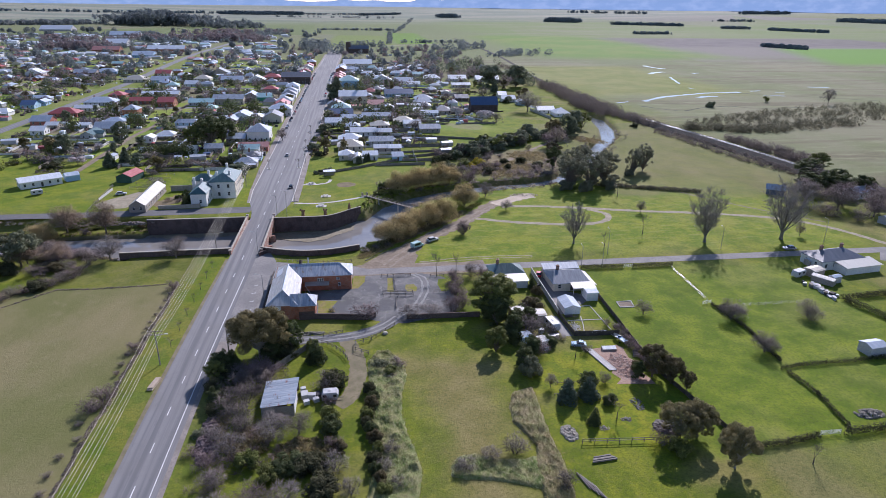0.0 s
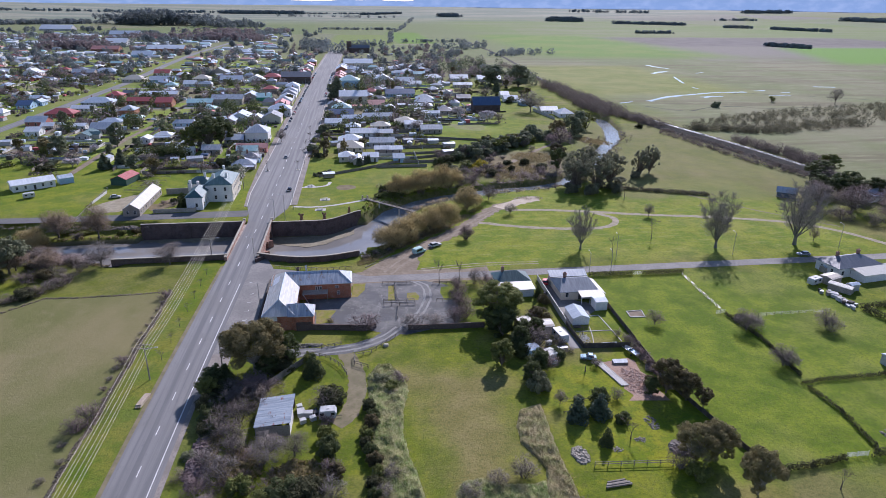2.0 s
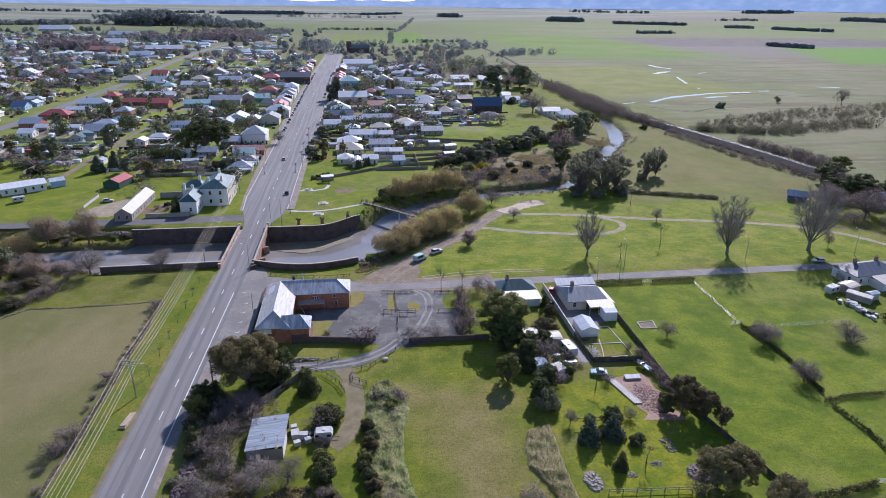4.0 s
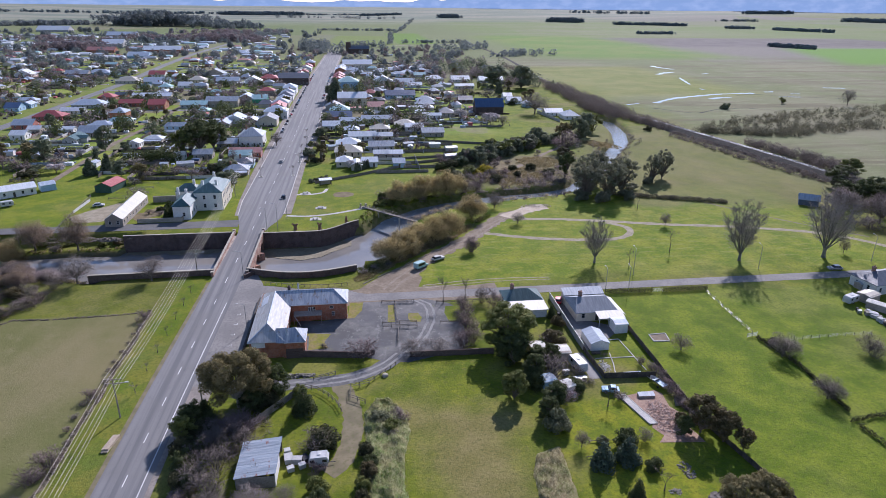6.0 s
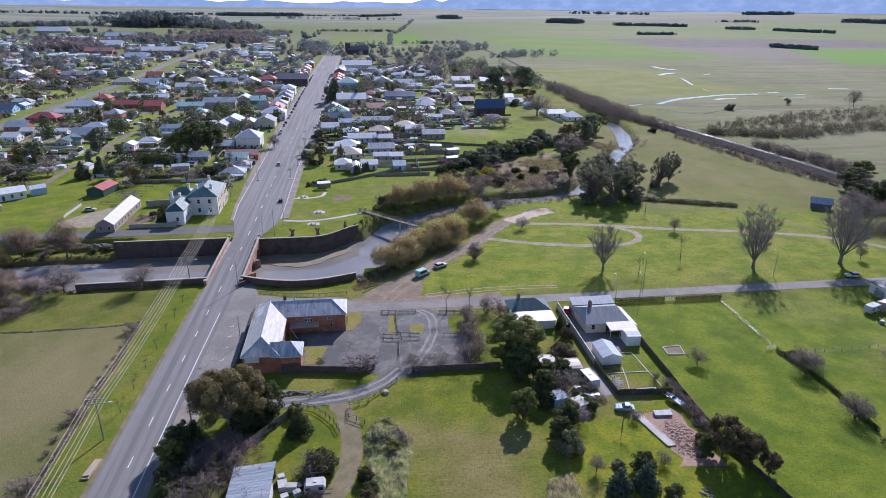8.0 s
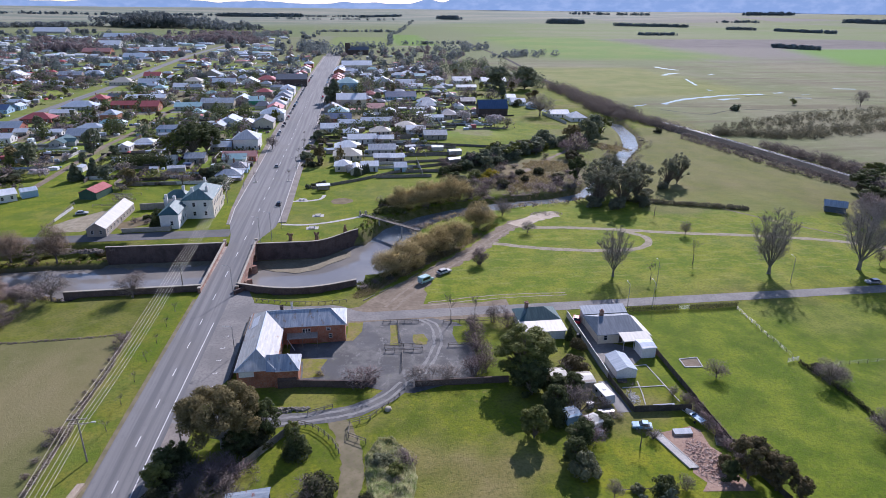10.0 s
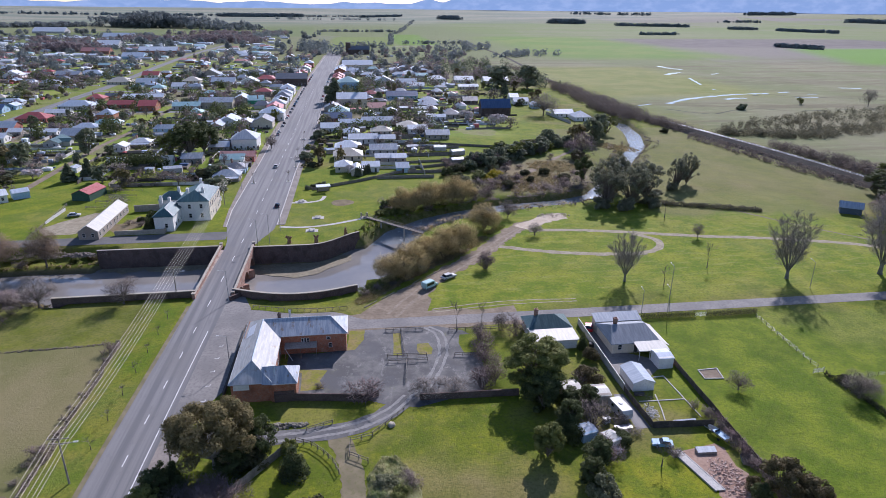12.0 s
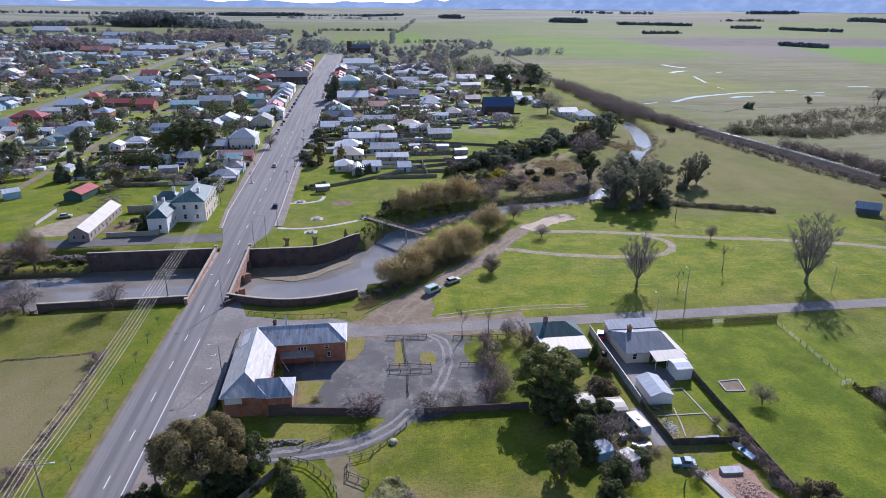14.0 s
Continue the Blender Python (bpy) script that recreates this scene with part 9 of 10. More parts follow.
def street_tree(x, y, h=4.5):
    """A young street tree in a white-kerbed bed."""
    top = empty("tree_bed", x, y, 0)
    tagged(top, "white concrete tree bed in the street", "planter")
    rim = Build()
    for x0, y0, x1, y1 in ((-0.9, -0.9, 0.9, -0.7), (-0.9, 0.7, 0.9, 0.9), (-0.9, -0.7, -0.7, 0.7), (0.7, -0.7, 0.9, 0.7)):
        rim.box(x0, y0, 0, x1, y1, 0.3)
    part("rim", rim, "trim", top)
    part("soil", Build().box(-0.7, -0.7, 0, 0.7, 0.7, 0.2), "mud", top)
    plant("sapling", x, y, h, 2.2, z=0.2, label="young leafless street tree in a bed")


for x, y in ((-29.3, 399.7), (-28.0, 375), (-29.3, 352.2), (-28.6, 329.6), (-29.7, 301.6), (-44.8, 300.2)):
    street_tree(x, y)
plant("bare0", -45.3, 373.7, 9, 9)
vehicle(-38.2, 330, 90, "car_white", "white car driving on the main street")


def boat(x, y, turn):
    top = empty("boat", x, y, 0, turn)
    tagged(top, "small white boat on a trailer on the lawn", "boat")
    v, f, n = [], [], 8
    for i in range(n + 1):
        u = i / n
        w2 = 0.85 * math.sqrt(max(0.02, 1 - u ** 3))
        v += [(-2.2 + 4.6 * u, -w2, 1.1 + 0.2 * u), (-2.2 + 4.6 * u, -w2 * 0.55, 0.55 + 0.25 * u * u), (-2.2 + 4.6 * u, w2 * 0.55, 0.55 + 0.25 * u * u), (-2.2 + 4.6 * u, w2, 1.1 + 0.2 * u)]
    for i in range(n):
        k = 4 * i
        f += [(k, k + 1, k + 5, k + 4), (k + 1, k + 2, k + 6, k + 5), (k + 2, k + 3, k + 7, k + 6)]
    f.append((0, 3, 2, 1))
    part("hull", Build().add(v, f), "car_white", top)
    part("deck", Build().add([(-2.1, -0.75, 1.0), (1.0, -0.7, 1.05), (1.0, 0.7, 1.05), (-2.1, 0.75, 1.0)], [(0, 1, 2, 3)]), "car_blue", top)
    part("windscreen", Build().box(0.2, -0.6, 1.05, 0.3, 0.6, 1.5), "glass", top)
    part("trailer", Build().beam((-2.2, 0, 0.4), (3.2, 0, 0.4), 0.14, 0.12), "steel", top)
    for s in (-1, 1):
        part("wheel", Build().tube((-0.8, s * 0.75, 0.28), (-0.8, s * 0.95, 0.28), 0.28, 0.28, 10), "black", top)


boat(66.7, 106.4, 110)


def drum(x, y, s, mat, label, name="water_tank"):
    top = empty(name, x, y, 0)
    tagged(top, label, "tank")
    part("shell", Build().tube((0, 0, 0), (0, 0, 1.6 * s), s, s, 16), mat, top)
    part("lid", Build().tube((0, 0, 1.6 * s), (0, 0, 1.85 * s), s * 1.02, s * 0.2, 16), mat, top)


drum(50.5, 116.8, 0.5, "white_wall", "small white tank beside the shed")
drum(55.0, 141.5, 0.6, "black", "black water tank beside the house")


def crate(x, y, w, d, h, turn, mat, label):
    top = empty("storage_box", x, y, 0, turn)
    tagged(top, label, "box")
    part("body", Build().box(-w / 2, -d / 2, 0, w / 2, d / 2, h - 0.08, 0.02), mat, top)
    part("lid", Build().box(-w / 2 - 0.04, -d / 2 - 0.04, h - 0.08, w / 2 + 0.04, d / 2 + 0.04, h, 0.02), mat, top)


for x, y, w_, d_, h_, t, m_ in ((-12.8, 91.0, 1.5, 2.0, 1.0, 10, "car_white"), (-11.2, 90.2, 1.8, 1.2, 1.2, -5, "grey_wall"), (-12.2, 88.2, 1.2, 1.0, 0.9, 20, "car_white"), (-10.2, 88.9, 1.2, 1.0, 0.9, 24, "car_white"), (-13.2, 92.8, 1.1, 1.0, 1.2, 14, "car_white"), (-9.8, 90.6, 1.2, 1.6, 1.0, 30, "black")):
    crate(x, y, w_, d_, h_, t, m_, "white storage box beside the tin shed" if m_ == "car_white" else "dark storage box beside the tin shed")
for x, y, w_, d_, h_, t, m_ in ((47.5, 113.2, 1.4, 1.0, 1.1, 20, "car_white"), (50.0, 110.8, 3.2, 1.2, 0.6, 5, "steel"), (49.0, 109.6, 2.4, 1.2, 0.7, -10, "wood_grey"), (46.2, 104.6, 1.2, 1.2, 0.9, 15, "car_white"), (69.6, 131.0, 0.8, 0.8, 0.9, 0, "car_red"), (61.2, 131.6, 0.7, 0.7, 0.9, 0, "car_white"), (60.3, 132.0, 0.7, 0.7, 0.9, 0, "black"), (57.8, 121.2, 2.0, 0.8, 0.5, 0, "wood_dark")):
    crate(x, y, w_, d_, h_, t, m_, "storage box among garden clutter")


def trampoline(x, y):
    top = empty("garden_swing", x, y, 0, 20)
    tagged(top, "green metal garden swing frame on the lawn", "swing")
    for s in (-1, 1):
        for q in (-1, 1):
            part("leg", Build().tube((s * 1.2, q * 0.7, 0), (s * 1.0, 0, 2.0), 0.04, 0.04), "green_wall", top)
    part("top_bar", Build().tube((-1.0, 0, 2.0), (1.0, 0, 2.0), 0.04, 0.04), "green_wall", top)
    part("seat", Build().box(-0.8, -0.25, 0.5, 0.8, 0.25, 0.6), "wood_dark", top)


trampoline(48.3, 129)
# A line of scrap and pallets beside the farm sheds.
scrap = random.Random(91)
for i in range(22):
    u = i / 21
    w_ = scrap.uniform(0.7, 1.9)
    crate(140.2 + 2.2 * u + scrap.uniform(-1.4, 1.6), 134.5 - 11.5 * u + scrap.uniform(-0.6, 0.6), w_, w_ * scrap.uniform(0.5, 1.0), scrap.uniform(0.3, 1.1), scrap.uniform(0, 90), scrap.choice(("car_white", "wood_grey", "steel", "wood_dark", "grey_wall")), "scrap and pallets beside the farm sheds")

# ---- the river park ----


def foot_bridge():
    a, b = Vector((3.6, 245.5, 0.4)), Vector((23.5, 224.5, 0.4))
    top = empty("footbridge", a.x, a.y, 0)
    tagged(top, "narrow grey timber footbridge with handrails over the river", "bridge")
    d = b - a
    part("deck", Build().beam((0, 0, 0.4), (d.x, d.y, 0.4), 1.5, 0.25), "wood_grey", top)
    side = Vector((-d.y, d.x, 0)).normalized() * 0.75
    for s in (-1, 1):
        rail = part("handrail", Build().beam(side * s + Vector((0, 0, 1.5)), side * s + Vector((d.x, d.y, 1.5)), 0.08, 0.08), "wood_grey", top)
        part("mid_rail", Build().beam(side * s + Vector((0, 0, 1.0)), side * s + Vector((d.x, d.y, 1.0)), 0.05, 0.05), "wood_grey", rail)
        for i in range(11):
            p = side * s + Vector((d.x, d.y, 0)) * (i / 10)
            part("post", Build().box(p.x - 0.05, p.y - 0.05, 0.4, p.x + 0.05, p.y + 0.05, 1.55), "wood_grey", top)
    part("abutment", Build().box(-1.6, -1.4, -6.5, 1.6, 1.4, 0.25, 0.1), "stone", top, "rough stone abutment")
    for s in (-1, 1):
        part("end_pillar", Build().box(s * 1.1 - 0.3, -0.3, 0.2, s * 1.1 + 0.3, 0.3, 1.9, 0.05), "stone", top)
    for t in (0.3, 0.7):
        p = Vector((d.x, d.y, 0)) * t
        part("pier", Build().tube((p.x, p.y, -7), (p.x, p.y, 0.3), 0.3, 0.3, 8), "concrete", top)


foot_bridge()
for x, y, t in ((-22, 220.6, 0), (-13, 220.2, 1), (-3.2, 226.2, 2)):
    b = Build()
    b.tube((0, 0, -0.2), (0, 0, 1.5), 0.75, 0.6, 9)
    b.tube((0, 0, 1.2), (-0.9, 0.1, 2.7 + 0.3 * t), 0.46, 0.26, 7).tube((0, 0, 1.2), (0.9, -0.1, 2.4), 0.44, 0.28, 7).tube((0, 0, 1.3), (0.1, 0.3, 2.3), 0.45, 0.3, 7).tube((-0.5, 0, 2.0), (-1.3, -0.3, 2.3), 0.26, 0.14, 6)
    ob = new("carved_stump", b.data("carved_stump", "stump_wood"))
    ob.matrix_basis = pose(x, y, 0, 0, 0, 50 * t)
    tagged(ob, "tall carved brown tree stump on the lawn", "stump", "carved stumps")


def shelter(x, y):
    top = empty("park_shelter", x, y, 0, 10)
    tagged(top, "small park shelter with white flat roof", "shelter")
    part("roof", Build().add([(-3, -1.6, 2.7), (3, -1.6, 2.7), (3, 1.6, 3.0), (-3, 1.6, 3.0), (-3, -1.6, 2.55), (3, -1.6, 2.55), (3, 1.6, 2.85), (-3, 1.6, 2.85)], [(0, 1, 2, 3), (7, 6, 5, 4), (0, 4, 5, 1), (1, 5, 6, 2), (2, 6, 7, 3), (3, 7, 4, 0)]), "roof_white", top)
    for px in (-2.6, 2.6):
        for py in (-1.3, 1.3):
            part("post", Build().box(px - 0.08, py - 0.08, 0, px + 0.08, py + 0.08, 2.7), "wood_dark", top)
    part("back_wall", Build().box(-2.7, 1.3, 0, 2.7, 1.4, 2.0), "timber_wall", top)


shelter(-13.2, 283)


def park_table(x, y, turn):
    top = empty("picnic_table", x, y, 0, turn)
    tagged(top, "pale concrete picnic table with benches on the lawn", "table", "picnic tables")
    part("tabletop", Build().box(-1.1, -0.4, 0.7, 1.1, 0.4, 0.78), "concrete", top)
    for s in (-1, 1):
        part("bench", Build().box(-1.1, s * 0.85 - 0.15, 0.4, 1.1, s * 0.85 + 0.15, 0.46), "concrete", top)
        part("leg", Build().box(s * 0.8 - 0.08, -0.9, 0, s * 0.8 + 0.08, 0.9, 0.4), "concrete", top)
        part("pedestal", Build().box(s * 0.8 - 0.08, -0.25, 0.4, s * 0.8 + 0.08, 0.25, 0.7), "concrete", top)
    part("pad", Build().box(-2.2, -1.5, 0, 2.2, 1.5, 0.06), "concrete", top)


park_table(-15.2, 232.5, 0)
park_table(-13.8, 247, 0)
park_table(-21.5, 269, 20)
sheet("dirt_patch", [((-5 + 4.6 * math.cos(a) + 0.3 * math.sin(5 * a), 266 + 4.4 * math.sin(a)), (-5 + 4.6 * math.cos(a) + 0.3 * math.sin(5 * a), 266 - 4.4 * math.sin(a))) for a in [math.pi * (1 - i / 14) for i in range(15)]], 0.037, "litter", "bare worn patch in the lawn", "soil")
for i in range(5):
    plant(("townbush0", "townbush2")[i % 2], -20 + 1.6 * i, 287.5 + 1.6 * i, 2.2, 3.2)
for i in range(8):
    plant("townpine", 1.0 + 0.9 * i, 307 + 1.0 * i, 5, 2.0)
plant("blossom", -1.5, 312, 5, 6)


# ---- the town ----
house(-4.9, 321.0, 8.0, 9.0, 3.0, "roof_white", "cream_wall", 0, None, 1, "house", "", 0)
house(1.4, 313.9, 10.0, 5.3, 2.9, "roof_white", "cream_wall", 90, None, 0, "house", "", 0)
house(8.2, 318.7, 8.0, 7.0, 3.0, "roof_white", "white_wall", 0, None, 0, "house", "", 0)
house(15.4, 337.7, 8.5, 6.0, 2.8, "roof_white", "timber_wall", 0, None, 0, "house", "", 0)
house(23.1, 337.0, 7.0, 6.0, 2.8, "roof_white", "timber_wall", 0, None, 0, "house", "", 0)
house(23.3, 316.1, 5.7, 7.0, 2.7, "zinc", "blue_wall", 0, None, 0, "house", "", 0)
house(-2.8, 346.5, 14.6, 12.0, 2.7, "roof_tan", "cream_wall", 0, None, 1, "shop", "", 1)
house(-3.0, 367.6, 13.9, 11.0, 2.7, "roof_white", "white_wall", 0, None, 1, "shop", "", 1)
house(16.1, 357.4, 14.3, 9.0, 3.0, "zinc_old", "grey_wall", 0, None, 0, "house", "", 0)
house(5.6, 388.5, 16.4, 9.0, 2.9, "roof_white", "white_wall", 0, None, 0, "house", "", 0)
house(18.8, 386.3, 10.6, 7.0, 3.0, "roof_white", "cream_wall", 0, None, 0, "house", "", 1)
house(35.2, 426.8, 13.6, 12.0, 2.9, "roof_tan", "cream_wall", 0, None, 1, "house", "", 0)
house(17.5, 413.3, 12.8, 10.0, 2.7, "roof_tan", "cream_wall", 0, None, 1, "house", "", 2)
house(40.5, 416.3, 11.9, 8.0, 3.0, "roof_white", "white_wall", 0, None, 0, "house", "", 0)
house(50.7, 396.9, 13.9, 9.0, 3.0, "zinc_old", "timber_wall", 0, None, 0, "house", "", 0)
house(-14.6, 425.8, 11.1, 10.0, 3.0, "roof_white", "white_wall", 0, None, 0, "shop", "", 0)
house(-10.1, 463.4, 18.4, 12.0, 3.0, "roof_blue", "red_wall", 0, None, 0, "shop", "", 0)
house(-1.6, 442.6, 15.4, 8.0, 3.0, "zinc", "grey_wall", 0, None, 0, "shop", "", 0)
house(16.5, 450.1, 20.6, 8.0, 3.0, "zinc", "grey_wall", 0, None, 0, "house", "", 0)
house(-0.5, 544.0, 23.8, 16.0, 5.5, "roof_white", "cream_wall", 0, None, 0, "shop", "", 0)
house(-10.0, 494.3, 14.9, 14.0, 3.0, "roof_tealpale", "grey_wall", 0, None, 1, "shop", "", 1)
house(18.2, 510.6, 13.3, 12.0, 2.9, "roof_pink", "cream_wall", 0, None, 0, "house", "", 0)
house(28.2, 492.2, 10.0, 8.2, 2.7, "zinc", "blue_wall", 90, None, 0, "house", "", 0)
house(61.7, 541.6, 15.3, 13.0, 2.9, "roof_grey", "green_wall", 0, None, 1, "house", "", 0)
house(70.0, 475.4, 13.5, 14.0, 2.9, "roof_dark", "timber_wall", 0, None, 1, "house", "", 2)
house(54.7, 463.1, 6.2, 7.0, 2.8, "roof_white", "white_wall", 0, None, 0, "house", "", 0)
house(61.3, 462.1, 7.0, 6.0, 2.8, "zinc", "white_wall", 0, None, 0, "house", "", 0)
house(97.0, 544.8, 12.2, 11.0, 2.7, "roof_dark", "brick_dark", 0, None, 0, "house", "", 1)
house(42.5, 577.7, 26.7, 14.0, 2.9, "roof_blue", "blue_wall", 0, None, 0, "house", "", 0)
house(-4.0, 642.2, 19.7, 18.0, 8.0, "roof_tealpale", "blue_wall", 0, None, 1, "shop", "", 2)
house(6.8, 872.0, 38.3, 20.0, 5.0, "roof_white", "cream_wall", 0, None, 0, "house", "", 0)
house(112.2, 639.8, 19.4, 8.0, 3.0, "roof_white", "cream_wall", 0, None, 0, "house", "", 0)
house(32.2, 690.2, 14.0, 20.8, 2.9, "zinc", "white_wall", 90, None, 0, "house", "", 1)
house(55.2, 679.0, 20.6, 14.0, 2.9, "zinc", "white_wall", 0, None, 0, "house", "", 2)
house(89.2, 708.7, 20.5, 14.0, 2.9, "roof_white", "white_wall", 0, None, 1, "house", "", 1)
house(117.9, 701.9, 19.9, 14.0, 2.9, "roof_white", "white_wall", 0, None, 0, "house", "", 1)
house(151.1, 695.1, 26.1, 14.0, 2.9, "roof_white", "white_wall", 0, None, 0, "house", "", 0)
house(138.6, 562.4, 7.6, 10.0, 3.0, "roof_white", "white_wall", 0, None, 0, "house", "", 0)
house(138.0, 535.0, 12.2, 10.0, 3.0, "zinc", "white_wall", 0, None, 0, "house", "", 0)
house(145.1, 515.0, 9.0, 7.1, 3.0, "zinc", "blue_wall", 90, None, 0, "house", "", 0)
house(154.1, 472.3, 14.0, 10.0, 2.7, "roof_white", "white_wall", 0, None, 0, "house", "", 0)
house(162.2, 455.9, 11.8, 14.0, 2.9, "zinc", "white_wall", 0, None, 1, "house", "", 0)
house(-58.7, 346.9, 16.7, 8.0, 3.0, "roof_pink", "red_wall", 0, None, 0, "shop", "", 0)
house(-59.6, 379.8, 13.5, 16.0, 6.2, "roof_grey", "white_wall", 0, None, 0.9, "shop", "", 1)
house(-60.3, 340.6, 11.1, 8.0, 3.0, "roof_tealpale", "white_wall", 0, None, 0, "shop", "", 0)
house(-72.8, 372.9, 11.1, 9.0, 3.0, "zinc", "timber_wall", 0, None, 0, "house", "", 0)
house(-80.6, 345.0, 9.7, 8.0, 3.0, "zinc_old", "timber_wall", 0, None, 0, "house", "", 0)
house(-92.2, 342.5, 4.9, 6.0, 3.0, "roof_tan", "white_wall", 0, None, 0, "house", "", 0)
house(-56.0, 475.0, 16.5, 14.0, 5.5, "zinc", "white_wall", 0, None, 1, "shop", "", 2)
house(-69.3, 446.8, 10.0, 9.4, 2.9, "roof_white", "white_wall", 90, None, 0, "house", "", 0)
house(-82.1, 457.4, 16.0, 12.6, 3.0, "zinc", "white_wall", 90, None, 0, "house", "", 1)
house(-104.7, 533.7, 24.7, 12.0, 5.0, "zinc_old", "stone", 0, None, 0, "house", "", 4)
house(-125.8, 528.3, 20.0, 10.0, 3.0, "roof_tealpale", "grey_wall", 0, None, 0, "house", "", 0)
house(-88.7, 553.1, 16.0, 11.5, 5.0, "zinc", "stone", 90, None, 0, "house", "", 0)
house(-77.4, 550.3, 12.0, 12.0, 4.0, "roof_tealpale", "green_wall", 0, None, 0, "house", "", 1)
house(-60.3, 686.7, 30.3, 18.0, 7.0, "roof_dark", "brick_dark", 0, None, 0, "shop", "", 1)
house(-164.4, 473.0, 10.3, 12.0, 6.0, "roof_grey", "brick_red", 0, None, 1, "house", "", 1)
house(-172.7, 581.6, 31.9, 9.0, 3.0, "roof_white", "cream_wall", 0, None, 0, "house", "", 0)
house(-177.3, 540.7, 18.3, 10.0, 2.9, "roof_red", "brick_red", 0, None, 0, "house", "", 0)
house(-153.0, 526.0, 12.4, 13.0, 4.0, "roof_red", "brick_red", 0, None, 0, "house", "", 1)
house(-207.6, 536.0, 24.2, 14.0, 2.9, "zinc", "grey_wall", 0, None, 1, "house", "", 1)
house(-208.7, 578.5, 12.9, 12.0, 2.9, "roof_red", "brick_red", 0, None, 1, "house", "", 1)
house(-213.8, 479.6, 19.7, 13.0, 2.9, "roof_red", "red_wall", 0, None, 1, "house", "", 0)
house(-207.8, 503.3, 16.0, 8.0, 2.7, "roof_white", "white_wall", 0, None, 0, "house", "", 0)
house(-215.1, 445.3, 12.7, 12.0, 2.9, "roof_grey", "red_wall", 0, None, 0, "house", "", 0)
house(-163.1, 415.4, 12.8, 13.0, 2.9, "roof_grey", "timber_wall", 0, None, 0, "house", "", 0)
house(-201.7, 408.1, 8.5, 9.0, 3.0, "roof_white", "white_wall", 0, None, 0, "house", "", 0)
house(-180.6, 424.1, 8.2, 6.0, 3.0, "roof_white", "white_wall", 0, None, 0, "house", "", 0)
house(-200.8, 426.3, 7.5, 7.0, 3.0, "roof_white", "timber_wall", 0, None, 0, "house", "", 0)
house(-125.5, 377.1, 8.0, 6.3, 3.0, "roof_white", "white_wall", 90, None, 0, "house", "", 0)
house(-253.9, 537.2, 10.0, 7.6, 3.0, "zinc", "blue_wall", 90, None, 0, "house", "", 0)
house(-257.0, 521.9, 10.2, 12.0, 3.0, "roof_blue", "blue_wall", 0, None, 0, "house", "", 0)
house(-287.6, 787.4, 24.4, 14.0, 2.9, "zinc", "blue_wall", 0, None, 1, "house", "", 0)
house(-307.2, 776.1, 23.9, 14.0, 2.9, "zinc_old", "timber_wall", 0, None, 0, "house", "", 1)
house(-361.0, 772.4, 14.0, 17.6, 2.9, "roof_white", "white_wall", 90, None, 0, "house", "", 0)
house(-218.4, 766.8, 17.0, 14.0, 2.9, "roof_red", "white_wall", 0, None, 0, "house", "", 1)
house(-230.5, 703.7, 22.2, 16.0, 2.9, "roof_tan", "cream_wall", 0, None, 1, "house", "", 0)
house(-199.9, 696.3, 25.0, 14.0, 2.9, "zinc", "blue_wall", 0, None, 0, "house", "", 1)
house(-163.6, 660.9, 12.3, 12.0, 2.7, "roof_white", "white_wall", 0, None, 0, "house", "", 0)
house(-162.8, 709.6, 17.2, 14.0, 2.9, "roof_tan", "cream_wall", 0, None, 1, "house", "", 1)
house(-156.1, 770.4, 14.0, 21.8, 2.9, "zinc_old", "timber_wall", 90, None, 0, "house", "", 1)
house(-103.6, 696.7, 14.0, 17.2, 2.9, "roof_white", "white_wall", 90, None, 0, "house", "", 1)
house(-129.3, 697.9, 22.8, 14.0, 2.9, "zinc", "grey_wall", 0, None, 0, "house", "", 1)
house(-90.0, 722.0, 19.1, 14.0, 2.9, "roof_red", "red_wall", 0, None, 1, "house", "", 1)
house(-446.3, 1314.9, 39.4, 30.0, 5.0, "roof_white", "grey_wall", 0, None, 0, "house", "", 0)
house(-313.7, 1150.1, 60.5, 22.0, 5.0, "roof_white", "brick_red", 0, None, 0, "house", "", 0)
house(-316.8, 1031.7, 30.2, 20.0, 4.0, "zinc", "blue_wall", 0, None, 0, "house", "", 0)
house(-409.5, 1147.9, 43.3, 20.0, 4.0, "roof_pink", "brick_red", 0, None, 0, "house", "", 0)
house(-808.6, 1948.4, 81.6, 40.0, 5.0, "roof_white", "grey_wall", 0, None, 0, "house", "", 0)
house(-537.2, 1652.1, 67.1, 30.0, 5.0, "zinc", "grey_wall", 0, None, 0, "house", "", 0)


def church(x, y):
    top = empty("church", x, y, 0)
    tagged(top, "dark stone church with square tower", "church")
    part("nave", wall_build(34, 12, 8, 5), "brick_dark", top)
    part("roof", roof_build(34, 12, 8, 5, 0), "roof_dark", top)
    tower = part("tower", Build().box(-22, -4, 0, -14, 4, 19), "brick_dark", top)
    for px in (-22, -15):
        for py in (-4, 3):
            part("pinnacle", Build().box(px, py, 19, px + 1, py + 1, 20.4), "stone", tower)


church(12, 1128)


def barn(x, y):
    top = empty("barn", x, y, 0)
    tagged(top, "tall dark slate-roofed barn in the field", "barn")
    part("wall", wall_build(22, 12, 5.2, 6), "brick_dark", top)
    part("roof", roof_build(22, 12, 5.2, 6, 0), "roof_blue", top)
    for i in range(9):
        part("buttress", Build().box(-10.5 + 2.55 * i, -6.4, 0, -10.1 + 2.55 * i, -6, 4.6), "brick_dark", top)


barn(106, 487)


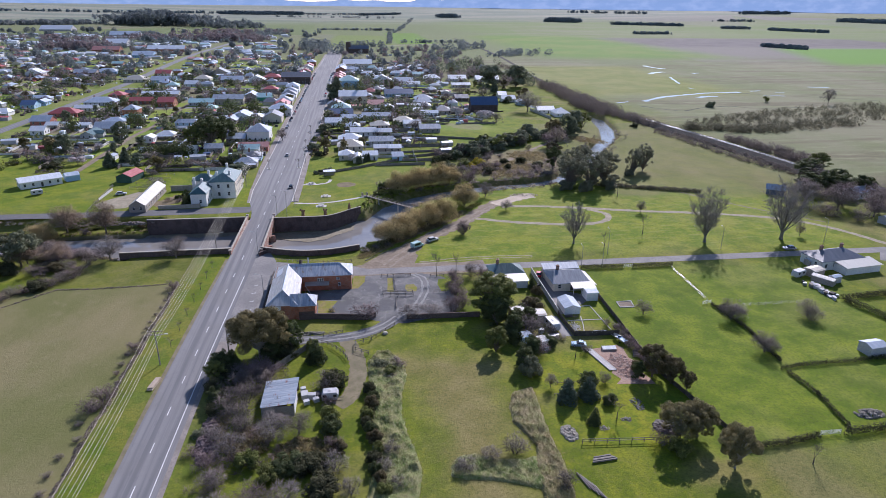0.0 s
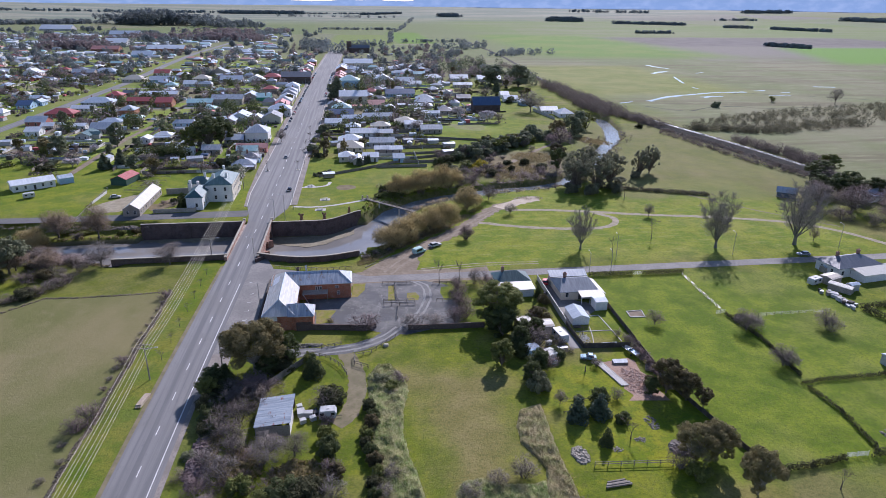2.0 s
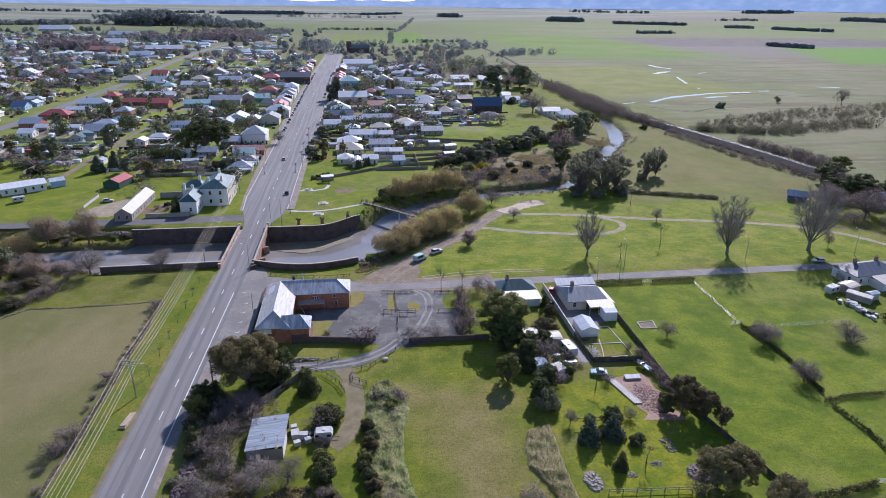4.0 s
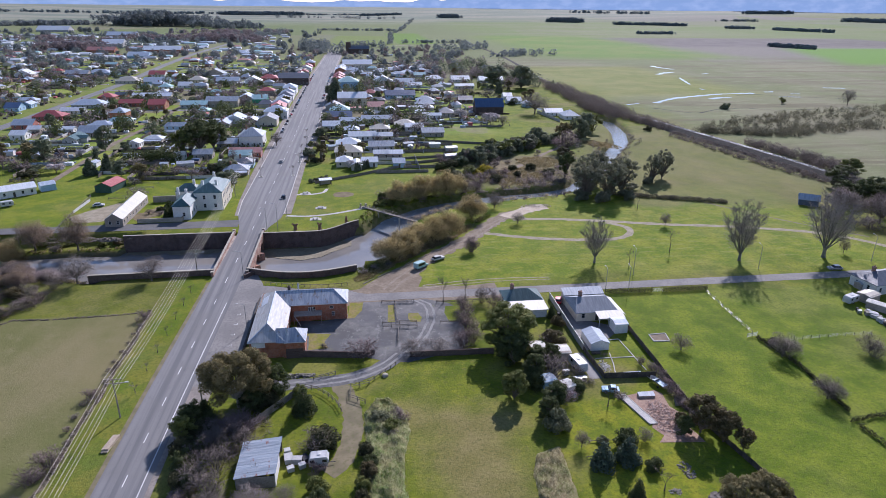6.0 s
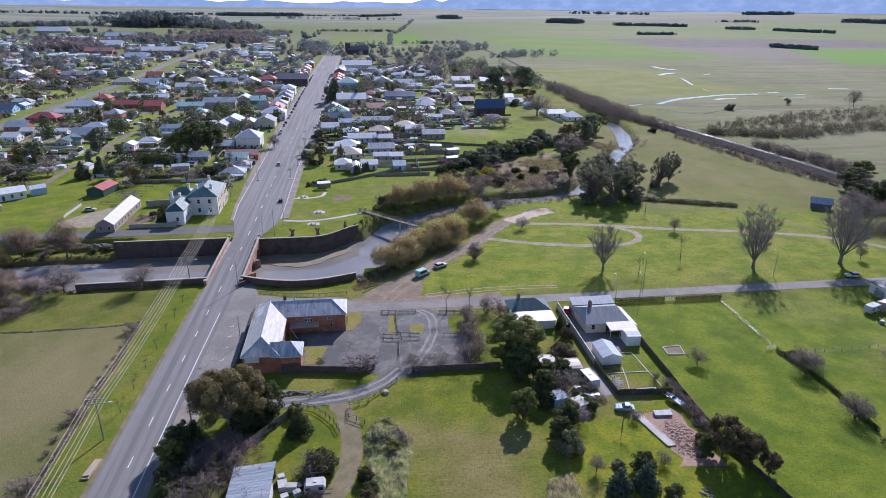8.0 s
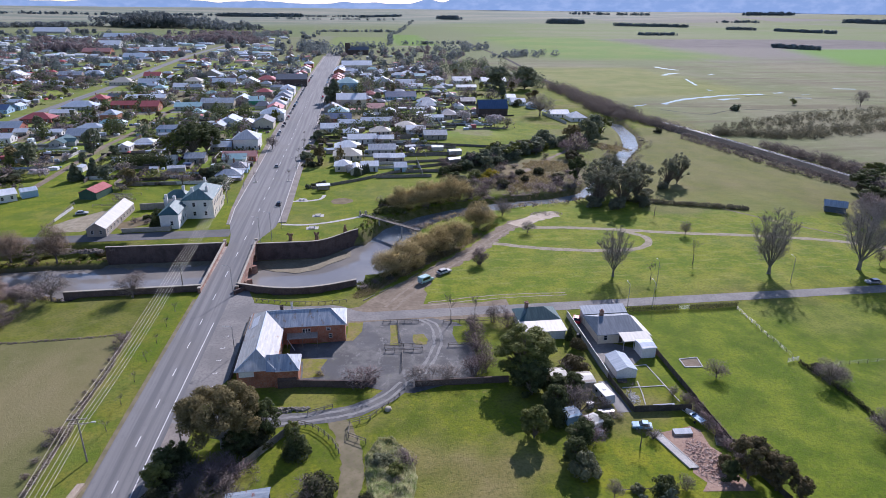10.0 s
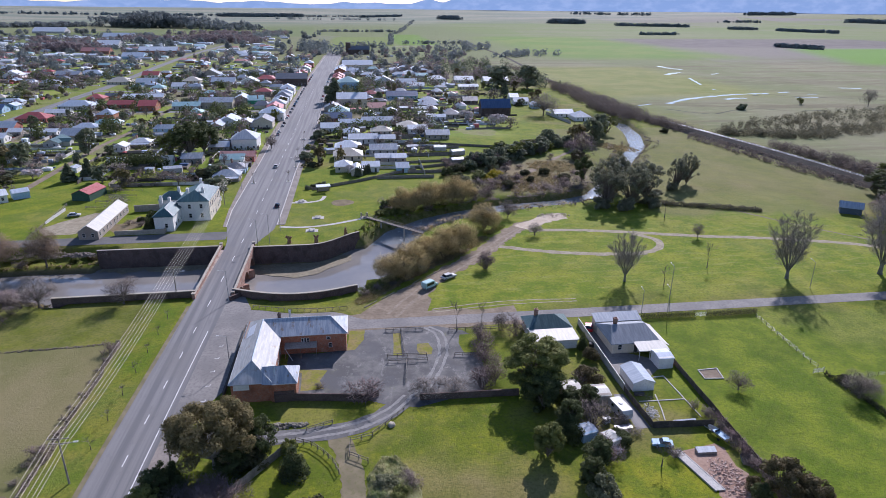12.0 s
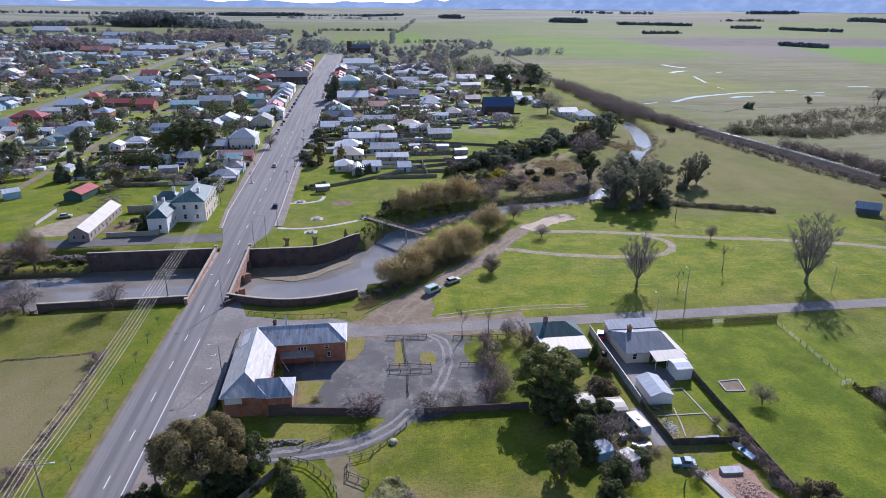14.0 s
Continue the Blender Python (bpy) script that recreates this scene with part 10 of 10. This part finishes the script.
def clear_of(x, y, r):
    return all(abs(x - a) > r + b or abs(y - c) > r + b * 0.8 for a, c, b in FOOTPRINTS)


def on_road(x, y, r):
    e = main_edges(y)
    west = -231.5 if y < 700 else -231.5 - 18 * smooth01((y - 700) / 300)
    return e[0] - 4 - r < x < e[1] + 3 + r or abs(x - west) < 12 + r or abs(x + 140) < 2.5 + r and y < 600 or any(abs(y - s) < 6 + r for s in (514, 640, 830) if x < -40)


ROOFS = ("roof_white", "roof_white", "roof_white", "zinc", "zinc", "zinc_old", "roof_grey", "roof_grey", "roof_dark", "roof_dark", "roof_red", "roof_tealpale", "roof_tan", "roof_white", "zinc", "roof_grey", "roof_blue", "roof_green", "zinc", "roof_dark")
WALLS = ("white_wall", "cream_wall", "grey_wall", "cream_wall", "grey_wall", "timber_wall", "timber_wall", "brick_red", "brick_bridge", "blue_wall")
tr = random.Random(2024)
for y in range(305, 1060, 22):
    far = (y - 300) / 900
    x = max(-0.56 * y - 40, -520)
    while x < 150:
        px, py = x + tr.uniform(-4, 4), y + tr.uniform(-6, 6)
        x += tr.uniform(19, 29) * (1 + 0.25 * far)
        w_, d_ = tr.uniform(9, 16), tr.uniform(7, 11)
        east = px > -20
        if east and (y > 870 or px > (96 if y > 510 else 60) or y < 395 or (px > 40 and y < 470)):
            continue
        if not east and ((y < 390 and px < -60) or px < -60 and y < 330):
            continue
        if on_road(px, py, w_ / 2) or not clear_of(px, py, w_ / 2 + 1.0):
            continue
        if tr.random() > ((0.5 if y < 700 else 0.36) if not east else 0.62):
            continue
        ax = tr.choice((0, 0, 90))
        house(round(px, 1), round(py, 1), w_, d_, tr.choice((2.5, 2.6, 2.8)), tr.choice(ROOFS), tr.choice(WALLS), ax, None, tr.choice((1, 1, 0, 0.5)), "house", "", tr.choice((0, 1, 1, 2)), y < 470, (tr.uniform(-2.5, 2.5), tr.uniform(4.5, 6), tr.uniform(6, 9), tr.choice((-1, 1))) if tr.random() < 0.4 else None, tr.choice(("", "", "roof_white", "zinc")) if y < 540 else "")
sheds = 0
while sheds < 120:
    y = 300 + 800 * tr.random() ** 1.3
    x = tr.uniform(-0.52 * y - 20, 100)
    if x > 60 and y < 480 or x > -25 and y < 330 or x < -60 and y < 320:
        sheds += 0.2
        continue
    s = tr.uniform(2.5, 6)
    if on_road(x, y, s) or not clear_of(x, y, s / 2 + 0.4):
        sheds += 0.2
        continue
    house(round(x, 1), round(y, 1), s * 1.4, s, 2.3, tr.choice(("zinc", "roof_white", "zinc_old", "roof_red", "roof_grey", "roof_white")), tr.choice(("timber_wall", "grey_wall", "white_wall")), tr.choice((0, 90, 12)), 0.7, 0, "shed", "", 0, False, group="backyard sheds")
    sheds += 1
# Shop fronts and awnings down the main street.
for i in range(22):
    y = 445 + 21 * i
    for side in (-1, 1):
        if tr.random() < 0.3:
            continue
        e = main_edges(y)
        x = e[0] - 10.5 if side < 0 else e[1] + 9.5
        w_, d_ = tr.uniform(13, 18), tr.uniform(11, 13)
        if clear_of(x, y, 6):
            house(round(x, 1), y, w_, d_, tr.choice((3.6, 4, 4.5, 6)), tr.choice(("roof_white", "zinc", "roof_grey", "roof_red", "roof_dark", "zinc_old")), tr.choice(("grey_wall", "cream_wall", "brick_red", "stone", "white_wall", "brick_bridge")), 90 if side > 0 else -90, None, tr.choice((0, 1)), "shop", "", tr.choice((0, 1)), True, None, "")

def town_fence(pts, mat, label, h=1.7):
    b = Build()
    for a, c in zip(pts, pts[1:]):
        b.beam((*a, h / 2), (*c, h / 2), 0.1, h)
        n = max(1, int(math.hypot(c[0] - a[0], c[1] - a[1]) / 3))
        for q in range(n + 1):
            x, y = a[0] + (c[0] - a[0]) * q / n, a[1] + (c[1] - a[1]) * q / n
            b.beam((x, y, 0), (x, y, h + 0.12), 0.16, 0.16)
    tagged(new("yard_fence", b.data("yard_fence", mat)), label, "fence", "yard fences")


DARK = "weathered grey timber fence along the gardens"
town_fence([(-18.2, 285.8), (3.7, 299.1), (20.0, 311), (30, 316)], "wood_grey", DARK, 1.3)
town_fence([(30, 320.5), (54.7, 328.0), (62, 334)], "wood_grey", DARK, 1.3)
town_fence([(4.5, 330.0), (52, 335.2)], "wood_grey", DARK, 1.2)
town_fence([(4.5, 377), (43.3, 379), (87.1, 364)], "wood_grey", DARK, 1.3)
town_fence([(26, 348), (60, 350)], "wood_grey", "weathered grey timber fence along the gardens")
town_fence([(80.3, 470.7), (81.2, 436.7)], "wood_grey", DARK, 1.3)
town_fence([(144.7, 482.2), (150, 440)], "concrete", "pale block fence beside the paddock", 2.0)
town_fence([(-173.7, 393.8), (-143.5, 394.5)], "wood_grey", DARK, 1.2)
town_fence([(-135.0, 391.5), (-102.8, 394.4)], "wood_grey", DARK, 1.2)
town_fence([(-157.6, 444.1), (-144, 443)], "wood_grey", DARK, 1.2)
town_fence([(-111.0, 250), (-110.8, 266.6)], "trim", "white painted timber fence by the yard", 1.1)
# Yard fences and hedges of the town.
for i in range(330):
    y = 300 + 560 * tr.random() ** 1.4
    x = tr.uniform(-0.5 * y - 10, 70)
    ln = tr.uniform(14, 34)
    if x > -25 and y < 400 and x > 40 or x < -60 and y < 300:
        continue
    along = tr.random() < 0.55
    x1, y1 = (x + ln, y) if along else (x, y + ln)
    if on_road(x, y, 1) or on_road(x1, y1, 1) or on_road((x + x1) / 2, (y + y1) / 2, ln / 2 if along else 1) or not clear_of((x + x1) / 2, (y + y1) / 2, 1.5):
        continue
    kind = tr.choice(("wood_grey", "wood_dark", "concrete", "wood_grey", "trim", "zinc"))
    b = Build().beam((x, y, 0.75), (x1, y1, 0.75), 0.09, 1.5)
    for q in range(int(ln / 3) + 1):
        t = q * 3 / ln
        b.beam((x + (x1 - x) * t, y + (y1 - y) * t, 0), (x + (x1 - x) * t, y + (y1 - y) * t, 1.65), 0.16, 0.16)
    tagged(new("yard_fence", b.data("yard_fence", kind)), {"wood_grey": "weathered grey timber yard fence", "wood_dark": "dark stained timber yard fence", "concrete": "pale block yard fence of the town", "trim": "white painted timber yard fence", "zinc": "silver sheet iron yard fence"}[kind], "fence", "yard fences")

# Garden trees of the town.
SMALL = ("towntree0", "towntree1", "towntree2", "towntree3", "townbare0", "townbare1", "townbare2", "townbush0", "townbush1", "townbush2", "townbush3", "townbare0", "townbare1", "townbush0", "towntree0")
n = 0
while n < 330:
    y = 296 + 560 * tr.random() ** 1.2
    x = tr.uniform(-0.56 * y - 20, 170 if y > 520 else 60)
    n += 0.25
    if x > -28 and y < 330 or x > 25 and y < 400 or x < -60 and y < 292 or x < -50 and y < 430 and tr.random() < 0.7 or on_road(x, y, 1.5) or not clear_of(x, y, 1.2):
        continue
    k = tr.choice(SMALL)
    plant(k, x, y, tr.uniform(4, 9.5) if "tree" in k or "bare" in k else tr.uniform(2, 4), tr.uniform(4, 9))
    n += 0.75
for x, y, kind, h, wd in ((-86, 360, "darktree0", 19, 22), (-80, 367, "darktree0", 18, 18), (-94, 355, "darktree1", 14, 14), (-139, 367, "towntree0", 15, 11), (-160, 340, "towntree0", 13, 12), (-168, 343, "towntree2", 11, 12), (-109, 322, "townbare2", 7, 11), (-92, 268, "townbare2", 6, 10), (-98, 300, "townbare0", 6, 9), (-86, 305, "townbare0", 6, 10), (-77, 300, "townbare1", 6, 10), (-70, 310, "townbush2", 6, 11), (-60, 300, "townbush0", 5, 12), (-62, 312, "towntree0", 7, 12), (-58, 290, "townbush0", 4, 9), (-72, 244, "conifer0", 6, 5), (-75, 255, "townbush1", 3, 5), (-121, 318, "townpine", 10, 7), (-127, 312, "townpine", 9, 7), (-112, 309, "towntree0", 8, 9), (-145, 318, "blossom", 5, 9), (-150, 330, "townbare2", 7, 12), (-165, 322, "townbare1", 7, 13), (-175, 330, "townbare1", 7, 13), (-155, 312, "townbush2", 4, 10), (-100, 290, "townbare0", 4, 6), (-146, 352, "blossom", 5, 7)):
    plant(kind, x, y, h, wd)
for x, y, kind, h, wd in ((-14, 552, "townpine", 22, 16), (-20, 560, "towntree0", 14, 12), (4, 545, "townpine", 14, 9), (63, 470, "townpine", 9, 5), (78, 452, "blossom", 9, 12), (97, 434, "blossom", 9, 14), (104, 428, "townbare2", 9, 11), (141, 476, "bare1", 18, 24), (150, 655, "towntree0", 22, 34), (140, 600, "townpine", 14, 8), (172, 640, "towntree0", 24, 30), (100, 560, "townbare1", 14, 18), (118, 545, "townbare0", 14, 18), (80, 520, "townbare1", 12, 14), (46, 440, "townbare0", 10, 13), (-24, 345, "townbush0", 5, 9), (-20, 395, "towntree0", 7, 9), (-22, 402, "townbush0", 5, 9), (-24, 372, "townbush1", 3, 7), (-22, 330, "townbush2", 3, 8), (27, 400, "townbare1", 5, 8), (42, 404, "bare0", 8, 13)):
    plant(kind, x, y, h, wd)


# ---- woods and hedges far off ----
def scatter(seed, n, x_of, y0, y1, h0, h1):
    """Single trees strewn between the houses further off."""
    rng = random.Random(seed)
    out = []
    while len(out) < n:
        y = rng.uniform(y0, y1)
        x = rng.uniform(*x_of(y))
        if not on_road(x, y, 3) and clear_of(x, y, 1.0) and not (-255 < x < -190 and y < 1000 and rng.random() < 0.8):
            out.append((x, y, x, y, 2.0, rng.choice((2, 3, 4)), rng.uniform(h0, h1)))
    return out


def wood(name, spots, label, leaf, size, per, seed):
    """Distant trees that nobody could count."""
    rng = np.random.default_rng(seed)
    cs = []
    for x0, y0, x1, y1, half, n, h, *lift in spots:
        for i in range(n):
            t = rng.random()
            a, r = rng.random() * 6.283, half * math.sqrt(rng.random())
            x, y = x0 + (x1 - x0) * t + math.cos(a) * r, y0 + (y1 - y0) * t + math.sin(a) * r
            hh = h * (0.6 + 0.6 * rng.random())
            base = (ground_height(x, y) if y > 1200 else 0) + (lift[0] * rng.random() if lift else 0)
            cs.append((x, y, base + hh * 0.45, hh * 0.5 * (0.7 + 0.5 * rng.random()), hh * 0.55))
    ob = new(name, leaf_cards(rng, cs, per, size, leaf))
    return tagged(ob, label, "woodland", kind="stuff")


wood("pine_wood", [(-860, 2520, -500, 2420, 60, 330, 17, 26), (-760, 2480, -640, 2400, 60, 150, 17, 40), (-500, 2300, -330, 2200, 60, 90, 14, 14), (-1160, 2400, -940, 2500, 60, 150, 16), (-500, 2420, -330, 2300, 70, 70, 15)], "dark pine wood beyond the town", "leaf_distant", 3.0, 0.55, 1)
wood("bare_wood", [(-470, 1560, -200, 1500, 50, 150, 13), (-330, 1480, -220, 1500, 30, 60, 17), (-520, 1210, -440, 1200, 30, 60, 15), (-430, 1850, -200, 1900, 90, 120, 12), (-700, 1500, -520, 1450, 60, 80, 11)], "purple-brown leafless wood beyond the town", "leaf_bare", 1.8, 1.0, 14)
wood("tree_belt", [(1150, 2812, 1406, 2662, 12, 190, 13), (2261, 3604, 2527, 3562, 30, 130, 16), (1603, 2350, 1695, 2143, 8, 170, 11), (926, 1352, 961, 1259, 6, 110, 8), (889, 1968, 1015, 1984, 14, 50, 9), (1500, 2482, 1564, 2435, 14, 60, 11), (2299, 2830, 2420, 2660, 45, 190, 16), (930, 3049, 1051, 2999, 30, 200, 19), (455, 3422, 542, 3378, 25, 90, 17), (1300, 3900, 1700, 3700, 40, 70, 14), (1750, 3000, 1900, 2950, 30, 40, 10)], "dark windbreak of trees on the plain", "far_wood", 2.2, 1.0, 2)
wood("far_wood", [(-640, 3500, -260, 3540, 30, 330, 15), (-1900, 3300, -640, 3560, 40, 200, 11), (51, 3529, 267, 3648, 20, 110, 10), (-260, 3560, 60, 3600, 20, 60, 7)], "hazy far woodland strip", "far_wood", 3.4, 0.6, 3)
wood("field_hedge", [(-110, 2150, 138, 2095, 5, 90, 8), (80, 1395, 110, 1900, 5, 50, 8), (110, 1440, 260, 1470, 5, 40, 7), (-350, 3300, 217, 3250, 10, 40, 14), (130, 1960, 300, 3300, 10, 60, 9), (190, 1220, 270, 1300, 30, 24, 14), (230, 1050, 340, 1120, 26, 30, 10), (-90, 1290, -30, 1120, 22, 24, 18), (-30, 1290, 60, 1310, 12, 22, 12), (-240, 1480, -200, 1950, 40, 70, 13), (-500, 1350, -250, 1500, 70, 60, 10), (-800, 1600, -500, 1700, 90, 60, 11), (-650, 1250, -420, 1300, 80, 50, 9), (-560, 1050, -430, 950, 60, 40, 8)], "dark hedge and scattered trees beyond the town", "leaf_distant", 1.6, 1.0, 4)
wood("town_trees", scatter(5, 190, lambda y: (-0.54 * y - 20, 60), 425, 800, 4, 8), "dark garden trees among the houses", "leaf_middle", 0.8, 2.4, 15)
wood("town_trees", scatter(6, 280, lambda y: (-0.54 * y - 20, 60), 425, 800, 3, 7), "leafless brown trees among the houses", "leaf_bare", 0.75, 2.2, 16)
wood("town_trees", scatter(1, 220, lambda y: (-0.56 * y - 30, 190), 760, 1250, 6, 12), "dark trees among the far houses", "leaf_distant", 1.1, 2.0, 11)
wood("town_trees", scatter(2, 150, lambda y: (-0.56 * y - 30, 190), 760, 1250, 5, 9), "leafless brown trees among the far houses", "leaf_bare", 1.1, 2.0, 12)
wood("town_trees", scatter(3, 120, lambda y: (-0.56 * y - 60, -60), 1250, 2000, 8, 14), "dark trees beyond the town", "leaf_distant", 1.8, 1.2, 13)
wood("town_trees", scatter(7, 90, lambda y: (-0.5 * y, 40), 400, 760, 5, 10), "dense dark evergreen trees among the houses", "leaf_dark", 0.6, 4.5, 17)
wood("town_trees", [(100, 730, 190, 780, 26, 26, 10), (60, 850, 180, 950, 30, 30, 9), (20, 640, 120, 690, 16, 20, 7), (150, 640, 196, 700, 14, 18, 10)], "purple-grey leafless trees at the edge of the town", "leaf_bare", 0.8, 2.6, 18)
lots = []
lr = random.Random(31)
while len(lots) < 300:
    y = 300 + 620 * lr.random() ** 1.3
    x = lr.uniform(-0.54 * y - 20, 95)
    ln = lr.uniform(10, 26)
    x1, y1 = (x + ln, y) if lr.random() < 0.6 else (x, y + ln)
    if not (x > 40 and y < 420 or x > -28 and y < 335 or x < -60 and y < 292 or on_road((x + x1) / 2, (y + y1) / 2, ln / 2)) and clear_of((x + x1) / 2, (y + y1) / 2, 1.0):
        lots.append((x, y, x1, y1, 0.8, int(ln / 1.3), lr.uniform(1.4, 2.8)))
wood("garden_hedges", lots[:150], "dark garden hedges and shrubs between the yards", "leaf_olive", 0.45, 6.0, 21)
wood("garden_hedges", lots[150:], "brown leafless garden hedges between the yards", "leaf_scrub", 0.45, 6.0, 22)


def far_houses(seed, n, mat, wall, label):
    """Small houses at the far side of the town, too many to count."""
    rng = random.Random(seed)
    roofs, walls = Build(), Build()
    k = 0
    while k < n:
        y = rng.uniform(960, 1750)
        x = rng.uniform(-0.6 * y, -70 - 0.05 * y)
        if on_road(x, y, 6) or not clear_of(x, y, 5):
            continue
        w2, d2, e, r = rng.uniform(5, 11), rng.uniform(4, 6), 2.6, rng.uniform(1.2, 2.2)
        walls.box(x - w2, y - d2, -0.5, x + w2, y + d2, e)
        v = [(x - w2 - 0.4, y - d2 - 0.4, e), (x + w2 + 0.4, y - d2 - 0.4, e), (x + w2 + 0.4, y + d2 + 0.4, e), (x - w2 - 0.4, y + d2 + 0.4, e), (x - w2 + d2 * 0.6, y, e + r), (x + w2 - d2 * 0.6, y, e + r)]
        roofs.add(v, [(0, 1, 5, 4), (2, 3, 4, 5), (1, 2, 5), (3, 0, 4), (3, 2, 1, 0)])
        k += 1
    tagged(new("far_houses", walls.data("far_houses", wall)), "walls of small far houses with %s roofs" % label, "houses", kind="stuff")
    tagged(new("far_houses", roofs.data("far_houses", mat)), label + " roofs of small houses beyond the town", "houses", kind="stuff")


far_houses(81, 95, "roof_white", "white_wall", "white iron")
far_houses(82, 80, "zinc", "grey_wall", "silver iron")
far_houses(83, 45, "roof_grey", "cream_wall", "grey iron")
far_houses(84, 25, "roof_pink", "cream_wall", "faded red iron")
far_houses(85, 25, "roof_tealpale", "white_wall", "pale blue iron")


def yard_clutter(seed, n, mat, label):
    """Tanks, bins, stacks and lean-tos in the back yards, too many to count."""
    rng = random.Random(seed)
    b = Build()
    k = 0
    while k < n:
        y = 320 + 620 * rng.random() ** 1.2
        x = rng.uniform(-0.54 * y - 20, 95)
        if x > 40 and y < 420 or x > -28 and y < 345 or x < -60 and y < 325 or on_road(x, y, 2) or not clear_of(x, y, 0.3):
            continue
        s = rng.uniform(0.7, 2.2)
        b.box(x, y, 0, x + s * rng.uniform(0.8, 2.4), y + s * rng.uniform(0.8, 1.8), s * rng.uniform(0.5, 1.1), 0.08)
        k += 1
    tagged(new("yard_clutter", b.data("yard_clutter", mat)), label, "clutter", kind="stuff")


yard_clutter(71, 230, "roof_white", "white tanks and lean-tos in the back yards")
yard_clutter(72, 220, "zinc", "grey iron tanks and stacks in the back yards")
yard_clutter(73, 220, "wood_dark", "dark timber stacks in the back yards")
yard_clutter(74, 60, "roof_blue", "blue tanks and boxes in the back yards")
yard_clutter(75, 60, "roof_red", "red-painted lean-tos in the back yards")


def lot_fences(seed, n, mat, label):
    """Low boundary fences between the lots, too many to count."""
    rng = random.Random(seed)
    b = Build()
    k = 0
    while k < n:
        y = 345 + 600 * rng.random() ** 1.2
        x = rng.uniform(-0.54 * y - 20, 95)
        ln = rng.uniform(10, 30)
        along = rng.random() < 0.6
        x1, y1 = (x + ln, y) if along else (x, y + ln)
        if x > 40 and y < 420 or x > -28 and y < 345 or on_road((x + x1) / 2, (y + y1) / 2, ln / 2 + 1) or not clear_of((x + x1) / 2, (y + y1) / 2, 1.5):
            continue
        b.beam((x, y, 0.5), (x1, y1, 0.5), 0.12, 1.1)
        for q in range(int(ln / 2.5) + 1):
            t = q * 2.5 / ln
            b.beam((x + (x1 - x) * t, y + (y1 - y) * t, 0), (x + (x1 - x) * t, y + (y1 - y) * t, 1.3), 0.18, 0.18)
        k += 1
    tagged(new("lot_fences", b.data("lot_fences", mat)), label, "fences", kind="stuff")


lot_fences(91, 150, "trim", "white painted fences between the town lots")
lot_fences(92, 120, "wood_grey", "grey timber fences between the town lots")
lot_fences(93, 90, "wood_dark", "dark timber fences between the town lots")
wood("town_edge_trees", [(95, 830, 190, 880, 22, 20, 13), (120, 790, 200, 700, 16, 26, 12), (50, 920, 130, 960, 25, 12, 12), (175, 700, 196, 640, 8, 14, 12), (60, 700, 130, 640, 20, 14, 9)], "dark trees at the edge of the town", "leaf_middle", 1.0, 2.2, 5)
wood("railway_scrub", [(212, 900, 206, 640, 7, 130, 4.5), (204, 640, 203, 520, 10, 210, 7), (202, 520, 203, 455, 13, 240, 7), (208, 455, 219, 400, 8, 140, 4.8), (207, 384, 214, 353, 3, 46, 2.6), (212, 353, 219, 312, 3, 60, 2.6), (218, 312, 227, 272, 3, 60, 2.8), (227, 272, 231, 250, 3, 30, 3.0), (226, 398, 233, 352, 2, 34, 2.2), (213, 392, 222, 350, 2, 80, 2.0), (222, 350, 228, 303, 2, 80, 2.0), (228, 303, 231, 272, 2, 60, 2.0)], "dark scrub along the railway", "leaf_scrub", 0.3, 13.0, 6)
wood("river_scrub", [(234, 396, 262, 386, 7, 80, 4.6), (262, 386, 300, 380, 10, 130, 4.4), (300, 388, 380, 408, 14, 170, 4.2), (290, 430, 340, 445, 14, 80, 3.6), (340, 440, 480, 480, 22, 210, 4.2), (250, 412, 330, 420, 14, 100, 3.6), (400, 425, 500, 460, 16, 110, 4.4)], "dark scrub thicket on the flood plain", "leaf_thicket", 0.42, 7.0, 7)
wood("bare_thicket", [(244, 356, 249, 318, 5, 80, 4.5), (249, 318, 256, 288, 5, 80, 5), (247, 300, 252, 276, 4, 40, 5)], "grey-brown leafless thicket beside the railway", "leaf_scrub", 0.3, 12.0, 8)
for x, y, kind, h, wd in ((230, 256, "darktree0", 11, 15), (252, 276, "darktree1", 9, 13), (226, 250, "darktree0", 8, 11), (198, 214, "bare0", 13, 17), (206, 204, "bare0", 12, 16), (213, 210, "bare2", 12, 16), (222, 200, "bare0", 12, 16), (215, 194, "bare2", 9, 13), (205, 190, "bareshrub0", 6, 11), (228, 190, "bare0", 9, 13), (190, 212, "bareshrub0", 5, 9), (222, 232, "darktree0", 11, 11), (229, 244, "bare0", 9, 12), (232, 238, "darktree0", 10, 12), (228, 250, "bare0", 10, 14), (214, 232, "darktree0", 10, 14), (225, 226, "darktree0", 11, 13), (236, 226, "darktree0", 10, 12), (206, 226, "bare2", 9, 13), (197, 198, "bareshrub2", 6, 11), (232, 212, "bare2", 10, 14)):
    plant(kind, x, y, h, wd)
for x, y, kind, h, wd in ((310, 492, "townbush0", 6, 9), (380, 518, "towntree1", 6, 7), (430, 500, "townbare2", 17, 14), (200, 402, "townbush2", 4, 6)):
    plant(kind, x, y, h, wd)
